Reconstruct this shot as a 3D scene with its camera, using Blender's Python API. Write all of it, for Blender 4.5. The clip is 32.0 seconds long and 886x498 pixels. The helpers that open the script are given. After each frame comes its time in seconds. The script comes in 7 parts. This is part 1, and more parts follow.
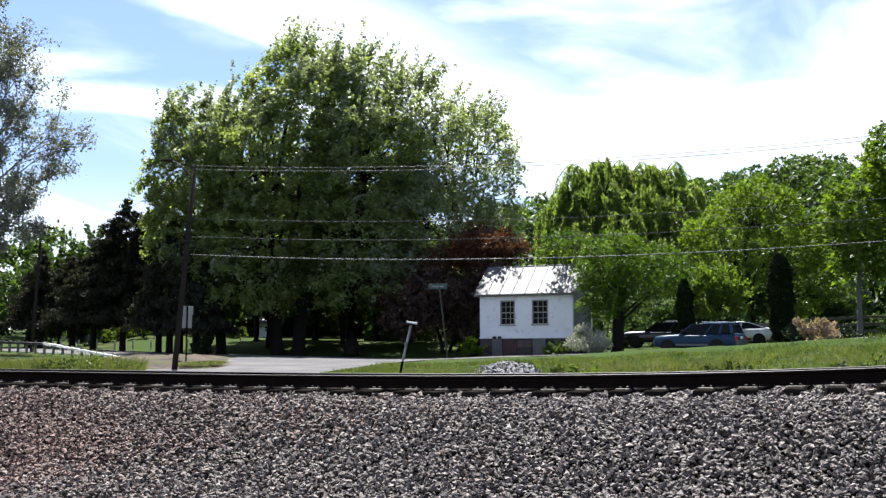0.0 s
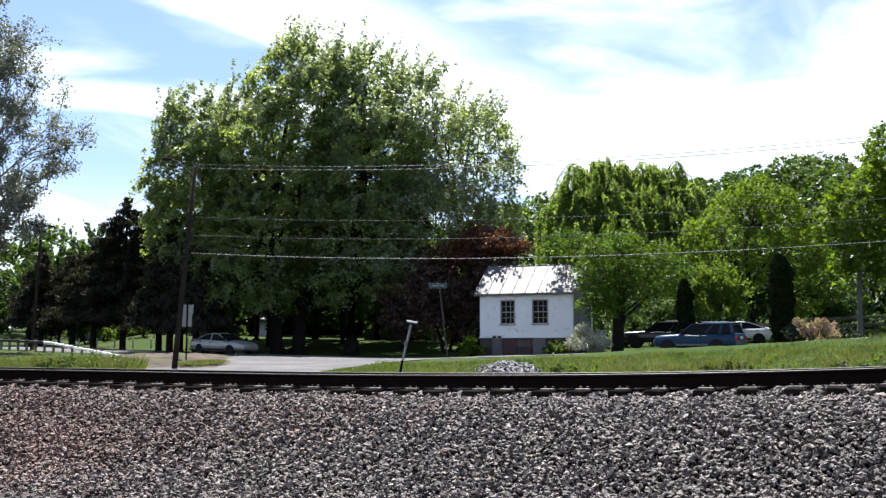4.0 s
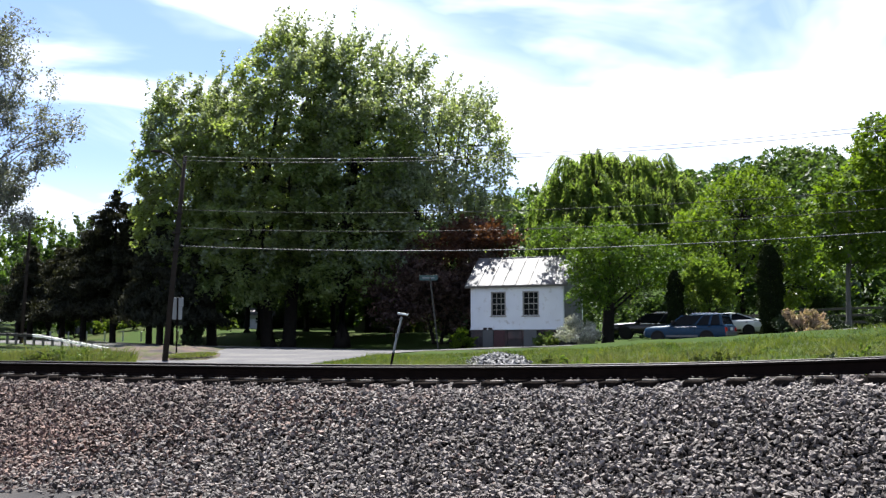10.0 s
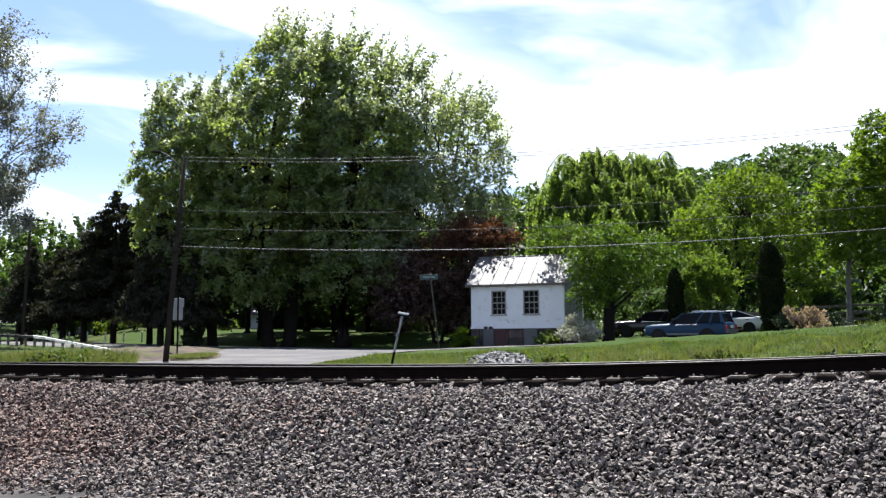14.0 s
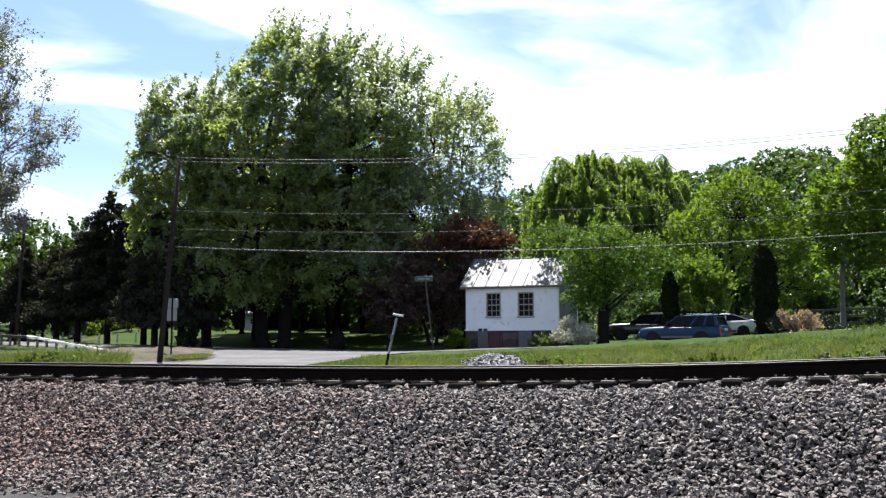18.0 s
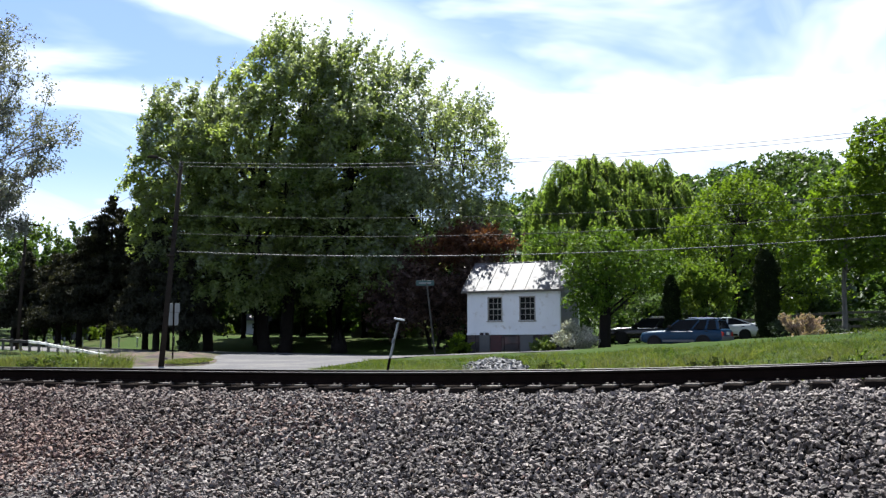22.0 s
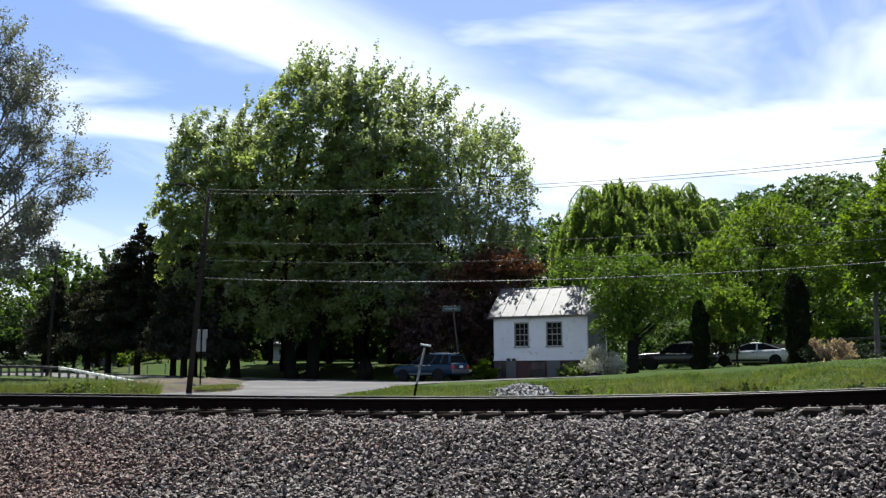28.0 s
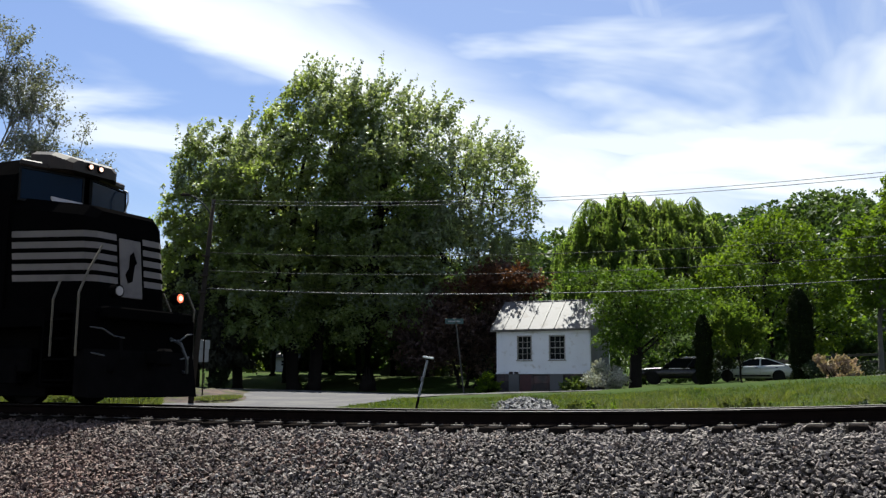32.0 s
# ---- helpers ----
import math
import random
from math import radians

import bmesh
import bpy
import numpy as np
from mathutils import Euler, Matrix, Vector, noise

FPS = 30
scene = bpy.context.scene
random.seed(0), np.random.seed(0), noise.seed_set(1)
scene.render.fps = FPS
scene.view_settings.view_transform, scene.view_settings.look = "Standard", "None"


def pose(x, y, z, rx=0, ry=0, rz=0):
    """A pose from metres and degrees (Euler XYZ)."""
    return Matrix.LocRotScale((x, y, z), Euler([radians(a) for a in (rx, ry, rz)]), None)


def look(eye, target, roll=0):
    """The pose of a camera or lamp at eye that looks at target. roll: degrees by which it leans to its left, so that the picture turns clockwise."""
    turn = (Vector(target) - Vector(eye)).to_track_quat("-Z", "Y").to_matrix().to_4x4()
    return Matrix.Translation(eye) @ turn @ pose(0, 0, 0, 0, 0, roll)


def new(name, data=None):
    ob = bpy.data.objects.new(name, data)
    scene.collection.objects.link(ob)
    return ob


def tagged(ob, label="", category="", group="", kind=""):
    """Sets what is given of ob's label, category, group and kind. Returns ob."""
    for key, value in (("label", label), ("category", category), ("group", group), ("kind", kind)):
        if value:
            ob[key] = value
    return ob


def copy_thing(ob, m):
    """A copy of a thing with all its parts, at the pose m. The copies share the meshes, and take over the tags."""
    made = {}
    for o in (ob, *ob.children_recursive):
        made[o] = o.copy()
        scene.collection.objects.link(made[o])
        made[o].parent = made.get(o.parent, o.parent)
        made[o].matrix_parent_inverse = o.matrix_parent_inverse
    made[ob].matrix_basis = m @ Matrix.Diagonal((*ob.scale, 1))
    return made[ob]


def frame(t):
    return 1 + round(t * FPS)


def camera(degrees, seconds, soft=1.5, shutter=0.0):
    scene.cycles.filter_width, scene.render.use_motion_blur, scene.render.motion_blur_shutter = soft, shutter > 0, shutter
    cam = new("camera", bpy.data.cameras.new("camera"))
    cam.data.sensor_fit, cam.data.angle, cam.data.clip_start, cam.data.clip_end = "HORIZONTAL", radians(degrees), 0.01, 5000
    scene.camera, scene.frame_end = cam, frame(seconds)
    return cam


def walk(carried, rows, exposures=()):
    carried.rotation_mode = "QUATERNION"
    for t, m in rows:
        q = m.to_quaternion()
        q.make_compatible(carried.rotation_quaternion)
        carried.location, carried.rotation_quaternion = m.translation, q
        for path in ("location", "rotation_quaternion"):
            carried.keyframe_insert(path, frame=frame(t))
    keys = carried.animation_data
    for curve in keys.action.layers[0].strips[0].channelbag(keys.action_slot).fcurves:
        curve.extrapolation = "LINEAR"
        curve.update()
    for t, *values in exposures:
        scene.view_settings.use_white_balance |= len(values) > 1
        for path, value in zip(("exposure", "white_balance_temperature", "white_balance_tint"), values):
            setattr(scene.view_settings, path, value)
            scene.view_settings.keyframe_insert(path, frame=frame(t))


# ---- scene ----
EYE = 1.6

CAMERA_ROWS = [
    (0, 0.84, 6.16, 0.00), (0.5, 0.84, 6.16, 0.00), (1, 0.83, 6.26, -0.02), (1.5, 0.83, 6.26, 0.00),
    (2, 0.83, 6.12, -0.07), (2.5, 0.83, 6.21, -0.11), (3, 0.83, 6.41, -0.07), (3.5, 0.83, 6.21, -0.15),
    (5.5, 0.83, 6.01, -0.00), (6, 0.34, 5.84, 0.15), (6.5, 0.34, 5.65, 0.10), (7, 0.32, 5.61, 0.10),
    (7.5, 0.33, 5.73, 0.11), (8, 0.33, 5.34, 0.11), (8.5, 0.33, 5.43, 0.18), (9, 0.32, 5.13, 0.11),
    (9.5, 0.31, 5.61, 0.10), (10, 0.29, 5.64, 0.04), (10.5, 0.32, 5.29, 0.27), (11, 0.34, 5.43, 0.45),
    (11.5, 0.32, 5.50, 0.33), (12, 0.33, 5.62, 0.38), (12.5, 0.33, 5.76, 0.32), (13, 0.32, 5.60, 0.31),
    (13.5, 0.31, 5.69, 0.30), (14, 0.33, 5.59, 0.33), (14.5, 0.32, 5.56, 0.44), (16.5, 0.02, 5.18, 0.12),
    (17, 0.02, 5.46, 0.19), (17.5, -0.01, 5.78, 0.08), (18, -0.00, 5.70, 0.09), (18.5, 0.02, 5.55, 0.09),
    (19, 0.05, 6.26, 0.31), (19.5, 0.04, 6.18, 0.23), (20, 0.02, 6.51, 0.07), (20.5, 0.04, 6.21, 0.16),
    (21, 0.08, 6.35, 0.23), (21.5, 0.06, 6.51, 0.12), (22, 0.09, 5.95, 0.17), (22.5, 0.08, 6.33, 0.09),
    (23, 0.06, 6.41, 0.01), (23.5, 0.04, 6.53, 0.03), (24, 0.04, 6.77, 0.01), (24.5, 0.03, 6.80, -0.09),
    (26.5, 0.05, 7.14, 0.00), (27, 0.64, 7.10, -0.04), (27.5, 1.70, 6.93, 0.40), (28, 1.68, 7.50, 0.23),
    (28.5, 1.92, 7.67, 0.11), (29, 1.92, 7.48, 0.09), (29.5, 1.87, 8.04, -0.08), (30, 1.92, 7.64, 0.02),
    (30.5, 1.92, 7.74, -0.01), (31, 1.87, 7.80, -0.03), (31.5, 1.86, 7.92, -0.15), (32, 1.82, 8.25, -0.29),
]

cam = camera(50.0, 32.0, soft=1.35)
# a hand-held camera that stays on one spot and only turns a little
walk(cam, [(t, pose(0, 0, EYE, 90 + pitch, roll, yaw)) for t, yaw, pitch, roll in CAMERA_ROWS],
     exposures=[(0, 1.87, 6165, 9), (14, 1.87, 6170, 9), (19, 1.92, 6150, 9), (22, 1.75, 6110, 8), (26.5, 1.58, 6110, 7), (28, 1.46, 6190, 6), (32, 1.29, 6350, 5)])


# ---- world and sun ----
SUN = Vector((-0.09, 0.52, 1.0)).normalized()


def build_world():
    world = bpy.data.worlds.new("sky")
    world.use_nodes = True
    scene.world = world
    nt = world.node_tree
    nt.nodes.clear()
    node, link = nt.nodes.new, nt.links.new
    sky = node("ShaderNodeTexSky")
    sky.sky_type = "NISHITA"
    sky.sun_disc = False
    sky.sun_elevation = math.asin(SUN.z)
    sky.sun_rotation = math.atan2(SUN.x, SUN.y)
    sky.air_density, sky.dust_density, sky.ozone_density = 1.3, 0.4, 1.6
    co = node("ShaderNodeTexCoord")
    sep = node("ShaderNodeSeparateXYZ")
    link(co.outputs["Generated"], sep.inputs[0])
    lift = node("ShaderNodeMath")
    lift.operation = "ADD"
    lift.inputs[1].default_value = 0.22
    link(sep.outputs["Z"], lift.inputs[0])
    top = node("ShaderNodeMath")
    top.operation = "MAXIMUM"
    top.inputs[1].default_value = 0.08
    link(lift.outputs[0], top.inputs[0])
    flat = node("ShaderNodeVectorMath")
    flat.operation = "DIVIDE"
    comb = node("ShaderNodeCombineXYZ")
    for k in "XYZ":
        link(top.outputs[0], comb.inputs[k])
    link(co.outputs["Generated"], flat.inputs[0])
    link(comb.outputs[0], flat.inputs[1])

    def cloud(rot, stretch, size, detail, off):
        mp = node("ShaderNodeMapping")
        mp.vector_type = "TEXTURE"
        mp.inputs["Rotation"].default_value = (0, 0, radians(rot))
        mp.inputs["Scale"].default_value = stretch
        mp.inputs["Location"].default_value = off
        link(flat.outputs[0], mp.inputs["Vector"])
        nz = node("ShaderNodeTexNoise")
        nz.noise_dimensions = "2D"
        nz.inputs["Scale"].default_value = size
        nz.inputs["Detail"].default_value = detail
        nz.inputs["Roughness"].default_value = 0.52
        nz.inputs["Distortion"].default_value = 0.35
        link(mp.outputs[0], nz.inputs["Vector"])
        return nz.outputs["Fac"]

    def maths(op, p, q):
        m = node("ShaderNodeMath")
        m.operation = op
        for k, v in enumerate((p, q)):
            if isinstance(v, (int, float)):
                m.inputs[k].default_value = v
            else:
                link(v, m.inputs[k])
        return m.outputs[0]

    def ease(v, lo, hi):
        rg = node("ShaderNodeMapRange")
        rg.interpolation_type = "SMOOTHSTEP"
        rg.inputs["From Min"].default_value, rg.inputs["From Max"].default_value = lo, hi
        link(v, rg.inputs["Value"])
        return rg.outputs[0]

    # thicker cloud towards the sun's side, streaks of high cloud elsewhere
    unit = node("ShaderNodeVectorMath")
    unit.operation = "NORMALIZE"
    link(co.outputs["Generated"], unit.inputs[0])
    dot = node("ShaderNodeVectorMath")
    dot.operation = "DOT_PRODUCT"
    link(unit.outputs[0], dot.inputs[0])
    dot.inputs[1].default_value = Vector((0.40, 1.0, 0.26)).normalized()
    bank = ease(dot.outputs["Value"], 0.88, 0.985)
    mass = ease(maths("ADD", cloud(20, (1.2, 0.8, 1), 1.5, 5, (0.4, 0.2, 0)), maths("MULTIPLY", bank, 0.30)), 0.57, 0.84)
    wisp = ease(cloud(66, (2.6, 0.42, 1), 1.25, 7, (0.15, 0.75, 0)), 0.47, 0.74)
    veil = maths("MULTIPLY", wisp, 0.6)
    both = node("ShaderNodeMath")
    both.operation = "MAXIMUM"
    link(mass, both.inputs[0])
    link(veil, both.inputs[1])
    # one long bright streak and a flat low band
    def lean(way):
        dp = node("ShaderNodeVectorMath")
        dp.operation = "DOT_PRODUCT"
        link(unit.outputs[0], dp.inputs[0])
        dp.inputs[1].default_value = way
        return dp.outputs["Value"]
    fray = maths("MULTIPLY", maths("SUBTRACT", cloud(30, (1.6, 0.7, 1), 4.0, 6, (0, 0, 0)), 0.5), 0.05)
    across = maths("ADD", lean((0.408, -0.203, 0.890)), fray)
    streak = maths("MULTIPLY", ease(across, -0.012, 0.02), maths("SUBTRACT", 1.0, maths("MULTIPLY", ease(across, 0.03, 0.12), 0.93)))
    flat_z = maths("ABSOLUTE", maths("ADD", maths("SUBTRACT", lean((0, 0, 1)), 0.246), maths("MULTIPLY", fray, 0.7)), 0.0)
    band = maths("MULTIPLY", maths("SUBTRACT", 1.0, ease(flat_z, 0.006, 0.026)), maths("MULTIPLY", ease(lean((1, 0, 0)), -0.44, -0.36), 0.8))
    low = maths("MULTIPLY", maths("SUBTRACT", 1.0, ease(lean((0, 0, 1)), 0.08, 0.19)), 0.5)
    cover = maths("MAXIMUM", maths("MAXIMUM", both.outputs[0], streak), maths("MAXIMUM", band, low))
    haze = maths("ADD", maths("MULTIPLY", cover, 0.91), 0.06)
    mix = node("ShaderNodeMix")
    mix.data_type = "RGBA"
    link(haze, mix.inputs[0])
    clear = node("ShaderNodeVectorMath")
    clear.operation = "MULTIPLY"
    clear.inputs[1].default_value = (0.92, 0.968, 1.29)
    link(sky.outputs[0], clear.inputs[0])
    link(clear.outputs[0], mix.inputs[6])
    mix.inputs[7].default_value = (12.0, 12.3, 12.8, 1)
    bg = node("ShaderNodeBackground")
    bg.inputs["Strength"].default_value = 0.038
    link(mix.outputs[2], bg.inputs["Color"])
    out = node("ShaderNodeOutputWorld")
    link(bg.outputs[0], out.inputs[0])


build_world()
sun_lamp = bpy.data.lights.new("sun", "SUN")
sun_lamp.energy, sun_lamp.angle, sun_lamp.color = 5.0, radians(0.53), (1.0, 0.95, 0.87)
new("sun", sun_lamp).matrix_basis = look(SUN * 50, (0, 0, 0))


# ---- materials ----
def material(name, colour, rough=0.7, metal=0.0, second=None, scale=4.0, amount=0.5, bump=0.0, bump_scale=40.0,
             island=0.0, random_object=0.0, third=None, third_scale=0.6, third_cover=0.5, coat=0.0, gloss=0.5):
    """A principled surface with two scales of colour change, fine relief and a change from piece to piece."""
    m = bpy.data.materials.new(name)
    m.use_nodes = True
    nt = m.node_tree
    node, link = nt.nodes.new, nt.links.new
    bsdf = nt.nodes["Principled BSDF"]
    bsdf.inputs["Roughness"].default_value = rough
    bsdf.inputs["Metallic"].default_value = metal
    bsdf.inputs["Coat Weight"].default_value = coat
    bsdf.inputs["Specular IOR Level"].default_value = gloss
    co = node("ShaderNodeTexCoord")
    second = second or tuple(c * 0.75 for c in colour)

    def noise_fac(size, lo, hi, detail=5):
        nz = node("ShaderNodeTexNoise")
        nz.inputs["Scale"].default_value = size
        nz.inputs["Detail"].default_value = detail
        link(co.outputs["Object"], nz.inputs["Vector"])
        rg = node("ShaderNodeMapRange")
        rg.inputs["From Min"].default_value, rg.inputs["From Max"].default_value = lo, hi
        link(nz.outputs["Fac"], rg.inputs["Value"])
        return rg.outputs[0]

    def mixed(fac, a, b):
        mx = node("ShaderNodeMix")
        mx.data_type = "RGBA"
        link(fac, mx.inputs[0])
        for sock, v in ((mx.inputs[6], a), (mx.inputs[7], b)):
            if isinstance(v, tuple):
                sock.default_value = (*v, 1)
            else:
                link(v, sock)
        return mx.outputs[2]

    col = mixed(noise_fac(scale, 0.5 - 0.5 * amount, 0.5 + 0.5 * amount), colour, second)
    if third:
        col = mixed(noise_fac(third_scale, 0.62 - 0.35 * third_cover, 0.75 - 0.3 * third_cover, 8), col, third)
    for source, spread in (("island", island), ("object", random_object)):
        if spread:
            if source == "island":
                rnd = node("ShaderNodeNewGeometry").outputs["Random Per Island"]
            else:
                rnd = node("ShaderNodeObjectInfo").outputs["Random"]
            rg = node("ShaderNodeMapRange")
            rg.inputs["To Min"].default_value, rg.inputs["To Max"].default_value = 1 - spread, 1 + spread
            link(rnd, rg.inputs["Value"])
            hs = node("ShaderNodeHueSaturation")
            link(rg.outputs[0], hs.inputs["Value"])
            link(col, hs.inputs["Color"])
            col = hs.outputs[0]
    link(col, bsdf.inputs["Base Color"])
    if bump:
        nz = node("ShaderNodeTexNoise")
        nz.inputs["Scale"].default_value = bump_scale
        nz.inputs["Detail"].default_value = 6
        link(co.outputs["Object"], nz.inputs["Vector"])
        bp = node("ShaderNodeBump")
        bp.inputs["Strength"].default_value = bump
        bp.inputs["Distance"].default_value = 0.02
        link(nz.outputs["Fac"], bp.inputs["Height"])
        link(bp.outputs[0], bsdf.inputs["Normal"])
    return m


def leaf_material(name, colour, second, through_light=0.45, spread=0.35, rough=0.5, patch=0.35, gloss=0.35):
    """Leaves: a diffuse blade that lets some light through, with a change from leaf to leaf and from limb to limb."""
    m = bpy.data.materials.new(name)
    m.use_nodes = True
    nt = m.node_tree
    node, link = nt.nodes.new, nt.links.new
    bsdf = nt.nodes["Principled BSDF"]
    bsdf.inputs["Roughness"].default_value = rough
    bsdf.inputs["Specular IOR Level"].default_value = gloss
    geo = node("ShaderNodeNewGeometry")
    co = node("ShaderNodeTexCoord")
    nz = node("ShaderNodeTexNoise")
    nz.inputs["Scale"].default_value = patch
    nz.inputs["Detail"].default_value = 3
    link(co.outputs["Object"], nz.inputs["Vector"])
    rg0 = node("ShaderNodeMapRange")
    rg0.inputs["From Min"].default_value, rg0.inputs["From Max"].default_value = 0.35, 0.65
    link(nz.outputs["Fac"], rg0.inputs["Value"])
    mx = node("ShaderNodeMix")
    mx.data_type = "RGBA"
    link(rg0.outputs[0], mx.inputs[0])
    mx.inputs[6].default_value, mx.inputs[7].default_value = (*colour, 1), (*second, 1)
    rg = node("ShaderNodeMapRange")
    rg.inputs["To Min"].default_value, rg.inputs["To Max"].default_value = 1 - spread, 1 + spread
    link(geo.outputs["Random Per Island"], rg.inputs["Value"])
    hs = node("ShaderNodeHueSaturation")
    link(rg.outputs[0], hs.inputs["Value"])
    link(mx.outputs[2], hs.inputs["Color"])
    link(hs.outputs[0], bsdf.inputs["Base Color"])
    tr = node("ShaderNodeBsdfTranslucent")
    warm = node("ShaderNodeMix")
    warm.data_type = "RGBA"
    warm.blend_type = "MULTIPLY"
    warm.inputs[0].default_value = 1.0
    link(hs.outputs[0], warm.inputs[6])
    warm.inputs[7].default_value = (1.5, 1.45, 0.6, 1)
    link(warm.outputs[2], tr.inputs["Color"])
    ms = node("ShaderNodeMixShader")
    ms.inputs[0].default_value = through_light
    link(bsdf.outputs[0], ms.inputs[1])
    link(tr.outputs[0], ms.inputs[2])
    link(ms.outputs[0], nt.nodes["Material Output"].inputs["Surface"])
    return m


def glow(name, colour, strength):
    m = bpy.data.materials.new(name)
    m.use_nodes = True
    b = m.node_tree.nodes["Principled BSDF"]
    b.inputs["Base Color"].default_value = (*colour, 1)
    b.inputs["Emission Color"].default_value = (*colour, 1)
    b.inputs["Emission Strength"].default_value = strength
    return m


M = {}
M["lawn"] = material("lawn", (0.02052, 0.03762, 0.006498), 0.95, 0, (0.02941, 0.04788, 0.009576), 0.8, 0.6, 0.8, 25, third=(0.03762, 0.04514, 0.01368), third_scale=0.25, third_cover=0.35, gloss=0.05)
M["asphalt"] = material("asphalt", (0.086, 0.083, 0.086), 0.9, 0, (0.066, 0.064, 0.067), 3, 0.6, 0.4, 90, third=(0.105, 0.100, 0.097), third_scale=0.5, third_cover=0.4, gloss=0.1)
M["dirt"] = material("dirt", (0.098, 0.074, 0.060), 0.95, 0, (0.042, 0.036, 0.036), 1.1, 0.3, 1.0, 12, third=(0.056, 0.060, 0.028), third_scale=1.0, third_cover=0.45, gloss=0.05)
# near-black, so the shade in gaps between stones is in the colour
M["ballast_gap_shade"] = material("ballast_gap_shade", (0.008, 0.0073, 0.007), 0.95, 0, (0.004, 0.0036, 0.0034), 22, 0.5, 1.0, 30, gloss=0.0)
M["rail_side"] = material("rail_side", (0.0125, 0.0085, 0.0072), 0.85, 0.0, (0.0065, 0.0048, 0.0042), 6, 0.6, 0.5, 60, gloss=0.0)
M["rail_head"] = material("rail_head", (0.09, 0.085, 0.082), 0.55, 0.3, (0.06, 0.055, 0.052), 5, 0.6, gloss=0.15)
M["tie"] = material("tie", (0.021, 0.017, 0.0145), 0.9, 0, (0.009, 0.008, 0.0074), 7, 0.7, 0.8, 35, random_object=0.3, gloss=0.0)
M["plate"] = material("plate", (0.143, 0.129, 0.119), 0.6, 0.6, (0.0762, 0.0571, 0.0476), 9, 0.6, 0.3, 60, random_object=0.25)
M["bark"] = material("bark", (0.018, 0.0155, 0.0135), 0.95, 0, (0.010, 0.0088, 0.0078), 5, 0.7, 1.0, 14, gloss=0.1)
M["pale_bark"] = material("pale_bark", (0.25, 0.225, 0.215), 0.9, 0, (0.13, 0.115, 0.11), 3, 0.6, 0.6, 16)
M["pole_wood"] = material("pole_wood", (0.036, 0.030, 0.026), 0.9, 0, (0.020, 0.0165, 0.0145), 6, 0.7, 0.7, 22, gloss=0.0)
M["grey_bark"] = material("grey_bark", (0.105, 0.098, 0.090), 0.9, 0, (0.06, 0.056, 0.05), 3, 0.6, 0.6, 16)
M["wire"] = material("wire", (0.088, 0.088, 0.092), 0.6, 0.2, (0.07, 0.07, 0.072), 1, 0.5)
M["wire_dark"] = material("wire_dark", (0.035, 0.035, 0.036), 0.7, 0.0, (0.025, 0.025, 0.025), 1, 0.5, gloss=0.2)
M["white_paint"] = material("white_paint", (0.69, 0.705, 0.73), 0.85, 0, (0.585, 0.592, 0.608), 1.1, 0.7, 0.6, 24, third=(0.45, 0.43, 0.40), third_scale=2.4, third_cover=0.13, gloss=0.15)
M["old_trim"] = material("old_trim", (0.33, 0.315, 0.29), 0.85, 0, (0.20, 0.19, 0.17), 6, 0.6, 0.5, 40)
M["brick_red"] = material("brick_red", (0.075, 0.030, 0.030), 0.9, 0, (0.05, 0.026, 0.028), 5, 0.6, 0.6, 30)
M["fence_wood"] = material("fence_wood", (0.06, 0.056, 0.047), 0.9, 0, (0.04, 0.038, 0.032), 5, 0.6, 0.4, 30)
M["trim_wood"] = material("trim_wood", (0.122, 0.11, 0.0938), 0.85, 0, (0.0734, 0.0653, 0.0571), 5, 0.6, 0.5, 40)
M["roof_metal"] = material("roof_metal", (0.1136, 0.1092, 0.1123), 0.6, 0.0, (0.0936, 0.08986, 0.09235), 0.9, 0.6, 0.15, 12, third=(0.07488, 0.0624, 0.05741), third_scale=1.4, third_cover=0.22, gloss=0.2)
M["roof_seam"] = material("roof_seam", (0.07, 0.068, 0.066), 0.6, 0.1, (0.055, 0.052, 0.05), 2, 0.6)
M["block"] = material("block", (0.056, 0.046, 0.046), 0.9, 0, (0.030, 0.026, 0.026), 2.4, 0.6, 0.7, 26, random_object=0.4, third=(0.085, 0.048, 0.044), third_scale=0.9, third_cover=0.3)
M["dark_glass"] = material("dark_glass", (0.004, 0.005, 0.006), 0.2, 0, (0.008, 0.009, 0.010), 1, 0.5, gloss=0.06)
# the blue base colour paints in a reflection of the sky
M["loco_glass"] = material("loco_glass", (0.004, 0.012, 0.026), 0.15, 0, (0.005, 0.014, 0.03), 1, 0.5, gloss=0.06)
M["shade_wall"] = material("shade_wall", (0.034, 0.0326, 0.0306), 0.9, 0, (0.0238, 0.0224, 0.0204), 1.2, 0.6, 0.3, 20)
M["galvanised"] = material("galvanised", (0.137, 0.14, 0.143), 0.45, 0.7, (0.103, 0.105, 0.109), 4, 0.6, 0.1, 40)
M["beam_paint"] = material("beam_paint", (0.80, 0.80, 0.79), 0.5, 0.0, (0.70, 0.70, 0.69), 3, 0.6, 0.1, 30)
M["sign_green"] = material("sign_green", (0.010, 0.047, 0.047), 0.4, 0, (0.009, 0.038, 0.037), 4, 0.5)
M["sign_white"] = material("sign_white", (0.62, 0.63, 0.62), 0.45, 0, (0.52, 0.53, 0.52), 3, 0.5)
M["sign_back"] = material("sign_back", (0.228, 0.234, 0.234), 0.5, 0.4, (0.185, 0.19, 0.19), 3, 0.6)
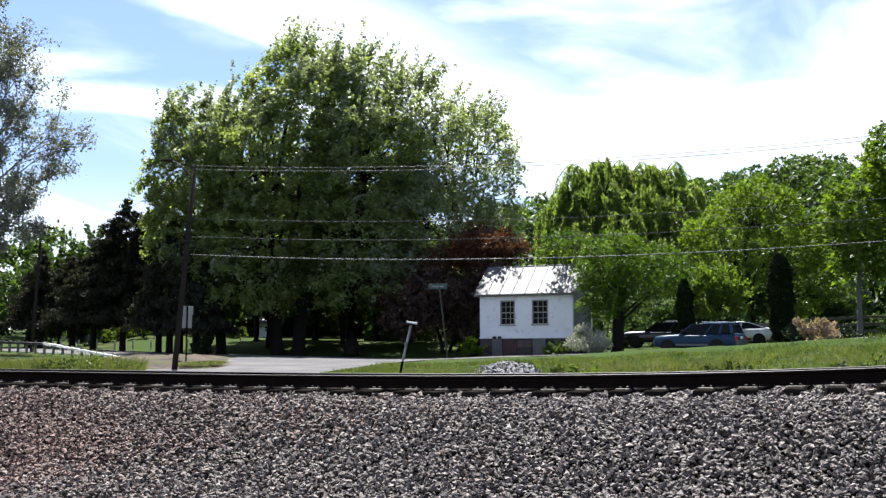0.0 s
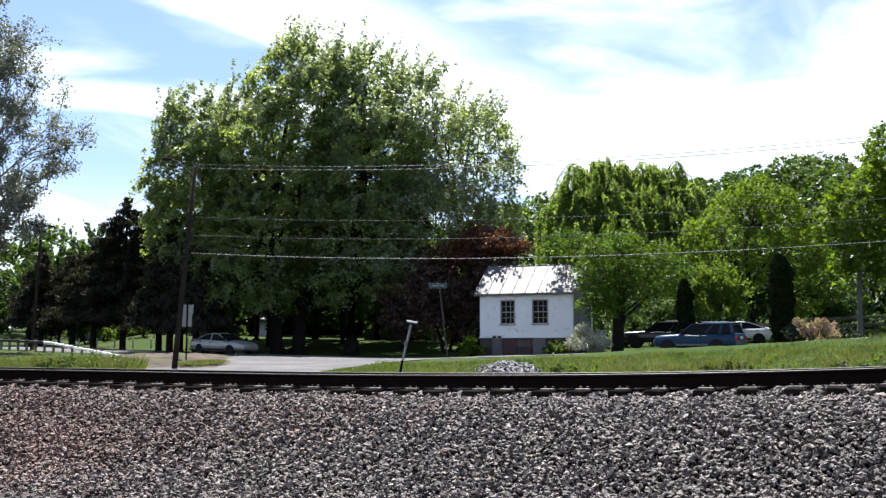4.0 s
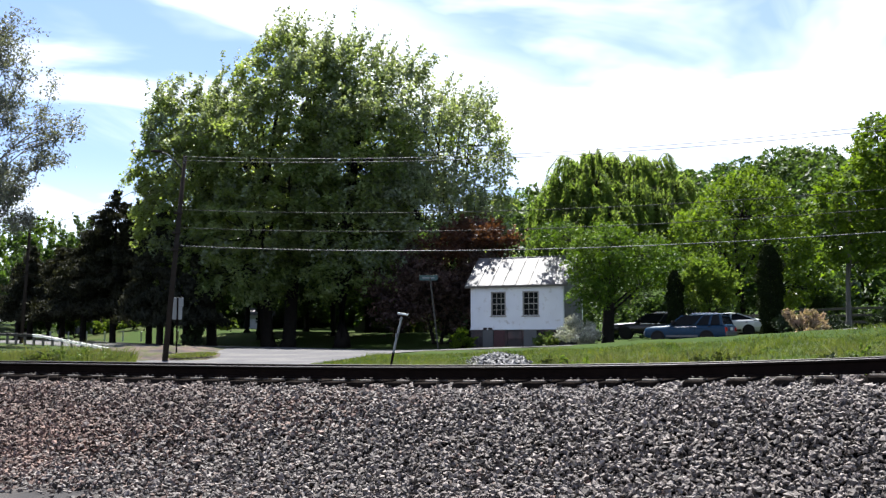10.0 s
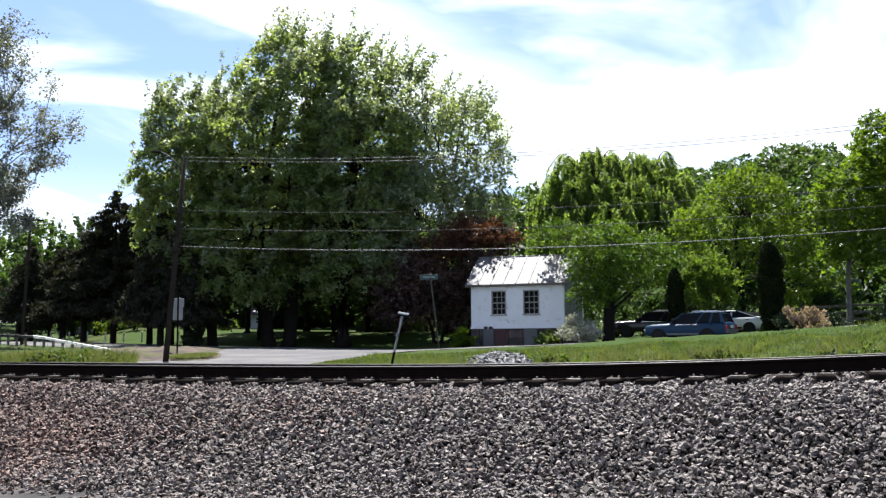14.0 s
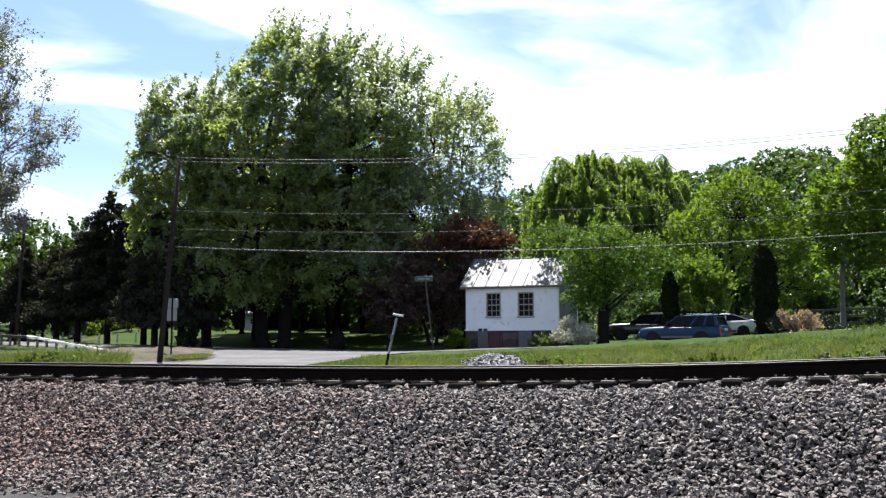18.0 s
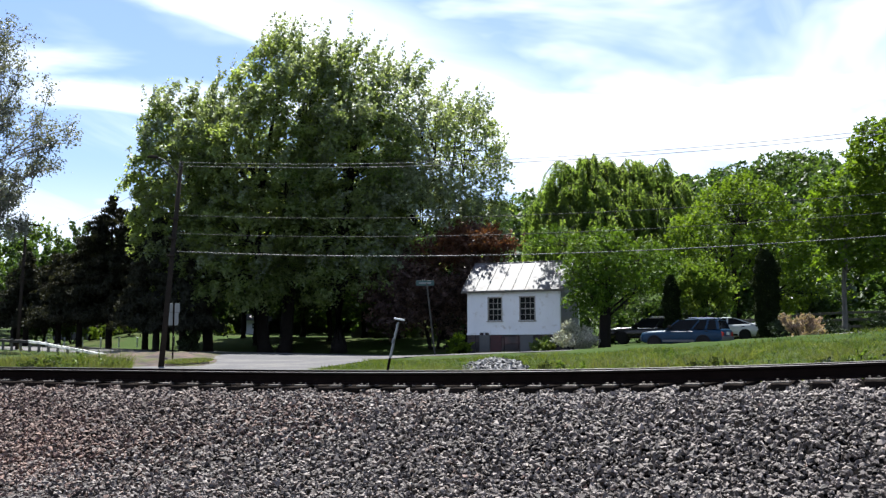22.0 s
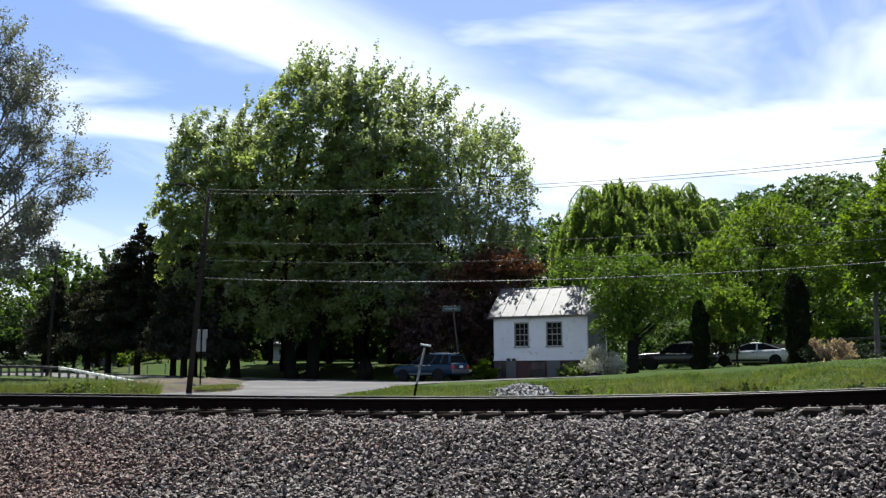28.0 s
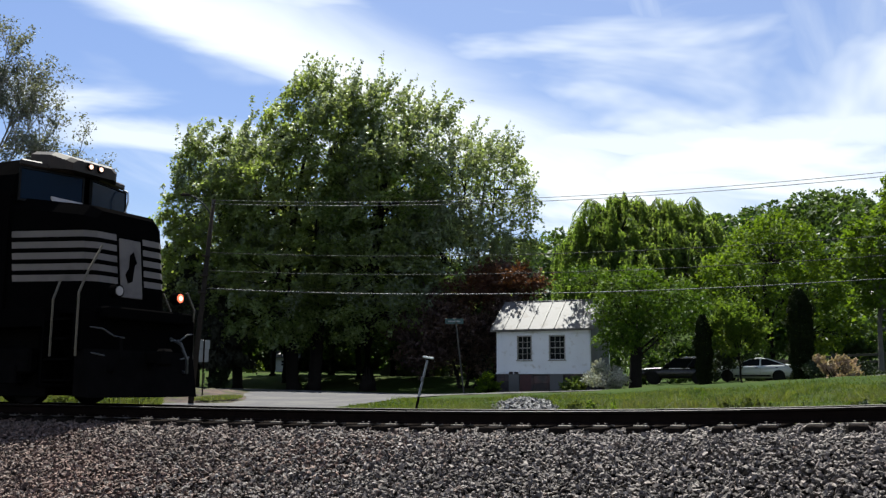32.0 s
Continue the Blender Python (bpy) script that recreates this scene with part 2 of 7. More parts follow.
M["grey_wall"] = material("grey_wall", (0.106, 0.106, 0.106), 0.85, 0, (0.0816, 0.0816, 0.0816), 1.2, 0.6, 0.3, 20)
M["shingle"] = material("shingle", (0.0653, 0.0612, 0.0612), 0.9, 0, (0.0408, 0.0408, 0.0408), 3, 0.6, 0.6, 30)
M["stone_grey"] = material("stone_grey", (0.149, 0.129, 0.117), 0.70, 0, (0.082, 0.068, 0.062), 20, 0.35, 0.25, 60, island=0.8, third=(0.132, 0.100, 0.087), third_scale=0.2, third_cover=0.25, gloss=0.2)
M["stone_rust"] = material("stone_rust", (0.114, 0.083, 0.070), 0.70, 0, (0.063, 0.046, 0.039), 20, 0.35, 0.25, 60, island=0.8, third=(0.116, 0.074, 0.060), third_scale=0.3, third_cover=0.5, gloss=0.2)
M["lane_edge"] = material("lane_edge", (0.045, 0.042, 0.042), 0.95, 0, (0.03, 0.028, 0.028), 5, 0.6, 0.6, 60, third=(0.06, 0.054, 0.051), third_scale=1.2, third_cover=0.4, gloss=0.05)
# grey for the right gable only: the tree's shade is painted in
M["gable_shaded"] = material("gable_shaded", (0.17, 0.17, 0.17), 0.9, 0, (0.11, 0.106, 0.10), 2.5, 0.6, 0.5, 24)
M["shaded_beam"] = material("shaded_beam", (0.075, 0.074, 0.072), 0.8, 0.1, (0.05, 0.048, 0.046), 3, 0.6, 0.2, 30)
M["stone_white"] = material("stone_white", (0.165, 0.160, 0.158), 0.8, 0, (0.062, 0.060, 0.060), 20, 0.5, 0.4, 60, island=0.95)
M["grass_blade"] = leaf_material("grass_blade", (0.021, 0.045, 0.0062), (0.078, 0.098, 0.022), 0.45, 0.4, 0.8, 1.1)
M["weed_blade"] = leaf_material("weed_blade", (0.056, 0.080, 0.020), (0.088, 0.096, 0.038), 0.4, 0.3, 0.8, 0.8)
M["maple_leaf"] = leaf_material("maple_leaf", (0.136, 0.184, 0.066), (0.180, 0.226, 0.100), 0.62, 0.32, rough=0.48, gloss=0.5, patch=0.5)
M["bright_leaf"] = leaf_material("bright_leaf", (0.060, 0.104, 0.016), (0.084, 0.130, 0.023), 0.5)
M["pale_leaf"] = leaf_material("pale_leaf", (0.135, 0.174, 0.106), (0.190, 0.228, 0.156), 0.46, 0.4, rough=0.45, gloss=0.6)
M["willow_leaf"] = leaf_material("willow_leaf", (0.108, 0.168, 0.046), (0.138, 0.194, 0.060), 0.68, 0.2, gloss=0.2)
M["ash_leaf"] = leaf_material("ash_leaf", (0.062, 0.106, 0.010), (0.090, 0.138, 0.017), 0.52, 0.4, rough=0.6, gloss=0.1)
M["wood_leaf"] = leaf_material("wood_leaf", (0.0294, 0.0588, 0.01575), (0.04935, 0.0819, 0.02205), patch=0.09)
M["locust_leaf"] = leaf_material("locust_leaf", (0.040, 0.080, 0.009), (0.064, 0.108, 0.015), 0.40, 0.4, gloss=0.08)
M["column_leaf"] = leaf_material("column_leaf", (0.0085, 0.0140, 0.0045), (0.0150, 0.0230, 0.0065), 0.15, 0.4, 0.9, gloss=0.1)
M["lime_leaf"] = leaf_material("lime_leaf", (0.075, 0.122, 0.020), (0.102, 0.150, 0.030), 0.52, 0.35, rough=0.6, gloss=0.15)
M["needle"] = leaf_material("needle", (0.0200, 0.0220, 0.0160), (0.0310, 0.0320, 0.0220), 0.15, 0.4, 0.95, gloss=0.12)
M["hedge_leaf"] = leaf_material("hedge_leaf", (0.0148, 0.0271, 0.00787), (0.0197, 0.0344, 0.00984), 0.2, 0.35)
M["purple_leaf"] = leaf_material("purple_leaf", (0.058, 0.036, 0.037), (0.108, 0.070, 0.064), 0.38, 0.5, patch=0.9)
M["rust_leaf"] = leaf_material("rust_leaf", (0.0746, 0.0287, 0.0161), (0.0574, 0.0258, 0.0172), 0.4, 0.4)
M["sycamore_leaf"] = leaf_material("sycamore_leaf", (0.112, 0.124, 0.112), (0.165, 0.174, 0.160), 0.22, 0.4)
M["pink_leaf"] = leaf_material("pink_leaf", (0.320, 0.240, 0.215), (0.175, 0.150, 0.105), 0.35, 0.3, patch=1.5)
M["cream_leaf"] = leaf_material("cream_leaf", (0.46, 0.455, 0.41), (0.26, 0.28, 0.20), 0.1, 0.35, patch=1.5)
M["shrub_leaf"] = leaf_material("shrub_leaf", (0.0714, 0.113, 0.0268), (0.101, 0.131, 0.0358), 0.4, 0.35, patch=1.5)


# ---- building helpers ----
def mesh_ob(name, bm, mat, parent=None, label="", smooth=False):
    me = bpy.data.meshes.new(name)
    bm.to_mesh(me)
    bm.free()
    for mt in (mat if isinstance(mat, (list, tuple)) else [mat]):
        me.materials.append(mt)
    if smooth:
        for p in me.polygons:
            p.use_smooth = True
    ob = new(name, me)
    if parent:
        ob.parent = parent
    if label:
        ob["label"] = label
    return ob


def part(name, bm, mat, parent, label="", smooth=False):
    """One mesh under a thing or under a part."""
    return mesh_ob(name, bm, mat, parent, label, smooth)


def thing(name, m, label, category, group="", kind=""):
    ob = new(name)
    ob.empty_display_size = 0.2
    ob.matrix_basis = m
    return tagged(ob, label, category, group, kind)


def array_mesh(name, verts, faces, mat, parent=None, smooth=False):
    """A mesh from arrays: verts n x 3, faces m x k with k corners each."""
    me = bpy.data.meshes.new(name)
    k = faces.shape[1]
    me.vertices.add(len(verts))
    me.vertices.foreach_set("co", np.ascontiguousarray(verts, dtype=np.float32).ravel())
    me.loops.add(faces.size)
    me.loops.foreach_set("vertex_index", np.ascontiguousarray(faces, dtype=np.int32).ravel())
    me.polygons.add(len(faces))
    me.polygons.foreach_set("loop_start", np.arange(0, faces.size, k, dtype=np.int32))
    me.materials.append(mat)
    me.update(calc_edges=True)
    me.polygons.foreach_set("use_smooth", np.full(len(faces), smooth, dtype=bool))
    ob = new(name, me)
    if parent:
        ob.parent = parent
    return ob


def add_box(bm, x0, x1, y0, y1, z0, z1, bevel=0.0, m=None):
    r = bmesh.ops.create_cube(bm, size=1)
    vs = r["verts"]
    bmesh.ops.scale(bm, vec=(x1 - x0, y1 - y0, z1 - z0), verts=vs)
    bmesh.ops.translate(bm, vec=((x0 + x1) / 2, (y0 + y1) / 2, (z0 + z1) / 2), verts=vs)
    if bevel:
        es = list({e for v in vs for e in v.link_edges})
        vs = list({v for f in bmesh.ops.bevel(bm, geom=es, offset=bevel, segments=1, affect="EDGES")["faces"] for v in f.verts} | {v for v in vs if v.is_valid})
    if m is not None:
        bmesh.ops.transform(bm, matrix=m, verts=[v for v in vs if v.is_valid])
    return [v for v in vs if v.is_valid]


def box(x0, x1, y0, y1, z0, z1, bevel=0.0):
    bm = bmesh.new()
    add_box(bm, x0, x1, y0, y1, z0, z1, bevel)
    return bm


def add_tube(bm, pts, radii, sides=8, cap=True):
    """A tube through points with its radius at each."""
    rings = []
    pts = [Vector(p) for p in pts]
    for i, p in enumerate(pts):
        d = (pts[min(i + 1, len(pts) - 1)] - pts[max(i - 1, 0)])
        q = d.to_track_quat("Z", "Y") if d.length > 1e-6 else Euler((0, 0, 0)).to_quaternion()
        r = radii[i] if isinstance(radii, (list, tuple)) else radii
        rings.append([bm.verts.new(p + q @ Vector((r * math.cos(a), r * math.sin(a), 0)))
                      for a in (2 * math.pi * k / sides for k in range(sides))])
    for a, b in zip(rings, rings[1:]):
        for k in range(sides):
            bm.faces.new((a[k], a[(k + 1) % sides], b[(k + 1) % sides], b[k]))
    if cap:
        bm.faces.new(rings[0][::-1])
        bm.faces.new(rings[-1])
    return bm


def tube(pts, radii, sides=8):
    return add_tube(bmesh.new(), pts, radii, sides)


def add_prism(bm, outline, depth_axis, a, b, bevel=0.0):
    """A closed outline of (p, q) pairs drawn out from a to b along an axis: 'y' takes (x, z), 'x' takes (y, z), 'z' takes (x, y)."""
    def place(p, q, w):
        return {"y": (p, w, q), "x": (w, p, q), "z": (p, q, w)}[depth_axis]
    va = [bm.verts.new(place(p, q, a)) for p, q in outline]
    vb = [bm.verts.new(place(p, q, b)) for p, q in outline]
    n = len(outline)
    fs = [bm.faces.new(va), bm.faces.new(vb[::-1])]
    for i in range(n):
        fs.append(bm.faces.new((va[i], vb[i], vb[(i + 1) % n], va[(i + 1) % n])))
    bmesh.ops.recalc_face_normals(bm, faces=fs)
    if bevel:
        bmesh.ops.bevel(bm, geom=list({e for f in fs for e in f.edges}), offset=bevel, segments=2, affect="EDGES", profile=0.6)
    return bm


def prism(outline, axis, a, b, bevel=0.0):
    return add_prism(bmesh.new(), outline, axis, a, b, bevel)


def smoothstep(a, b, x):
    t = np.clip((np.asarray(x, dtype=float) - a) / (b - a), 0, 1)
    return t * t * (3 - 2 * t)


# ---- the lie of the land ----
TRACK_TURN = radians(24)
E_S = Vector((math.cos(TRACK_TURN), -math.sin(TRACK_TURN), 0))
E_D = Vector((math.sin(TRACK_TURN), math.cos(TRACK_TURN), 0))
TRACK_ZERO = Vector((0, 14.0, 0))


def rail_top(s):
    """Height of the rail's top along the track: a slight dip that eases out on both sides."""
    c = np.clip(s, -9.5, 6.8)
    return EYE - 0.349 + c * (0.01213 + c * (0.002195 + c * 0.0001078))


def on_track(s, d, z=0.0):
    """A place s along the track and d beyond the near rail, z above the rail's top."""
    p = TRACK_ZERO + E_S * s + E_D * d
    return Vector((p.x, p.y, float(rail_top(s)) + z))


def track_frame(x, y):
    dx, dy = np.asarray(x, float) - TRACK_ZERO.x, np.asarray(y, float) - TRACK_ZERO.y
    return dx * E_S.x + dy * E_S.y, dx * E_D.x + dy * E_D.y


ROAD_SLOPE = 0.70
LANE_NEAR, LANE_FAR = 50.5, 54.2


def road_height(x):
    c = np.clip(x, -30, 22) + 4.0
    return EYE - 0.35 - 0.11 * np.exp(-((c - 1) / 5.0) ** 2) + np.where(c < 0, 0.0008, 0.0021) * c * c


def ground_height(x, y):
    x, y = np.asarray(x, float), np.asarray(y, float)
    s, d = track_frame(x, y)
    rt = rail_top(s)
    road_y = (x * -ROAD_SLOPE + LANE_NEAR - 3.5)
    z = np.zeros_like(x)
    z = z + (rt - 0.36) * smoothstep(-4.75, -0.75, d) + 0.10 * smoothstep(-0.62, -0.45, d)
    # beyond the track: a shallow ditch, then up to the road
    foot = rt - 0.62 - 0.18 * smoothstep(-1.0, -6.0, x)
    k = smoothstep(2.2, 3.6, d)
    z = z * (1 - k) + foot * k
    gap = np.maximum(road_y - y, 0.0)
    span = np.maximum(road_y - (14 + 3.6 / math.cos(TRACK_TURN) - math.tan(TRACK_TURN) * x), 4.0)
    up = np.clip(1 - gap / span, 0, 1) * (d > 2.2)
    rise = up * (1.0 + 0.45 * (1 - up) * smoothstep(1.0, 9.0, x))
    rh = road_height(x)
    z = z + (rh - foot) * np.clip(rise, 0, 1.1) * k
    # a low crest along the road's near edge
    z = z + 0.17 * np.exp(-((gap - 1.5) / 1.1) ** 2) * smoothstep(3.5, 8, x) * k * (gap > 0)
    # the ground dips behind the near lane on the right
    q = y + ROAD_SLOPE * x
    z = z - 0.36 * smoothstep(LANE_NEAR + 1.3, LANE_NEAR + 3.2, q) * smoothstep(66, 60, q) * smoothstep(3, 9, x)
    z = z - 0.30 * smoothstep(15.0, 17.5, x) * smoothstep(62, 66, q) * smoothstep(84, 76, q)
    # the lawn climbs under the maples
    z = z + 1.25 * smoothstep(58.5, 74, q) * smoothstep(-38, -30, x) * smoothstep(5, -2, x)
    # the wooded hill
    far = smoothstep(78, 190, y) * (4 + 20 * smoothstep(-25, 55, x) + 0.02 * np.clip(x, 0, 400))
    return z + far


def gz(x, y):
    return float(ground_height(np.array([x]), np.array([y]))[0])


def strip(name, left, right, mat, lift=0.02, cross=6, kind="structure", label="", category=""):
    """A sheet between two lines of places, laid on the land."""
    n = len(left)
    L, R = np.array(left, float), np.array(right, float)
    k = np.linspace(0, 1, cross)[None, :, None]
    xy = L[:, None, :] * (1 - k) + R[:, None, :] * k
    z = ground_height(xy[..., 0], xy[..., 1]) + lift
    v = np.dstack([xy[..., 0], xy[..., 1], z]).reshape(-1, 3)
    i, j = np.meshgrid(np.arange(n - 1), np.arange(cross - 1), indexing="ij")
    a = (i * cross + j).ravel()
    f = np.stack([a, a + 1, a + cross + 1, a + cross], 1)
    return tagged(array_mesh(name, v, f, mat), label, category, "", kind)


def build_ground():
    # finer near the track, wider to the horizon
    def axis(lo, fine_lo, fine_hi, hi, step):
        a = [fine_lo]
        g = step
        while a[-1] > lo:
            g *= 1.18
            a.append(a[-1] - g)
        b = [fine_hi]
        g = step
        while b[-1] < hi:
            g *= 1.18
            b.append(b[-1] + g)
        return np.array(a[::-1][:-1] + list(np.arange(fine_lo, fine_hi, step)) + b)
    xs, ys = axis(-2500, -40, 40, 2500, 0.5), axis(-2500, -4, 75, 2500, 0.5)
    X, Y = np.meshgrid(xs, ys, indexing="ij")
    Z = ground_height(X, Y)
    s, d = track_frame(X, Y)
    rough = np.sin(X * 1.7 + np.sin(Y * 1.1)) * np.sin(Y * 1.9 + np.cos(X * 0.8)) * 0.03
    Z = Z + rough * smoothstep(3, 5, d) - 0.35 * smoothstep(-4.95, -4.3, d) * smoothstep(3.3, 2.6, d)
    v = np.stack([X, Y, Z], -1).reshape(-1, 3)
    n, m = X.shape
    i, j = np.meshgrid(np.arange(n - 1), np.arange(m - 1), indexing="ij")
    a = (i * m + j).ravel()
    f = np.stack([a, a + m, a + m + 1, a + 1], 1)
    tagged(array_mesh("ground", v, f, M["lawn"], smooth=True), "uneven green lawn and rough grass reaching the wooded hill", "ground", "", "structure")


build_ground()


def lane(offset, x0, x1, step=1.5):
    xs = np.arange(x0, x1 + 0.01, step)
    return [(x, offset - ROAD_SLOPE * x) for x in xs]


strip("road", lane(LANE_NEAR - 2.6, -140, 60), lane(LANE_FAR + 2.4, -140, 60), M["asphalt"], 0.03, 8, label="worn grey asphalt country road", category="road")


strip("road_shoulder", lane(42.3, -140, -16), lane(LANE_NEAR - 2.6, -140, -16), M["asphalt"], 0.022, 6, label="worn asphalt shoulder behind the guard rail", category="road")


def along(d, s0, s1, step):
    return [tuple((TRACK_ZERO + E_S * s + E_D * d).xy) for s in np.arange(s0, s1 + 0.01, step)]


strip("road_near", along(-16, -60, 40, 2), along(-4.75, -60, 40, 2), M["lane_edge"], 0.012, 10, label="grey asphalt lane beside the ballast slope", category="road")
strip("ballast", along(-4.9, -70, 45, 0.5), along(3.4, -70, 45, 0.5), M["ballast_gap_shade"], 0.0, 40, label="near-black sheet under the ballast stones, coloured as the shade between them", category="ballast")
# the side road that comes down from the main road towards the track
side_l = [(-13.0, 55.0), (-12.0, 50.0), (-11.2, 46.0), (-10.5, 42.0), (-14.5, 38.6), (-16.5, 35.0), (-17.0, 31.0), (-17.5, 26.0)]
side_r = [(-1.0, 49.0), (-2.6, 45.5), (-3.4, 43.0), (-4.2, 39.0), (-5.0, 35.0), (-5.8, 31.0), (-6.8, 27.0), (-8.0, 23.0)]
strip("side_road", side_l, side_r, M["asphalt"], 0.035, 8, label="pale asphalt side road running down to the track", category="road")


def dirt_verge():
    """A low uneven bank of earth between the roads."""
    L = np.array([(-20.5, 55.0), (-18.5, 50), (-17.5, 46), (-16.8, 42), (-16.4, 38.8)])
    R = np.array([(-12.5, 55.5), (-12.0, 50.0), (-10.9, 46.0), (-10.0, 42.0), (-9.8, 38.8)])
    t = np.linspace(0, 4, 90)
    k = np.linspace(0, 1, 50)[None, :]
    side = [np.stack([np.interp(t, range(5), e[:, q]) for q in (0, 1)], 1) for e in (L, R)]
    X = side[0][:, :1] * (1 - k) + side[1][:, :1] * k
    Y = side[0][:, 1:] * (1 - k) + side[1][:, 1:] * k
    edge = np.sin(np.pi * k) ** 0.6 * np.sin(np.pi * np.clip(t / 4, 0.0, 1.0))[:, None] ** 0.5
    lump = 0.20 + 0.11 * np.sin(X * 1.7 + np.sin(Y * 1.3)) + 0.09 * np.sin(Y * 2.9 + 1.4 * np.sin(X * 2.3)) + 0.03 * np.sin(X * 6.1 + Y * 4.3)
    Z = ground_height(X, Y) + 0.02 + edge * np.maximum(lump, 0.0)
    n, m = X.shape
    i, j = np.meshgrid(np.arange(n - 1), np.arange(m - 1), indexing="ij")
    q = (i * m + j).ravel()
    f = np.stack([q, q + 1, q + m + 1, q + m], 1)
    ob = array_mesh("dirt_verge", np.stack([X, Y, Z], -1).reshape(-1, 3), f, M["dirt"], smooth=True)
    tagged(ob, "uneven bare earth verge with thin grass", "verge", "", "structure")


dirt_verge()


# ---- railway track ----
def rail_bm(s0, s1, d, step):
    prof = [(-0.076, -0.186), (0.076, -0.186), (0.076, -0.172), (0.012, -0.150), (0.009, -0.050), (0.037, -0.036), (0.037, -0.006), (0.030, 0.0), (-0.030, 0.0), (-0.037, -0.006), (-0.037, -0.036), (-0.009, -0.050), (-0.012, -0.150), (-0.076, -0.172)]
    bm = bmesh.new()
    ss = [s0]
    while ss[-1] < s1 - 1e-6:
        ss.append(min(ss[-1] + (step if -16 < ss[-1] < 12 else step * 8), s1))
    rings = []
    for s in ss:
        rings.append([bm.verts.new(on_track(s, d + a, b)) for a, b in prof])
    n = len(prof)
    for a, b in zip(rings, rings[1:]):
        for k in range(n):
            f = bm.faces.new((a[k], b[k], b[(k + 1) % n], a[(k + 1) % n]))
            f.material_index = 1 if k in (6, 7, 8) else 0
    bm.faces.new(rings[0])
    bm.faces.new(rings[-1][::-1])
    bmesh.ops.recalc_face_normals(bm, faces=bm.faces[:])
    return bm


TRACK_LEFT, TRACK_RIGHT = -460.0, 60.0


def build_track():
    global TIES
    TIES = []
    track = thing("railway_track", Matrix(), "single railway track with rusty steel rails on dark wooden ties", "railway track", kind="structure")
    for d in (0.0, 1.505):
        part("rail", rail_bm(TRACK_LEFT, TRACK_RIGHT, d, 0.5), [M["rail_side"], M["rail_head"]], track, "rusty steel rail with a worn bright head")
    rnd = random.Random(5)
    tie_me = part("tie", box(-0.115, 0.115, -1.30, 1.30, -0.18, 0, 0.012), M["tie"], track)
    plate_me = part("tie_plate", box(-0.095, 0.095, -0.20, 0.20, -0.008, 0.018, 0.005), M["plate"], track)
    bm = bmesh.new()
    add_tube(bm, [(0, 0, -0.05), (0, 0, 0.018)], 0.009, 6)
    add_box(bm, -0.016, 0.016, -0.018, 0.012, 0.014, 0.026, 0.003)
    spike_me = part("spike", bm, M["plate"], track)
    turn = Matrix.Rotation(-TRACK_TURN, 4, "Z")
    first = True
    s = -14.0
    while s < 10.0:
        j = rnd.uniform(-0.04, 0.04)
        TIES.append(s + j)
        base = on_track(s + j, 0.7525, -0.206)
        m = Matrix.Translation(base) @ turn @ Matrix.Rotation(radians(rnd.uniform(-1.5, 1.5)), 4, "Z")
        obs = [(tie_me, Matrix.Translation((0, rnd.uniform(-0.06, 0.06), rnd.uniform(-0.008, 0.004))))]
        for dd in (-0.7525, 0.7525):
            obs.append((plate_me, Matrix.Translation((0, dd, 0.0))))
            if dd < 0:
                for sx in (-0.05, 0.05):
                    obs.append((spike_me, Matrix.Translation((sx, dd - 0.095, 0.018))))
        for src, off in obs:
            if first or src.get("used") is None:
                ob = src
                src["used"] = 1
            else:
                ob = src.copy()
                scene.collection.objects.link(ob)
                ob.parent = track
            ob.matrix_basis = m @ off
        first = False
        s += 0.53 + rnd.uniform(-0.02, 0.02)
    for src in (tie_me, plate_me, spike_me):
        for o in track.children:
            if "used" in o.keys():
                del o["used"]
    # ties farther along the line
    bm = bmesh.new()
    for s in list(np.arange(-120, -14.3, 0.53)) + list(np.arange(10.3, 58, 0.53)):
        p = on_track(s, 0.7525, -0.206)
        add_box(bm, -0.115, 0.115, -1.3, 1.3, -0.18, 0, 0, Matrix.Translation(p) @ turn)
    tagged(part("far_ties", bm, M["tie"], track), kind="stuff")


build_track()


# ---- loose stones ----
def stone_shapes(seed, count):
    rs = np.random.RandomState(seed)
    bm = bmesh.new()
    bmesh.ops.create_uvsphere(bm, u_segments=4, v_segments=2, radius=1.0)
    bmesh.ops.triangulate(bm, faces=bm.faces[:])
    bm.verts.ensure_lookup_table()
    v = np.array([x.co[:] for x in bm.verts])
    f = np.array([[x.index for x in face.verts] for face in bm.faces])
    bm.free()
    shapes = []
    for _ in range(count):
        w = v.copy()
        w += rs.normal(size=w.shape) * 0.22
        w *= 1.12
        w *= np.array([1.1, rs.uniform(0.6, 0.95), rs.uniform(0.40, 0.72)])
        shapes.append(w)
    return shapes, f


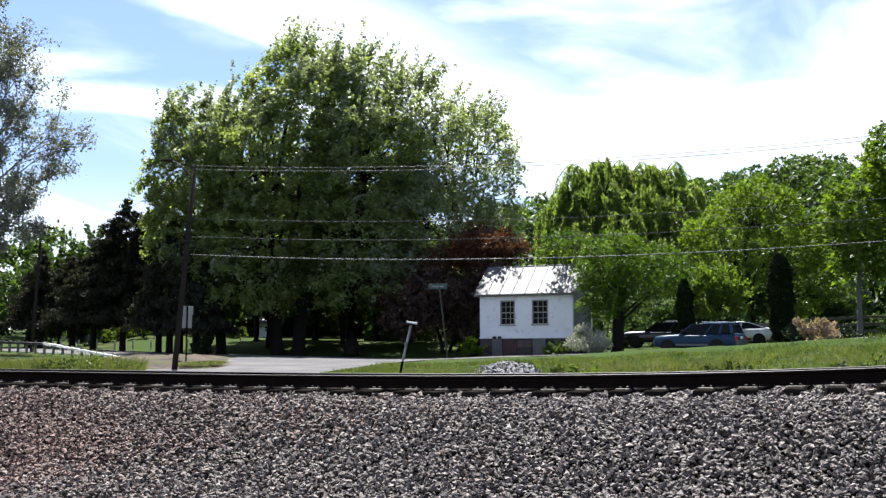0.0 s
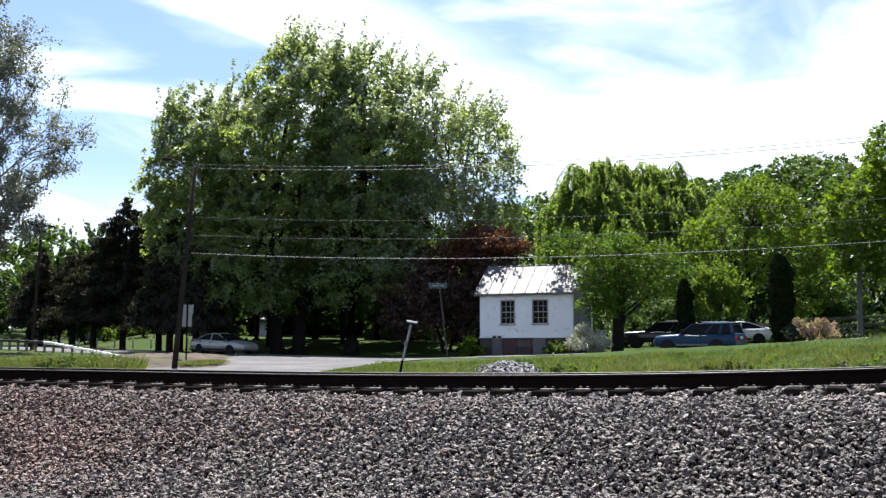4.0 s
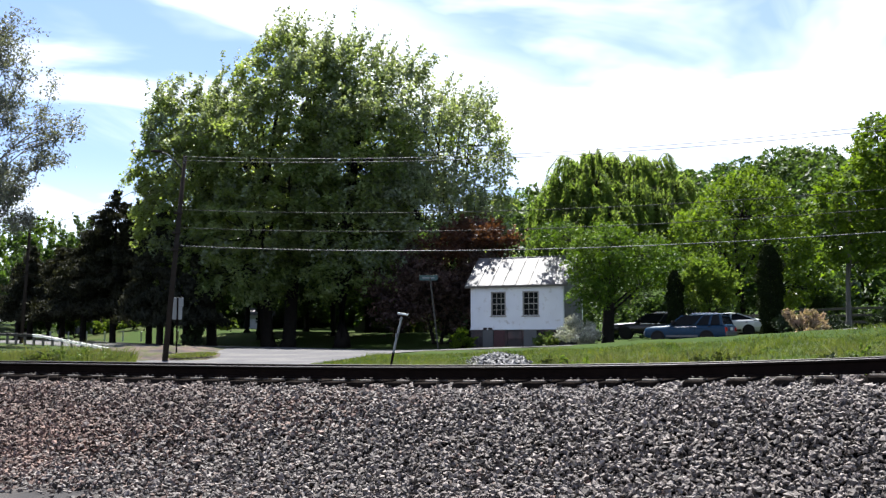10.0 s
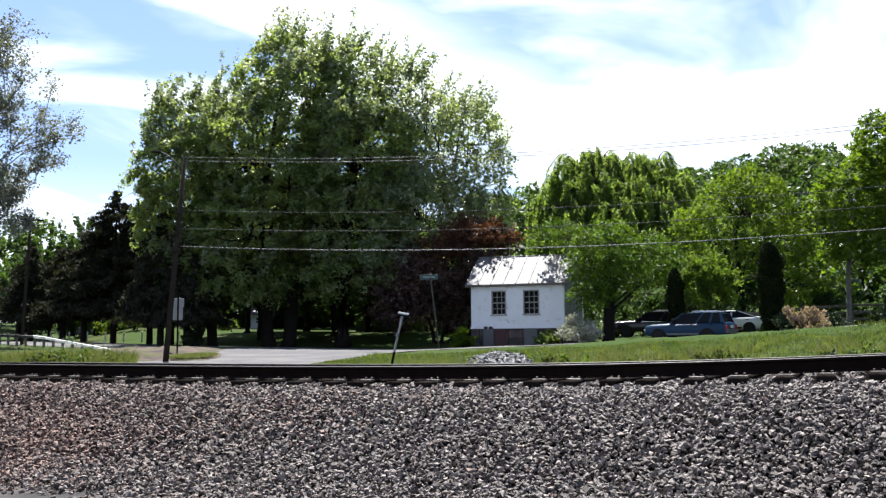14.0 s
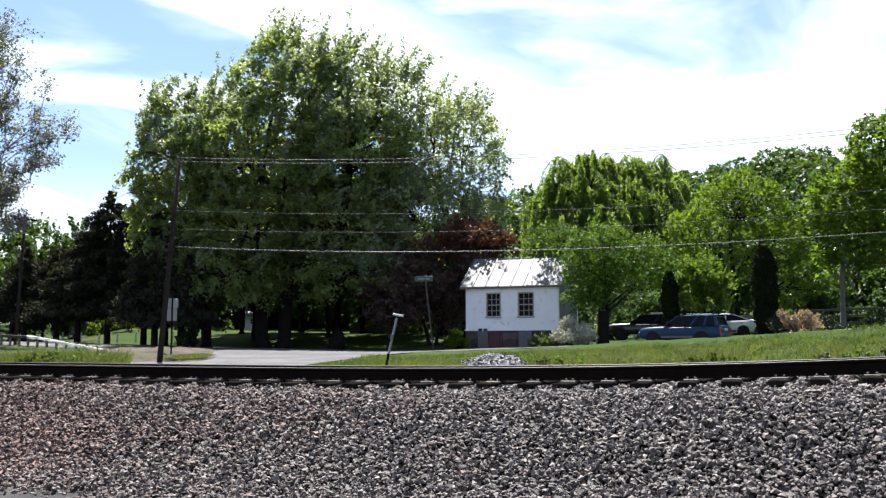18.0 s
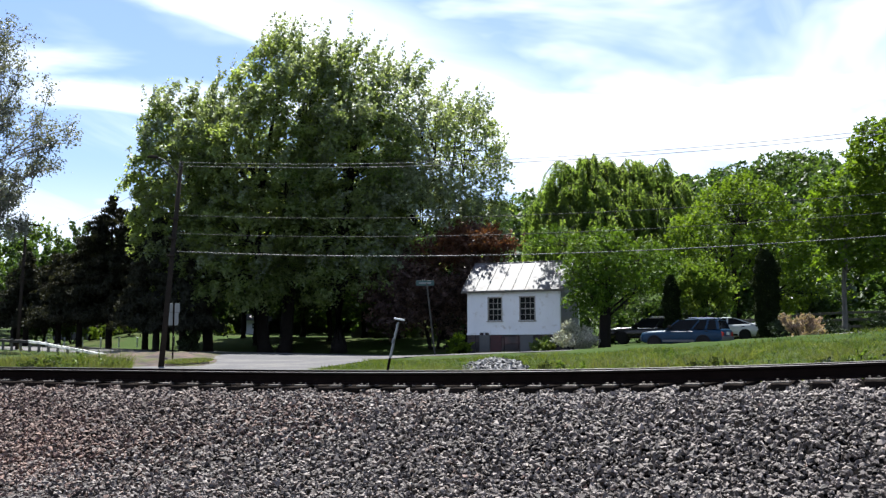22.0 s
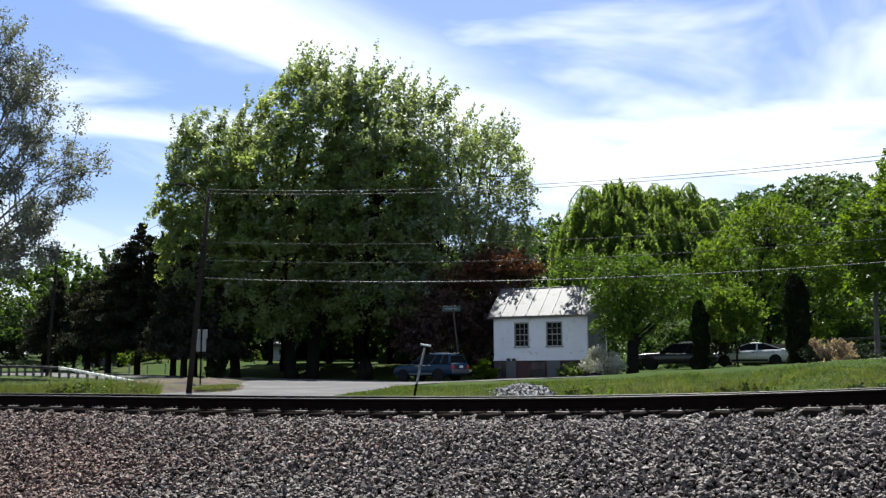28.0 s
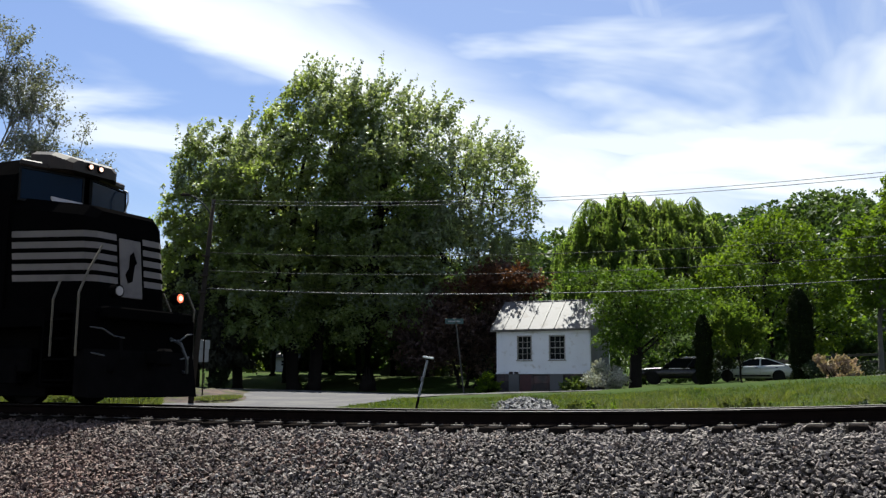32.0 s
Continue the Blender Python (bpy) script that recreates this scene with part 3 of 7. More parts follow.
def scatter_stones(name, pts, sizes, mat, seed, parent=None):
    rs = np.random.RandomState(seed)
    shapes, f = stone_shapes(seed, 24)
    n = len(pts)
    which = rs.randint(0, len(shapes), n)
    base = np.array(shapes)[which] * sizes[:, None, None]
    a, b, c = rs.uniform(0, 2 * np.pi, n), rs.normal(0, 0.55, n), rs.normal(0, 0.55, n)
    ca, sa, cb, sb, cc, sc = np.cos(a), np.sin(a), np.cos(b), np.sin(b), np.cos(c), np.sin(c)
    R = np.empty((n, 3, 3))
    R[:, 0] = np.stack([ca * cb, ca * sb * sc - sa * cc, ca * sb * cc + sa * sc], 1)
    R[:, 1] = np.stack([sa * cb, sa * sb * sc + ca * cc, sa * sb * cc - ca * sc], 1)
    R[:, 2] = np.stack([-sb, cb * sc, cb * cc], 1)
    v = np.einsum("nij,nkj->nki", R, base) + pts[:, None, :]
    k = v.shape[1]
    faces = (f[None] + (np.arange(n) * k)[:, None, None]).reshape(-1, 3)
    return array_mesh(name, v.reshape(-1, 3), faces, mat, parent)


def build_ballast_stones():
    rs = np.random.RandomState(11)
    n = 126000
    s = rs.uniform(-14.0, 9.0, n)
    d = rs.uniform(-5.5, -0.08, n)
    keep = rs.uniform(0, 1, n) < np.where(d < -4.5, np.clip((d + 5.5) / 1.0, 0, 1) ** 1.5 * 0.8, 1.0)
    s, d = s[keep], d[keep]
    wedge = np.abs(TRACK_ZERO.x + E_S.x * s + E_D.x * d) < 0.54 * (TRACK_ZERO.y + E_S.y * s + E_D.y * d) + 0.6
    s, d = s[wedge], d[wedge]
    x = TRACK_ZERO.x + E_S.x * s + E_D.x * d
    y = TRACK_ZERO.y + E_S.y * s + E_D.y * d
    size = rs.uniform(0.017, 0.037, len(s)) * np.where(rs.uniform(size=len(s)) < 0.06, 1.45, 1.0)
    z = ground_height(x, y) + rs.uniform(-0.03, 0.075, len(s))
    # stones lie between the tie ends, not on top of them
    off = np.abs(s[:, None] - np.array(TIES)[None, :]).min(1)
    crib = (d > -0.56)
    z = np.where(crib, rail_top(s) - 0.27 + rs.uniform(-0.03, 0.015, len(s)), z)
    ok = ~(crib & (off < 0.15))
    x, y, z, size, s = x[ok], y[ok], z[ok], size[ok], s[ok]
    rusty = s + 1.2 * np.sin(y * 1.3) + 2.6 * rs.normal(size=len(s)) < -2.6
    for name, pick, mat, label, seed in (("ballast_stones", ~rusty, "stone_grey", "loose crushed grey ballast stones", 12), ("rusty_ballast_stones", rusty, "stone_rust", "loose rust-brown crushed ballast stones", 16)):
        ob = scatter_stones(name, np.stack([x, y, z], 1)[pick], size[pick], M[mat], seed)
        tagged(ob, label, "ballast", "", "stuff")
    n = 5600
    y = rs.uniform(18.2, 35, n)
    g = np.clip(rs.normal(size=n), -2.4, 2.4)
    ok = (g / 2.3) ** 2 + ((y - 24.5) / 9.0) ** 2 + 0.18 * rs.normal(size=n) < 0.9
    y, g = y[ok], g[ok]
    n = len(y)
    x = y * (0.052 + 0.017 * g)
    z = ground_height(x, y) + rs.uniform(0.0, 0.14, n) + 0.30 * np.exp(-((y - 27) / 5.0) ** 2 - (g / 1.6) ** 2)
    ob = scatter_stones("riprap", np.stack([x, y, z], 1), rs.uniform(0.03, 0.08, n), M["stone_white"], 14)
    tagged(ob, "pile of pale broken stones in the grass", "stones", "", "stuff")
    # the middle and the far shoulder of the track
    n = 15000
    s, d = rs.uniform(-16, 14, n), rs.uniform(0.12, 3.2, n)
    off = np.abs(s[:, None] - np.array(TIES)[None, :]).min(1)
    ok = ~((d < 2.2) & (off < 0.17)) & ~((np.abs(d - 1.505) < 0.12))
    s, d = s[ok], d[ok]
    x, y = TRACK_ZERO.x + E_S.x * s + E_D.x * d, TRACK_ZERO.y + E_S.y * s + E_D.y * d
    z = np.where(d < 2.2, rail_top(s) - 0.28, ground_height(x, y)) + rs.uniform(-0.02, 0.02, len(s))
    ob = scatter_stones("crib_ballast_stones", np.stack([x, y, z], 1), rs.uniform(0.026, 0.05, len(s)), M["stone_grey"], 18)
    tagged(ob, "grey ballast stones between the rails and on the far shoulder", "ballast", "", "stuff")
    n = 900
    x, y = 4.95 + 0.62 * rs.normal(size=n), 20.5 + 0.65 * rs.normal(size=n)
    ob = scatter_stones("gravel_scatter", np.stack([x, y, ground_height(x, y) + rs.uniform(0, 0.06, n)], 1), rs.uniform(0.025, 0.06, n), M["stone_grey"], 15)
    tagged(ob, "small heap of ballast stones spilled on the grass bank", "stones", "", "stuff")


build_ballast_stones()


# ---- foliage ----
def leaf_cards(name, pts, size, mat, rs, parent=None, long=1.0, up=0.5, droop=None, plain=False, facing=None):
    """Many small folded leaves, one mesh. long: how much longer than wide; facing: the way that each leaf's upper side looks, roughly."""
    n = len(pts)
    nrm = rs.normal(size=(n, 3))
    if facing is None:
        nrm[:, 2] += up * 2
    else:
        nrm = nrm * 0.5 + facing
    nrm /= np.linalg.norm(nrm, axis=1)[:, None]
    t = rs.normal(size=(n, 3))
    if droop is not None:
        t = t * 0.35 + np.array(droop)
    t -= (t * nrm).sum(1)[:, None] * nrm
    t /= np.linalg.norm(t, axis=1)[:, None] + 1e-9
    b = np.cross(nrm, t)
    s = (size * rs.uniform(0.6, 1.3, n))[:, None]
    fold = nrm * s * 0.22
    if plain:
        v = np.empty((n, 3, 3))
        v[:, 0] = pts - t * s * long * 0.55
        v[:, 1] = pts + t * s * long * 0.35 - b * s * 0.55
        v[:, 2] = pts + t * s * long * 0.45 + b * s * 0.5
        return array_mesh(name, v.reshape(-1, 3), np.arange(n * 3).reshape(-1, 3), mat, parent)
    v = np.empty((n, 4, 3))
    v[:, 0] = pts - t * s * long * 0.5
    v[:, 1] = pts - b * s * 0.42 + fold
    v[:, 2] = pts + t * s * long * 0.5
    v[:, 3] = pts + b * s * 0.42 + fold
    i = np.arange(n)[:, None] * 4
    f = np.concatenate([i + np.array([0, 1, 2]), i + np.array([0, 2, 3])], 0)
    return array_mesh(name, v.reshape(-1, 3), f, mat, parent)


def wobble(p, k):
    return (np.sin(p[:, 0] * k + 1.3 * np.sin(p[:, 1] * k * 0.7)) + np.sin(p[:, 1] * k * 1.1 + 1.7 * np.sin(p[:, 2] * k * 0.8)) + np.sin(p[:, 2] * k * 0.9 + 1.1 * np.sin(p[:, 0] * k * 1.2))) / 3


def crown_points(lobes, n, rs, clump=0.55, gap=0.45, inner=0.45, flat=0.75, bough=1.5):
    """Leaf places on sprigs that stand out from boughs, which fill the outer part of several lobes; also gives the boughs' middles."""
    area = np.array([(a[3] * a[4] * a[5]) ** (2 / 3) for a in lobes])
    sprig = 12
    pts, mids = [], []
    for (cx, cy, cz, rx, ry, rz), share in zip(lobes, area / area.sum()):
        br = min(bough, 0.5 * min(rx, ry, rz))
        k = max(8, int(2.6 * (rx * ry * rz) ** (2 / 3) / br ** 2))
        d = rs.normal(size=(k, 3))
        d /= np.linalg.norm(d, axis=1)[:, None]
        r = (inner + (1 - inner) * rs.uniform(0, 1, k) ** 0.5) * (1 + 0.12 * rs.normal(size=k))
        r = np.clip(r, 0, 1.12)
        p = d * r[:, None] * np.array([rx, ry, rz]) + np.array([cx, cy, cz])
        keep = wobble(p, 0.9) + 0.25 * rs.normal(size=k) > -gap - 0.15
        p = p[keep]
        mids.append(p)
        m = int(share * n / sprig)
        who = rs.randint(0, len(p), m)
        o = rs.normal(size=(m, 3))
        o /= np.linalg.norm(o, axis=1)[:, None]
        size = (br * rs.uniform(0.6, 1.2, len(p)))[who]
        foot = p[who] + o * (size * rs.uniform(0.1, 1.0, m) ** 0.5)[:, None] * np.array([1, 1, flat])
        away = (p[who] - np.array([cx, cy, cz])) / np.array([rx, ry, rz])
        way = o * 0.55 + np.array([0, 0, 0.75]) + 0.9 * away + 0.3 * rs.normal(size=(m, 3))
        way /= np.linalg.norm(way, axis=1)[:, None]
        ln = (clump * rs.uniform(0.8, 2.6, m))[:, None, None]
        t = rs.uniform(0, 1, (m, sprig, 1))
        q = foot[:, None] + way[:, None] * t * ln + rs.normal(size=(m, sprig, 3)) * clump * 0.26 * (1.15 - t)
        pts.append(q.reshape(-1, 3))
    return np.concatenate(pts), np.concatenate(mids)


def limbs(bm, base, fork, mids, rs, r0, count, sides=5, tip=0.015, share=0.45, first=0.25):
    """Limbs from points up the trunk to some clumps."""
    pick = mids[rs.choice(len(mids), min(count, len(mids)), replace=False)]
    base, fork = Vector(base), Vector(fork)
    for q in pick:
        q = Vector(q)
        h = min(max((q.z - base.z) * rs.uniform(0.35, 0.6) / max(fork.z - base.z, 0.1), first), 1.0)
        a = base.lerp(fork, h)
        mid = a.lerp(q, 0.5) + Vector((rs.normal() * 0.3, rs.normal() * 0.3, 0.12 * (q - a).length))
        ra = r0 * (1.1 - 0.7 * h) * share
        add_tube(bm, [a, a.lerp(mid, 0.55) + Vector((0, 0, 0.1)), mid, q], [ra, ra * 0.7, ra * 0.5, tip], sides, False)


def make_tree(name, x, y, lobes, leaves, size, leaf, label, trunk_r=0.3, fork=None, bark="bark", seed=1, lean=(0, 0), stems=1, clump=0.55,
              gap=0.45, inner=0.45, n_limbs=40, category="tree", group="", extra=None, bough=1.25):
    """A tree at (x, y): lobes are (dx, dy, z above the foot, rx, ry, rz)."""
    rs = np.random.RandomState(seed)
    z0 = gz(x, y) - 0.05
    tree = thing(name, Matrix.Translation((x, y, z0)), label, category, group)
    top = fork or max(a[2] for a in lobes) * 0.8
    pts, mids = crown_points(lobes, leaves, rs, clump, gap, inner, 0.7, bough)
    for k in range(stems):
        bm = bmesh.new()
        ox = (k - (stems - 1) / 2) * trunk_r * 2.4
        foot = Vector((ox, 0, 0))
        tip = Vector((lean[0] + ox * 3, lean[1], top))
        ts = [0, 0.06, 0.25, 0.5, 0.75, 1.0]
        pp = [foot.lerp(tip, t) + Vector((rs.normal() * 0.08 * (0 < t < 1), rs.normal() * 0.08 * (0 < t < 1), 0)) for t in ts]
        r = trunk_r / (1 + 0.25 * (stems - 1))
        add_tube(bm, pp, [r * 1.45, r * 1.05, r * 0.92, r * 0.72, r * 0.45, r * 0.12], 10)
        limbs(bm, foot, tip, mids, rs, r, n_limbs // stems)
        part("trunk", bm, M[bark], tree, smooth=True)
    leaf_cards("crown", pts, size, M[leaf], rs, tree, 1.25, 0.5)
    if extra:
        pts2, _ = crown_points(extra[0], extra[1], rs, clump, gap, inner)
        leaf_cards("crown", pts2, size, M[extra[2]], rs, tree, 1.25, 0.5)
    return tree


def make_spruce(name, x, y, height, radius, bare, label, seed, leaf="needle", group=""):
    rs = np.random.RandomState(seed)
    z0 = gz(x, y) - 0.05
    tree = thing(name, Matrix.Translation((x, y, z0)), label, "tree", group)
    bm = bmesh.new()
    add_tube(bm, [(0, 0, 0), (0, 0, height * 0.5), (0, 0, height)], [0.26, 0.16, 0.02], 8)
    pts = []
    z = bare
    while z < height:
        f = (z - bare) / (height - bare)
        R = radius * (1 - f) ** 0.68 * rs.uniform(0.8, 1.12) + 0.12
        n = max(5, int(9 * (1 - f) + 4))
        for k in range(n):
            a = rs.uniform(0, 2 * math.pi)
            r = R * rs.uniform(0.65, 1.1)
            tip = np.array([math.cos(a) * r, math.sin(a) * r, -0.25 * r + 0.10])
            add_tube(bm, [(0, 0, z), tuple(np.array([0, 0, z]) + tip)], [0.03, 0.008], 4, False)
            m = int(22 + r * 84)
            t = rs.uniform(0.12, 1.05, m) ** 0.7
            p = np.array([0, 0, z]) + tip * t[:, None]
            p += rs.normal(size=p.shape) * np.array([0.16, 0.16, 0.10]) * (0.5 + 0.5 * r / radius)
            p[:, 2] -= np.abs(rs.normal(size=m)) * 0.18
            pts.append(p)
        z += 0.34 + 0.1 * rs.uniform()
    part("trunk", bm, M["bark"], tree)
    leaf_cards("crown", np.concatenate(pts), 0.125, M[leaf], rs, tree, 2.4, 0.2, (0, 0, -0.7), True)
    return tree


def make_willow(name, x, y, domes, arcs, label, seed, leaf="willow_leaf"):
    """Weeping tree: arching branches leave several heads (dx, dy, top, radius), and thin twigs hang from them."""
    rs = np.random.RandomState(seed)
    z0 = gz(x, y) - 0.05
    tree = thing(name, Matrix.Translation((x, y, z0)), label, "tree")
    D = np.array(domes)
    bm = bmesh.new()
    h = D[:, 2].max()
    add_tube(bm, [(0, 0, 0), (0.1, 0, h * 0.4), (0, 0, h * 0.8)], [0.5, 0.38, 0.1], 10)
    pts = []
    for cx, cy, top, r in domes:
        head = Vector((cx * 0.8, cy * 0.8, top - 1.3))
        add_tube(bm, [(0, 0, max(top * 0.35, 1.5)), (cx * 0.5, cy * 0.5, top * 0.7), head], [0.22, 0.15, 0.07], 6, False)
        for k in range(arcs):
            a = 2 * math.pi * (k + rs.uniform(-0.35, 0.35)) / arcs
            R = r * rs.uniform(0.6, 1.2)
            rise = rs.uniform(0.6, 2.0)
            t = np.linspace(0, 1, 7)
            line = np.stack([head.x + np.cos(a) * R * t, head.y + np.sin(a) * R * t, head.z + rise * np.sin(t * 2.5) * (1 + 0.1 * rs.normal()) - 1.0 * t ** 3], 1)
            add_tube(bm, [tuple(q) for q in line], [0.05, 0.045, 0.04, 0.03, 0.025, 0.018, 0.01], 4, False)
            m = 14
            u = rs.uniform(0.2, 1.0, m) ** 0.8
            p0 = np.stack([np.interp(u, t, line[:, q]) for q in range(3)], 1) + rs.normal(size=(m, 3)) * 0.10
            ln = rs.uniform(0.3, 1.0, m) * (1.6 + 4.6 * u)
            g = 30
            w = rs.uniform(0, 1, (m, g))
            q = np.repeat(p0[:, None], g, 1)
            swing = 0.35 * np.sin(np.pi * np.clip(w, 0, 0.5))
            q[..., 0] += np.cos(a) * swing + rs.normal(size=w.shape) * 0.05 + 0.10 * w * ln[:, None]
            q[..., 1] += np.sin(a) * swing + rs.normal(size=w.shape) * 0.05
            q[..., 2] -= w * ln[:, None]
            pts.append(q.reshape(-1, 3))
    p = np.concatenate(pts)
    p[:, 2] = np.maximum(p[:, 2], 0.8)
    part("trunk", bm, M["bark"], tree, smooth=True)
    leaf_cards("crown", p, 0.10, M[leaf], rs, tree, 3.8, 0.3, (0.1, 0, -0.9), True)
    return tree


def grow(bm, rs, a, b, r0, level, kids, ends, arch=0.12, spread=0.75, lift=0.25, sides=5, reach=(0.22, 0.5)):
    """A bough from a to b that carries side branches; the last ones' points go into ends."""
    a, b = Vector(a), Vector(b)
    d = b - a
    mid = a.lerp(b, 0.5) + Vector((rs.normal() * 0.05, rs.normal() * 0.05, arch)) * d.length
    pts = [a.lerp(mid, t).lerp(mid.lerp(b, t), t) for t in (0, 0.33, 0.67, 1)]
    add_tube(bm, pts, [r0, r0 * 0.75, r0 * 0.5, max(r0 * 0.18, 0.006)], sides, False)
    if level == 0:
        ends.extend((p.x, p.y, p.z) for p in pts[1:])
        return
    for _ in range(kids[0]):
        t = rs.uniform(0.3, 1.0)
        p = a.lerp(mid, t).lerp(mid.lerp(b, t), t)
        side = Vector(rs.normal(size=3)).normalized()
        w = (d.normalized() * 0.7 + side * spread + Vector((0, 0, lift))).normalized()
        grow(bm, rs, p, p + w * d.length * rs.uniform(*reach), r0 * (0.55 - 0.25 * t), level - 1, kids[1:] or kids, ends, arch, spread, lift, 4, reach)


def make_boughs(name, x, y, trunk, boughs, kids, leaves, size, leaf, label, seed, bark="bark", fuzz=0.22, arch=0.12, spread=0.75, lift=0.25, long=1.3, droop=None, bough_r=0.11, category="tree", group="", reach=(0.22, 0.5)):
    """An open tree: trunk is a list of (dx, dy, z, radius), boughs of (height on the trunk's line, dx, dy, z)."""
    rs = np.random.RandomState(seed)
    tree = thing(name, Matrix.Translation((x, y, gz(x, y) - 0.05)), label, category, group)
    bm = bmesh.new()
    add_tube(bm, [t[:3] for t in trunk], [t[3] for t in trunk], 10)
    T = np.array(trunk)
    ends = []
    for h, dx, dy, z in boughs:
        a = (np.interp(h, T[:, 2], T[:, 0]), np.interp(h, T[:, 2], T[:, 1]), h)
        grow(bm, rs, a, (dx, dy, z), bough_r, len(kids), kids, ends, arch, spread, lift, 5, reach)
    part("trunk", bm, M[bark], tree, smooth=True)
    E = np.array(ends)
    p = E[rs.randint(0, len(E), leaves)] + rs.normal(size=(leaves, 3)) * fuzz
    if droop is not None:
        p[:, 2] -= np.abs(rs.normal(size=leaves)) * fuzz * 1.2
    leaf_cards("crown", p, size, M[leaf], rs, tree, long, 0.4, droop)
    return tree


def bumpy_crowns(lobes, per, rs, bumps=26):
    """Leaf places over round crowns made of many smaller rounded masses."""
    pts = []
    for cx, cy, cz, rx, ry, rz in lobes:
        d = rs.normal(size=(bumps, 3))
        d[:, 2] = np.abs(d[:, 2]) * 1.1 - 0.35
        d /= np.linalg.norm(d, axis=1)[:, None]
        R = np.array([rx, ry, rz])
        mid = d * R * rs.uniform(0.6, 0.86, bumps)[:, None] + np.array([cx, cy, cz])
        br = rs.uniform(0.24, 0.42, bumps) * min(rx, rz)
        who = rs.randint(0, bumps, per)
        o = rs.normal(size=(per, 3)) + d[who] * 0.9
        o /= np.linalg.norm(o, axis=1)[:, None]
        pts.append(mid[who] + o * (br[who] * rs.uniform(0.75, 1.08, per))[:, None])
    return np.concatenate(pts)


def make_shrub(name, x, y, r, h, leaves, size, leaf, label, seed, category="shrub", clump=0.16, ry=None):
    rs = np.random.RandomState(seed)
    z0 = gz(x, y) - 0.03
    sh = thing(name, Matrix.Translation((x, y, z0)), label, category)
    pts, mids = crown_points([(0, 0, h * 0.5, r, ry or r, h * 0.5)], leaves, rs, clump, 0.8, 0.4)
    pts[:, 2] = np.maximum(pts[:, 2], 0.03)
    bm = bmesh.new()
    for q in mids[rs.choice(len(mids), min(14, len(mids)), replace=False)]:
        add_tube(bm, [(0, 0, 0), (q[0] * 0.4, q[1] * 0.4, q[2] * 0.5), tuple(q)], [0.03, 0.02, 0.008], 5, False)
    part("stems", bm, M["bark"], sh)
    leaf_cards("leaves", pts, size, M[leaf], rs, sh, 1.4, 0.4)
    return sh


def make_column(name, x, y, r, h, label, seed):
    """A narrow clipped evergreen."""
    rs = np.random.RandomState(seed)
    z0 = gz(x, y) - 0.05
    t = thing(name, Matrix.Translation((x, y, z0)), label, "tree", "columnar evergreens")
    n = int(16000 * r * h / 3)
    f = rs.uniform(0, 1, n)
    R = r * (0.80 + 0.25 * np.sin(f * 2.6)) * np.clip((1.03 - f) * 4.4, 0.05, 1) ** 0.6
    a = rs.uniform(0, 2 * np.pi, n)
    q = R * rs.uniform(0.7, 1.06, n) * (1 + 0.13 * np.sin(a * 3 + f * 19) + 0.10 * np.sin(f * 43 + a * 2))
    p = np.stack([np.cos(a) * q, np.sin(a) * q, f * h], 1)
    part("trunk", tube([(0, 0, 0), (0, 0, h * 0.9)], [0.10, 0.02], 8), M["bark"], t)
    leaf_cards("crown", p, 0.07, M["column_leaf"], rs, t, 1.9, 0.1, (0, 0, 0.8))
    return t


def lobe_sprays(lobes, gap, rs, deep=0.72, tries=900, low=-0.75):
    """Places of sprays over the outside of a crown made of lobes (x, y, z, rx, ry, rz), no two nearer than gap, with the way out from each."""
    L = np.array(lobes, float)
    P, N = [], []
    for k, a in enumerate(L):
        d = rs.normal(size=(tries, 3))
        d /= np.linalg.norm(d, axis=1)[:, None]
        d = d[d[:, 2] > low]
        p = a[:3] + d * a[3:] * (deep + (1 - deep) * rs.uniform(0, 1, len(d)) ** 0.5)[:, None]
        inside = np.zeros(len(p), bool)
        for j, b in enumerate(L):
            if j != k:
                inside |= (((p - b[:3]) / b[3:]) ** 2).sum(1) < 0.55
        P.append(p[~inside])
        N.append((d / a[3:])[~inside])
    P, N = np.concatenate(P), np.concatenate(N)
    N /= np.linalg.norm(N, axis=1)[:, None]
    order = rs.permutation(len(P))
    kept = np.empty((0, 3))
    who = []
    for i in order:
        if not len(kept) or ((kept - P[i]) ** 2).sum(1).min() > gap * gap:
            kept = np.vstack([kept, P[i]])
            who.append(i)
    return P[who], N[who]


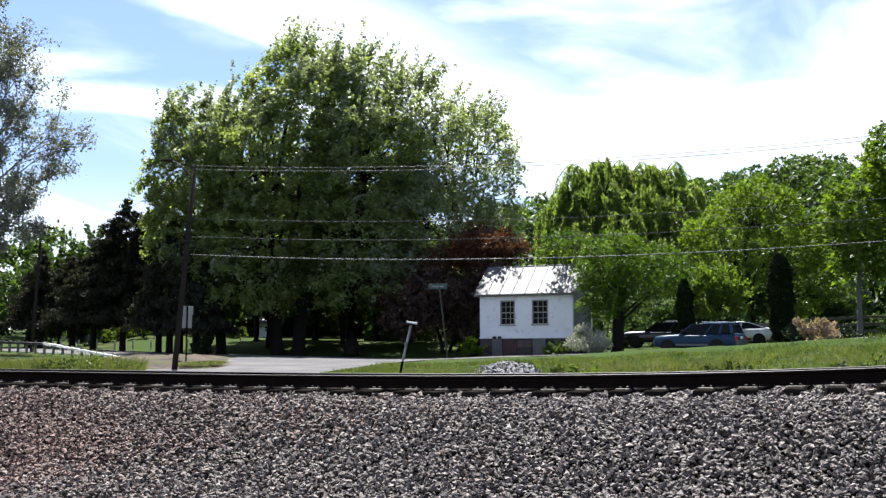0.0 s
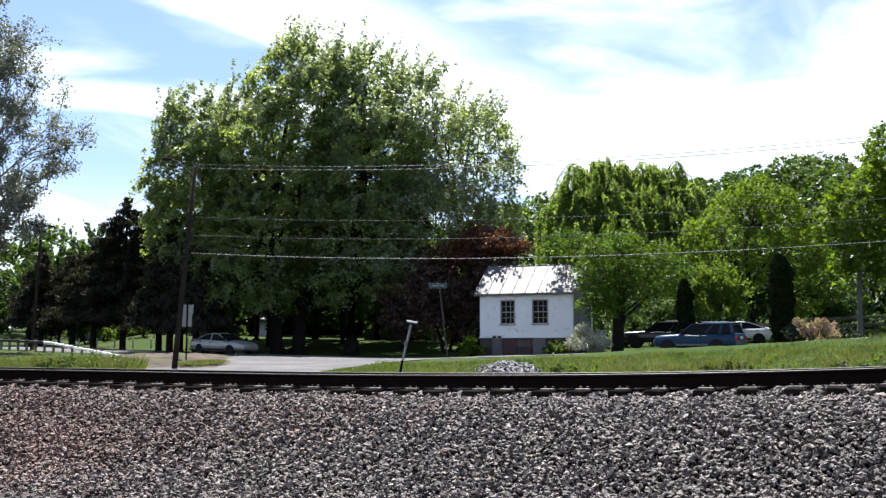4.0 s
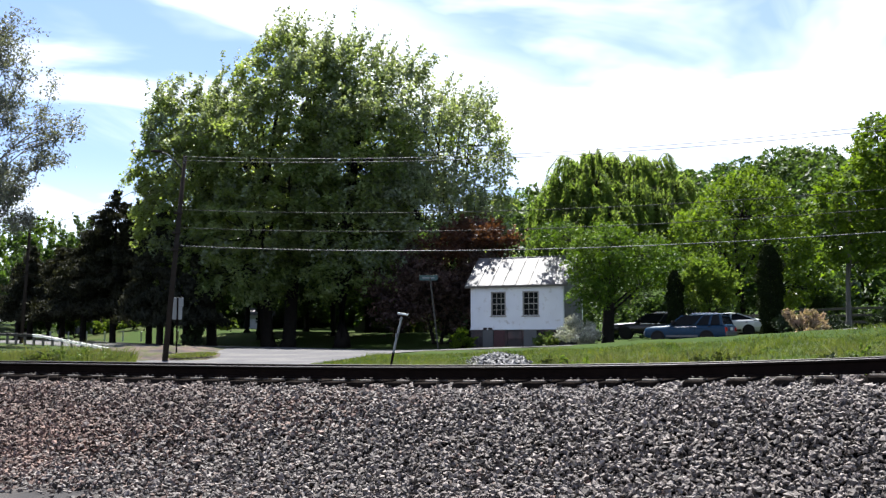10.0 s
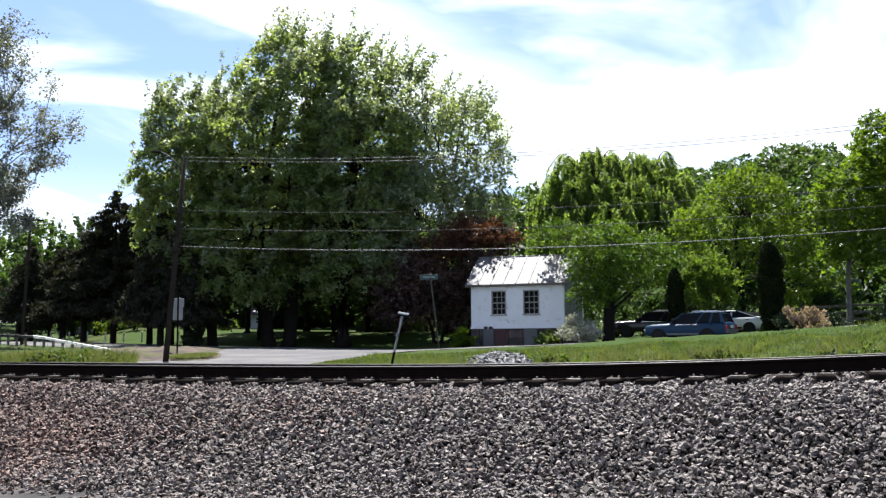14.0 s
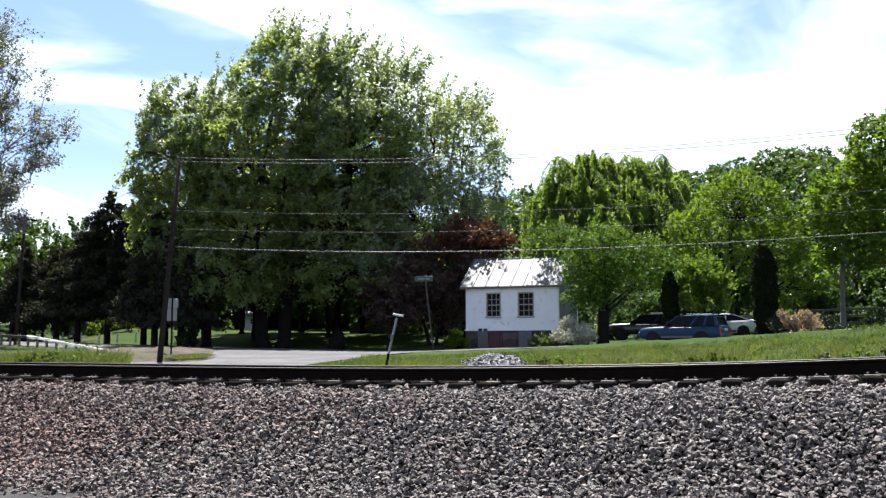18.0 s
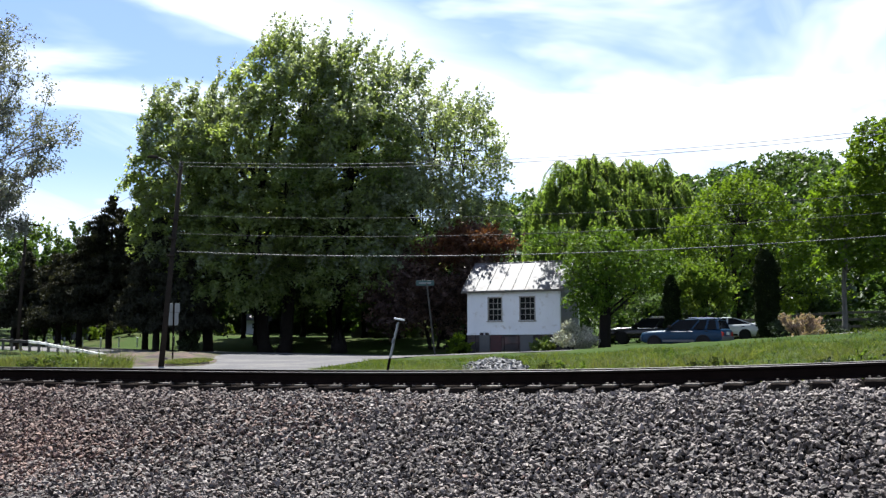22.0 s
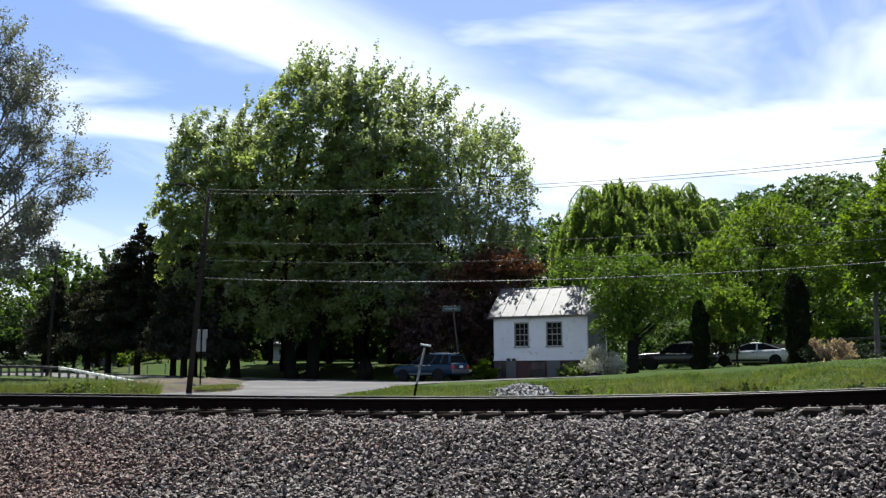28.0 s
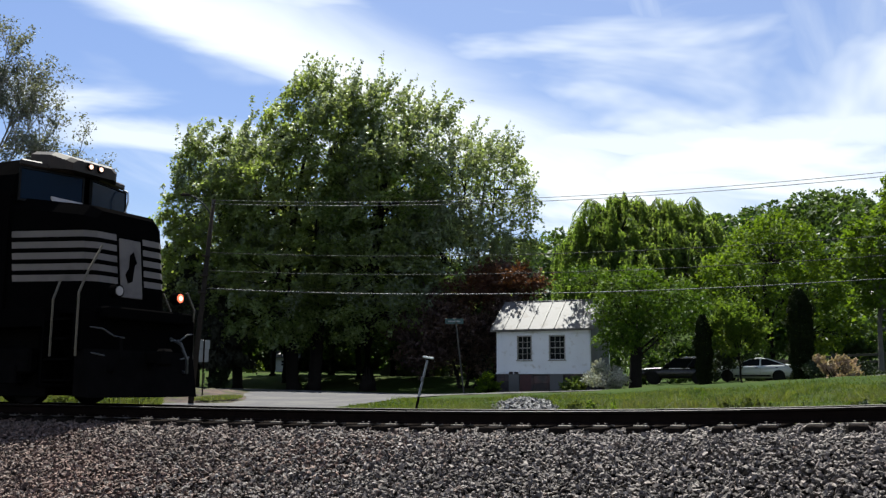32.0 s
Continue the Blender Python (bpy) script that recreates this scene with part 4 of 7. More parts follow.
def spray_leaves(P, N, radius, per, rs, thick=0.16, sag=0.35, rise=0.9, spread=0.35):
    """Leaves of flat, lobed sprays that lie in layers: their places and the way that each looks."""
    n = len(P)
    up = N * 0.55 + np.array([0, 0, rise]) + rs.normal(size=(n, 3)) * 0.22
    up /= np.linalg.norm(up, axis=1)[:, None]
    e1 = np.cross(up, rs.normal(size=(n, 3)))
    e1 /= np.linalg.norm(e1, axis=1)[:, None]
    e2 = np.cross(up, e1)
    R = radius * rs.uniform(0.6, 1.35, n)
    cnt = np.maximum((per * (R / radius) ** 2).astype(int), 12)
    w = np.repeat(np.arange(n), cnt)
    m = len(w)
    a = rs.uniform(0, 2 * np.pi, m)
    ph, kk = rs.uniform(0, 6.3, n)[w], rs.randint(3, 6, n)[w]
    lobe = 0.72 + 0.38 * np.cos(a * kk + ph)
    q = np.sqrt(rs.uniform(0, 1, m)) * lobe
    h = rs.normal(size=m) * thick * radius - sag * R[w] * q ** 2
    pts = P[w] + e1[w] * (np.cos(a) * q * R[w])[:, None] + e2[w] * (np.sin(a) * q * R[w])[:, None] + up[w] * h[:, None]
    return pts, up[w] + rs.normal(size=(m, 3)) * spread


def shoot_leaves(P, N, length, per, rs, blow=(0.45, 0, 0)):
    """Leaves packed along upright curved shoots that stand out of the crown's top."""
    n = len(P)
    way = N * 0.5 + np.array([0, 0, 1.0]) + rs.normal(size=(n, 3)) * 0.22
    way /= np.linalg.norm(way, axis=1)[:, None]
    ln = length * rs.uniform(0.5, 1.4, n)
    w = np.repeat(np.arange(n), per)
    t = rs.uniform(-0.25, 1, n * per)
    side = rs.normal(size=(n, 3)) * 0.18 + np.array(blow)
    pts = P[w] + way[w] * (t * ln[w])[:, None] + side[w] * (np.abs(t) ** 2 * ln[w])[:, None] + rs.normal(size=(n * per, 3)) * (0.15 - 0.09 * np.clip(t, 0, 1))[:, None]
    return pts, rs.normal(size=(n * per, 3)) * 0.7 + np.array([0, -0.3, 0.6])


def make_layered(name, x, y, trunks, lobes, label, seed, gap, radius, per, size, leaf, group="", shoots=0, shoot_len=1.1, shoot_leaf=None, bark="bark",
                 second=None, share=0.0, limb_r=0.13, low=-0.75, deep=0.72, sag=0.35, rise=0.9, fill=0, long=1.2, droop=None, category="tree", thick=0.16, shoot_from=0.55, spread=0.35):
    """A broad tree of layered leaf sprays carried by limbs. trunks: lines of (x, y, z, radius); lobes lie round the crown; all in places of the world less the foot."""
    rs = np.random.RandomState(seed)
    z0 = gz(x, y) - 0.05
    tree = thing(name, Matrix.Translation((x, y, z0)), label, category, group)
    L = [(a - x, b - y, c - z0, rx, ry, rz) for a, b, c, rx, ry, rz in lobes]
    P, N = lobe_sprays(L, gap, rs, deep, low=low)
    bm = bmesh.new()
    lines = []
    for t in trunks:
        pts = [Vector(q[:3]) for q in t]
        add_tube(bm, pts, [q[3] for q in t], 10)
        lines.append(np.array(t, float))
    # one limb to each lobe, a branch from it to every second spray
    roots = []
    for a in L:
        c = Vector(a[:3])
        T = min(lines, key=lambda q: abs(q[-1][0] - c.x) + abs(q[-1][1] - c.y))
        h = min(max(c.z * 0.5, T[0][2] + 0.3 * (T[-1][2] - T[0][2])), T[-1][2])
        foot = Vector([float(np.interp(h, T[:, 2], T[:, k])) for k in (0, 1, 2)])
        r = limb_r * rs.uniform(0.7, 1.2)
        mid = foot.lerp(c, 0.5) + Vector((rs.normal() * 0.3, rs.normal() * 0.3, 0.1 * (c - foot).length))
        line = [foot, foot.lerp(mid, 0.6), mid, c + Vector((0, 0, a[5] * 0.3))]
        add_tube(bm, line, [r, r * 0.8, r * 0.6, r * 0.25], 6, False)
        roots.append((mid, c))
    for i in range(0, len(P), 2):
        q = Vector(P[i])
        mid, c = min(roots, key=lambda e: (e[1] - q).length)
        b = mid.lerp(c, rs.uniform(0.1, 1.0))
        m = b.lerp(q, 0.5) + Vector((0, 0, -0.08 * (q - b).length))
        add_tube(bm, [b, m, q], [limb_r * 0.36, limb_r * 0.2, 0.012], 4, False)
    pts, face = spray_leaves(P, N, radius, per, rs, thick, sag, rise, spread)
    if fill:
        A = np.array(L)
        who = rs.randint(0, len(A), fill)
        d = rs.normal(size=(fill, 3))
        d /= np.linalg.norm(d, axis=1)[:, None]
        p = A[who, :3] + d * A[who, 3:] * (0.75 * rs.uniform(0, 1, fill) ** 0.4)[:, None]
        pts, face = np.concatenate([pts, p]), np.concatenate([face, rs.normal(size=(fill, 3)) * 0.6 + np.array([0, 0, 0.8])])
    groups = {leaf: (pts, face)}
    if second:
        pick = wobble(pts, 0.55) + 0.3 * rs.normal(size=len(pts)) > np.interp(share, [0, 0.5, 1], [1.2, 0, -1.2])
        groups = {leaf: (pts[~pick], face[~pick]), second: (pts[pick], face[pick])}
    if shoots:
        top = np.where(N[:, 2] > shoot_from)[0]
        w = top[rs.randint(0, len(top), shoots)]
        p, f = shoot_leaves(P[w] + rs.normal(size=(shoots, 3)) * radius * 0.45, N[w], shoot_len, 46, rs)
        key = shoot_leaf or leaf
        if key in groups:
            groups[key] = (np.concatenate([groups[key][0], p]), np.concatenate([groups[key][1], f]))
        else:
            groups[key] = (p, f)
    part("trunk", bm, M[bark], tree, smooth=True)
    for key, (p, f) in groups.items():
        p[:, 2] = np.maximum(p[:, 2], 0.5)
        leaf_cards("crown", p, size, M[key], rs, tree, long, 0.5, droop, True, f)
    return tree


def build_trees():
    # the big old maples behind the road
    trunk_a = [[(-0.55, 0, 0, 0.62), (-0.7, 0, 0.6, 0.46), (-0.9, 0, 4, 0.40), (-1.3, 0, 9, 0.28), (-0.6, 0.2, 15, 0.16), (0.2, 0.3, 20, 0.05)],
               [(0.75, 0, 0, 0.62), (0.85, 0, 0.6, 0.48), (1.0, 0, 4, 0.42), (1.6, -0.2, 9, 0.30), (1.9, -0.2, 15, 0.16), (2.0, 0, 18, 0.05)]]
    make_layered("maple_tree", -12.0, 67, trunk_a,
                 [(-11.8, 67, 21.2, 2.3, 2.6, 2.9), (-10.0, 66, 17.6, 4.6, 4.4, 4.2), (-13.6, 65, 14.6, 4.0, 4.0, 3.8), (-13.6, 65.0, 9.4, 4.5, 3.8, 3.4), (-14.2, 64.6, 6.2, 3.7, 3.0, 2.0), (-10.8, 64.2, 12.4, 3.5, 3.2, 2.8), (-13.8, 66.5, 19.8, 1.9, 2.0, 2.2), (-15.6, 66.5, 16.2, 2.3, 2.4, 2.7), (-9.3, 66.6, 20.0, 2.2, 2.4, 2.4), (-12.5, 70.4, 13.6, 4.6, 3.4, 4.4)],
                 "tall old maple with two dark trunks and dense green crown", 21, 1.02, 0.92, 150, 0.185, "maple_leaf", "big maples", 330, 1.4, "pale_leaf", second="bright_leaf", share=0.3, thick=0.2, spread=0.4, deep=0.6, fill=3000)
    trunk_b = [[(0, 0, 0, 0.72), (0, 0, 0.6, 0.58), (-0.1, 0, 4, 0.52), (0.3, 0, 9, 0.40), (0.9, 0, 14, 0.22), (1.6, 0.4, 19, 0.05)]]
    make_layered("maple_tree", -7.3, 66, trunk_b,
                 [(-7.2, 67, 20.0, 2.8, 3.0, 2.9), (-6.2, 65, 14.6, 4.8, 4.4, 4.0), (-7.2, 64.6, 9.6, 4.5, 3.6, 3.4), (-6.4, 64.2, 6.1, 3.9, 3.0, 2.1), (-6.4, 70.2, 13.4, 4.6, 3.4, 4.4)],
                 "tall old maple with a thick dark trunk and dense green crown", 22, 1.06, 0.92, 118, 0.185, "maple_leaf", "big maples", 360, 1.45, "pale_leaf", second="bright_leaf", share=0.3, thick=0.2, spread=0.4, deep=0.6, fill=3000)
    trunk_c = [[(0, 0, 0, 0.42), (0.1, 0, 3, 0.36), (0, 0, 7, 0.26), (0.4, 0, 12, 0.14), (1.0, 0, 17, 0.04)]]
    make_layered("maple_tree", 0.1, 72, trunk_c,
                 [(1.6, 70, 16.4, 2.8, 2.8, 3.2), (2.3, 69.4, 13.4, 2.5, 2.6, 3.2), (-1.3, 69.0, 15.0, 3.3, 3.0, 3.4), (-0.6, 67.0, 10.0, 3.6, 3.0, 3.2), (2.2, 68, 9.6, 2.4, 2.4, 2.6), (-3.3, 67, 19.0, 2.3, 2.6, 2.7), (-3.2, 65.8, 11.2, 3.0, 3.0, 2.8), (-1.2, 67.4, 17.0, 2.2, 2.4, 2.6)],
                 "maple with an airy pale green crown beside taller maples", 23, 1.02, 0.95, 108, 0.18, "pale_leaf", "big maples", 210, 1.35, "pale_leaf", second="maple_leaf", share=0.45, spread=0.6, thick=0.28)
    trunk_d = [[(0, 0, 0, 0.46), (0, 0, 0.5, 0.36), (-0.2, 0, 4, 0.32), (-0.9, 0, 9, 0.2), (-1.9, 0, 13, 0.1), (-3.0, 0, 16, 0.04)]]
    make_layered("maple_tree", -16.6, 67, trunk_d,
                 [(-20.0, 67, 17.0, 1.8, 2.0, 2.1), (-17.2, 67, 17.4, 1.7, 1.9, 2.2), (-20.2, 66, 13.6, 2.2, 2.4, 2.6), (-17.8, 65.4, 13.6, 3.2, 3.0, 3.3), (-19.3, 65.8, 10.0, 2.7, 2.6, 3.0), (-17.8, 65.2, 6.6, 2.2, 2.0, 2.0), (-18.4, 69.4, 12.0, 3.0, 3.0, 4.0)],
                 "maple with a dark trunk and bright green outer leaves", 24, 1.0, 0.88, 145, 0.185, "maple_leaf", "big maples", 220, 1.3, "pale_leaf", second="bright_leaf", share=0.3, thick=0.2, spread=0.4, deep=0.6, fill=1500)
    for k, (x, y, h, r, bare) in enumerate([(-25.0, 71, 11.6, 4.0, 3.3), (-22.6, 72, 12.0, 4.4, 3.4), (-27.6, 72, 8.2, 3.6, 2.9), (-20.4, 70, 10.6, 3.4, 3.5), (-19.6, 64.8, 9.4, 2.8, 2.6), (-17.6, 64.0, 7.6, 2.4, 2.4), (-30.4, 75, 7.6, 3.0, 2.7), (-33.4, 76, 7.6, 2.7, 2.4)]):
        make_spruce("spruce_tree", x, y, h, r, bare, "dark green spruce with drooping boughs and a bare lower trunk", 40 + k, group="spruces")
    make_boughs("sycamore_tree", -34.6, 62, [(0, 0, 0, 0.5), (0.3, 0, 6, 0.4), (0.9, 0, 12, 0.3), (1.6, 0, 17, 0.16), (2.0, 0, 21, 0.04)],
                [(5, 6.2, 0, 7.8), (5.5, 6.7, -0.5, 9.0), (6, 7.1, 0.6, 11.0), (7, 7.1, -0.4, 13.2), (8, 7.6, 0.8, 15.2), (9, 6.4, -0.6, 17.2), (10.5, 5.0, 0.4, 19.0), (12, 3.8, 0.8, 20.6), (14, 2.8, -0.6, 21.6),
                 (7, 6.6, 1.6, 12.0), (9, 5.8, -1.4, 15.0), (6, 5.6, 1.8, 9.4), (12, 3.4, 1.4, 20.0), (15, 2.4, 0.4, 23.0), (8, -5, 0, 15), (10, -5, 1, 19), (13, -3, -1, 21), (6, -5, -1, 10)],
                (11, 7), 27000, 0.16, "sycamore_leaf", "tall sycamore with pale limbs and sparse young grey-green leaves", 51, "pale_bark", 0.21, 0.10, 0.7, 0.3, 1.2, reach=(0.2, 0.4))
    make_tree("purple_maple", -0.4, 64.6, [(0.0, 0, 4.4, 3.6, 2.4, 2.6), (2.6, 0, 5.8, 2.6, 2.0, 1.8), (-2.4, -0.2, 4.0, 2.4, 2.2, 2.2), (-0.6, -0.6, 2.6, 3.0, 2.0, 1.3)], 32000, 0.18, "purple_leaf",
              "low spreading ornamental tree with dark purple leaves", 0.2, 3.2, seed=61, n_limbs=34, stems=3, extra=([(3.2, 0, 7.2, 2.5, 1.6, 0.7), (3.4, -1.8, 6.8, 1.3, 0.9, 0.7), (0.2, -1.2, 6.5, 1.8, 1.1, 0.6)], 8500, "rust_leaf"))
    make_willow("willow_tree", 14.2, 82, [(-3.4, 0, 15.7, 2.6), (-1.2, 0.4, 15.9, 2.3), (1.0, 0.2, 15.6, 2.4), (2.8, -0.4, 15.2, 2.2), (4.6, 0, 15.5, 2.4), (-5.4, -0.8, 14.0, 2.0), (-6.6, -1.6, 11.8, 2.2), (-2.4, -2.6, 13.4, 2.4), (2.2, -2.6, 12.9, 2.6), (-5.0, -3.4, 11.0, 2.4),
                                           (-0.4, -4.8, 11.0, 2.8), (4.6, -4.0, 11.4, 2.6), (-3.6, -6.0, 9.0, 2.6), (2.6, -6.6, 8.6, 2.6), (6.6, -2.0, 13.4, 2.2), (-6.8, -4.6, 8.6, 2.2)],
                20, "weeping willow with long light green hanging twigs", 71)
    make_layered("locust_tree", 9.2, 55, [[(0, 0, 0, 0.46), (0.02, 0, 0.5, 0.36), (0.1, 0, 2.2, 0.32), (0.3, 0, 3.6, 0.2), (0.3, 0.1, 5.6, 0.06)]],
                 [(8.1, 55, 6.1, 1.3, 1.5, 1.0), (9.2, 55, 7.5, 1.9, 1.8, 1.1), (11.2, 54.6, 6.8, 1.9, 1.7, 1.0), (8.3, 54, 4.5, 1.4, 1.3, 0.7), (11.2, 54, 5.2, 1.9, 1.4, 0.7), (12.5, 55, 5.9, 1.1, 1.2, 0.7), (9.8, 53.8, 6.0, 1.5, 1.3, 0.8), (6.7, 58.9, 8.5, 1.2, 1.1, 0.7)],
                 "small tree with feathery layered yellow-green leaves and a dark trunk", 72, 0.70, 0.70, 84, 0.10, "locust_leaf", limb_r=0.07, long=2.2, sag=0.6, rise=1.0, thick=0.2, low=-0.85, spread=0.6)
    make_layered("round_tree", 20.2, 64, [[(-0.4, 0, 0, 0.3), (-0.5, 0, 3, 0.2), (-0.8, 0, 7, 0.08)], [(0.9, 0.4, 0, 0.26), (1.1, 0.4, 3, 0.18), (1.4, 0.2, 7, 0.06)]],
                 [(20.2, 64, 10.4, 3.0, 3.0, 2.9), (17.6, 63.4, 8.4, 2.6, 2.6, 2.6), (22.4, 63.6, 8.0, 2.3, 2.4, 2.4), (20.2, 62.4, 7.2, 3.2, 2.4, 2.6), (24.0, 62.6, 5.4, 2.0, 2.0, 2.4), (16.6, 63.0, 7.0, 1.8, 1.8, 1.6), (22.6, 61.8, 5.4, 1.8, 1.6, 1.6)],
                 "round bright green tree at the lawn's edge", 73, 0.86, 0.82, 120, 0.17, "ash_leaf", second="bright_leaf", share=0.3, thick=0.24, spread=0.55, low=-0.6)
    make_layered("ash_tree", 21.8, 52, [[(0, 0, 0, 0.2), (0.05, 0, 0.5, 0.14), (0.1, 0, 3, 0.12), (0.5, 0, 7, 0.06)]],
                 [(22.2, 52, 9.4, 2.1, 2.0, 1.7), (21.9, 51.6, 6.9, 1.2, 1.4, 1.1), (23.6, 51, 6.9, 1.7, 1.6, 1.5), (24.5, 52.2, 12.2, 1.9, 2.0, 2.2), (20.7, 51.8, 8.8, 1.1, 1.2, 0.8), (25.6, 52, 8.8, 2.2, 2.2, 2.8)],
                 "bright green tree with a slim pale grey trunk", 74, 0.78, 0.72, 84, 0.21, "ash_leaf", bark="grey_bark", second="bright_leaf", share=0.25, thick=0.25, sag=0.7, limb_r=0.06)
    make_tree("small_tree", 14.5, 52.6, [(-0.2, 0, 3.7, 0.9, 0.9, 0.8), (-0.8, 0, 2.9, 0.7, 0.8, 0.7), (0.7, 0, 2.9, 0.8, 0.8, 0.7), (0.1, 0, 2.2, 1.0, 0.8, 0.6)], 8000, 0.14, "lime_leaf", "small bright green tree behind the parked cars", 0.07, 2.2, seed=75, n_limbs=14, clump=0.3, gap=0.5)
    make_column("columnar_evergreen", 12.55, 52.5, 0.42, 4.1, "slim dark green columnar evergreen on the lawn", 81)
    make_column("columnar_evergreen", 17.3, 51.0, 0.62, 4.9, "broad dark green columnar evergreen on the lawn", 82)
    make_shrub("dark_shrub", 14.4, 54.8, 0.7, 1.7, 3600, 0.10, "hedge_leaf", "dark evergreen shrub beneath a small bright tree", 119)
    # low trees on the far left
    for k, (x, y, h, r) in enumerate([(-34.5, 82, 8.6, 3.0), (-38.5, 85, 9.4, 3.4), (-43, 97, 11.5, 4.2), (-36.5, 99, 11.2, 3.8), (-50, 93, 10.5, 4.5), (-40, 90, 7.5, 3.4), (-37.5, 92, 8.0, 3.2), (-46, 88, 6.5, 3.0)]):
        make_tree("field_tree", x, y, [(0, 0, h * 0.62, r, r, h * 0.38), (r * 0.4, 0, h * 0.45, r * 0.7, r * 0.7, h * 0.3)], 9000, 0.30, ("wood_leaf", "wood_leaf", "bright_leaf", "wood_leaf")[k % 4],
                  "broad green tree beyond the field", 0.3, h * 0.6, seed=90 + k, n_limbs=14, group="field trees")
    # darker trees deeper in the garden
    for k, (x, y, h, r) in enumerate([(-15.0, 76, 14, 4.8), (-9, 75, 14.5, 5.0), (-3.8, 75.5, 12.5, 4.4), (1.8, 79, 10, 3.4), (-12.5, 84, 12, 4.6), (-7, 83, 11, 4.2), (-17.5, 83, 13, 4.4)]):
        make_tree("garden_tree", x, y, [(0, 0, h * 0.58, r, r * 0.8, h * 0.42), (0.3, -0.8, h * 0.37, r * 1.0, r * 0.7, h * 0.17)], 11000, 0.34, "wood_leaf",
                  "low-branched dark green tree deep in the garden", 0.25, h * 0.7, seed=200 + k, n_limbs=16, gap=1.0, inner=0.3, group="garden trees")
    # shrubs
    make_shrub("spirea_bush", 16.2, 43.4, 0.88, 1.32, 9500, 0.075, "pink_leaf", "round bush with pinkish blossom on the lawn", 101, clump=0.09)
    make_shrub("flowering_shrub", 7.3, 53.7, 0.92, 1.6, 8000, 0.09, "cream_leaf", "shrub with cream-white flower sprays beside the white house", 102)
    make_shrub("green_shrub", 5.9, 55.6, 0.7, 0.8, 2000, 0.11, "shrub_leaf", "low light green shrub at the house wall", 103)
    make_shrub("green_shrub", 0.8, 57.6, 0.65, 1.0, 2400, 0.12, "ash_leaf", "yellow-green shrub at the house corner", 104)
    for k, (x, r) in enumerate([(-6.0, 1.0), (-4.7, 0.9), (-3.2, 1.1), (-1.7, 0.9), (-0.4, 0.8)]):
        make_shrub("border_shrub", x, 83, r, 1.45, 1900, 0.15, "pale_leaf" if k % 2 else "shrub_leaf", "pale flowering shrub in a sunlit garden border", 110 + k)
    for k, (x, y, r, h) in enumerate([(19.0, 47.5, 0.9, 0.75), (21.4, 46.2, 0.8, 0.8), (23.6, 44.5, 0.9, 0.9), (17.8, 49.5, 0.9, 0.9)]):
        make_shrub("dark_shrub", x, y, r, h, 2000, 0.10, "hedge_leaf", "low dark green shrub beside the fence", 120 + k)
    for k, (x, y, r, h) in enumerate([(-17.0, 63.5, 0.5, 1.25), (-29.7, 90, 1.1, 1.7), (-32.2, 90, 1.2, 1.5), (-20.4, 88, 0.7, 1.0), (-36, 92, 1.4, 1.8)]):
        make_shrub("field_shrub", x, y, r, h, 1600, 0.17, "lime_leaf" if k else "hedge_leaf", "shrub at the edge of the field", 130 + k)
    for k, (x, y, r, h) in enumerate([(8.0, 66, 1.6, 2.6), (10.6, 67, 1.8, 3.0), (13.4, 66, 1.7, 2.6), (16.2, 65, 1.8, 2.8), (19.4, 64, 1.6, 2.4), (24.5, 60, 1.7, 2.2), (27.5, 58, 1.8, 2.4)]):
        make_shrub("hedge_shrub", x, y, r, h, 3200, 0.2, "wood_leaf", "tall dark green shrub behind the parked cars", 170 + k, clump=0.3)
    # the wooded hill: the skyline rises to the right
    rs = np.random.RandomState(140)
    lobes = []
    for y, low in ((112, 6.0), (126, 3.2), (142, 1.2), (158, 0.3), (176, 0.0)):
        u = 0.03
        while u < 0.56:
            x = u * y + rs.uniform(-1, 1)
            top = 1.6 + y * float(np.interp(u, [0.03, 0.045, 0.128, 0.188, 0.247, 0.30, 0.319, 0.355, 0.39, 0.42, 0.444, 0.5], [0.155, 0.163, 0.172, 0.183, 0.19, 0.191, 0.199, 0.206, 0.213, 0.203, 0.209, 0.222])) - low - rs.uniform(0, 1.6)
            h = max(top - gz(x, y), 7.0)
            r = rs.uniform(3.4, 5.4)
            lobes.append((x, y + rs.uniform(-4, 4), gz(x, y) + h * 0.58, r, r, h * 0.42))
            u += r * 1.15 / y
    for _ in range(34):
        x, y = rs.uniform(-34, 6), rs.uniform(96, 116)
        r, h = rs.uniform(3, 4.5), rs.uniform(9, 12)
        lobes.append((x, y, gz(x, y) + h * 0.5, r, r, h * 0.5))
    for k in range(18):
        x, y = -36 + 2.4 * k, 105 + 3 * (k % 2)
        lobes.append((x, y, gz(x, y) + 0.8, 2.6, 2.2, 3.6))
        lobes.append((x + 1.2, y + 5, gz(x, y) + 1.6, 2.6, 2.2, 3.8))
    for _ in range(26):
        x, y = rs.uniform(20, 60), rs.uniform(80, 98)
        r, h = rs.uniform(2.5, 4), rs.uniform(6, 9)
        lobes.append((x, y, gz(x, y) + h * 0.45, r, r, h * 0.5))
    for _ in range(30):
        x, y = rs.uniform(-75, -28), rs.uniform(120, 150)
        r, h = rs.uniform(3, 5), rs.uniform(7, 10)
        lobes.append((x, y, gz(x, y) + h * 0.55, r, r, h * 0.45))
    pts = bumpy_crowns(lobes, 1350, rs)
    ob = leaf_cards("far_woods", pts, 0.56, M["wood_leaf"], rs, None, 1.2, 0.6, None, True)
    tagged(ob, "dense green deciduous wood covering the hill", "woods", "", "stuff")


build_trees()


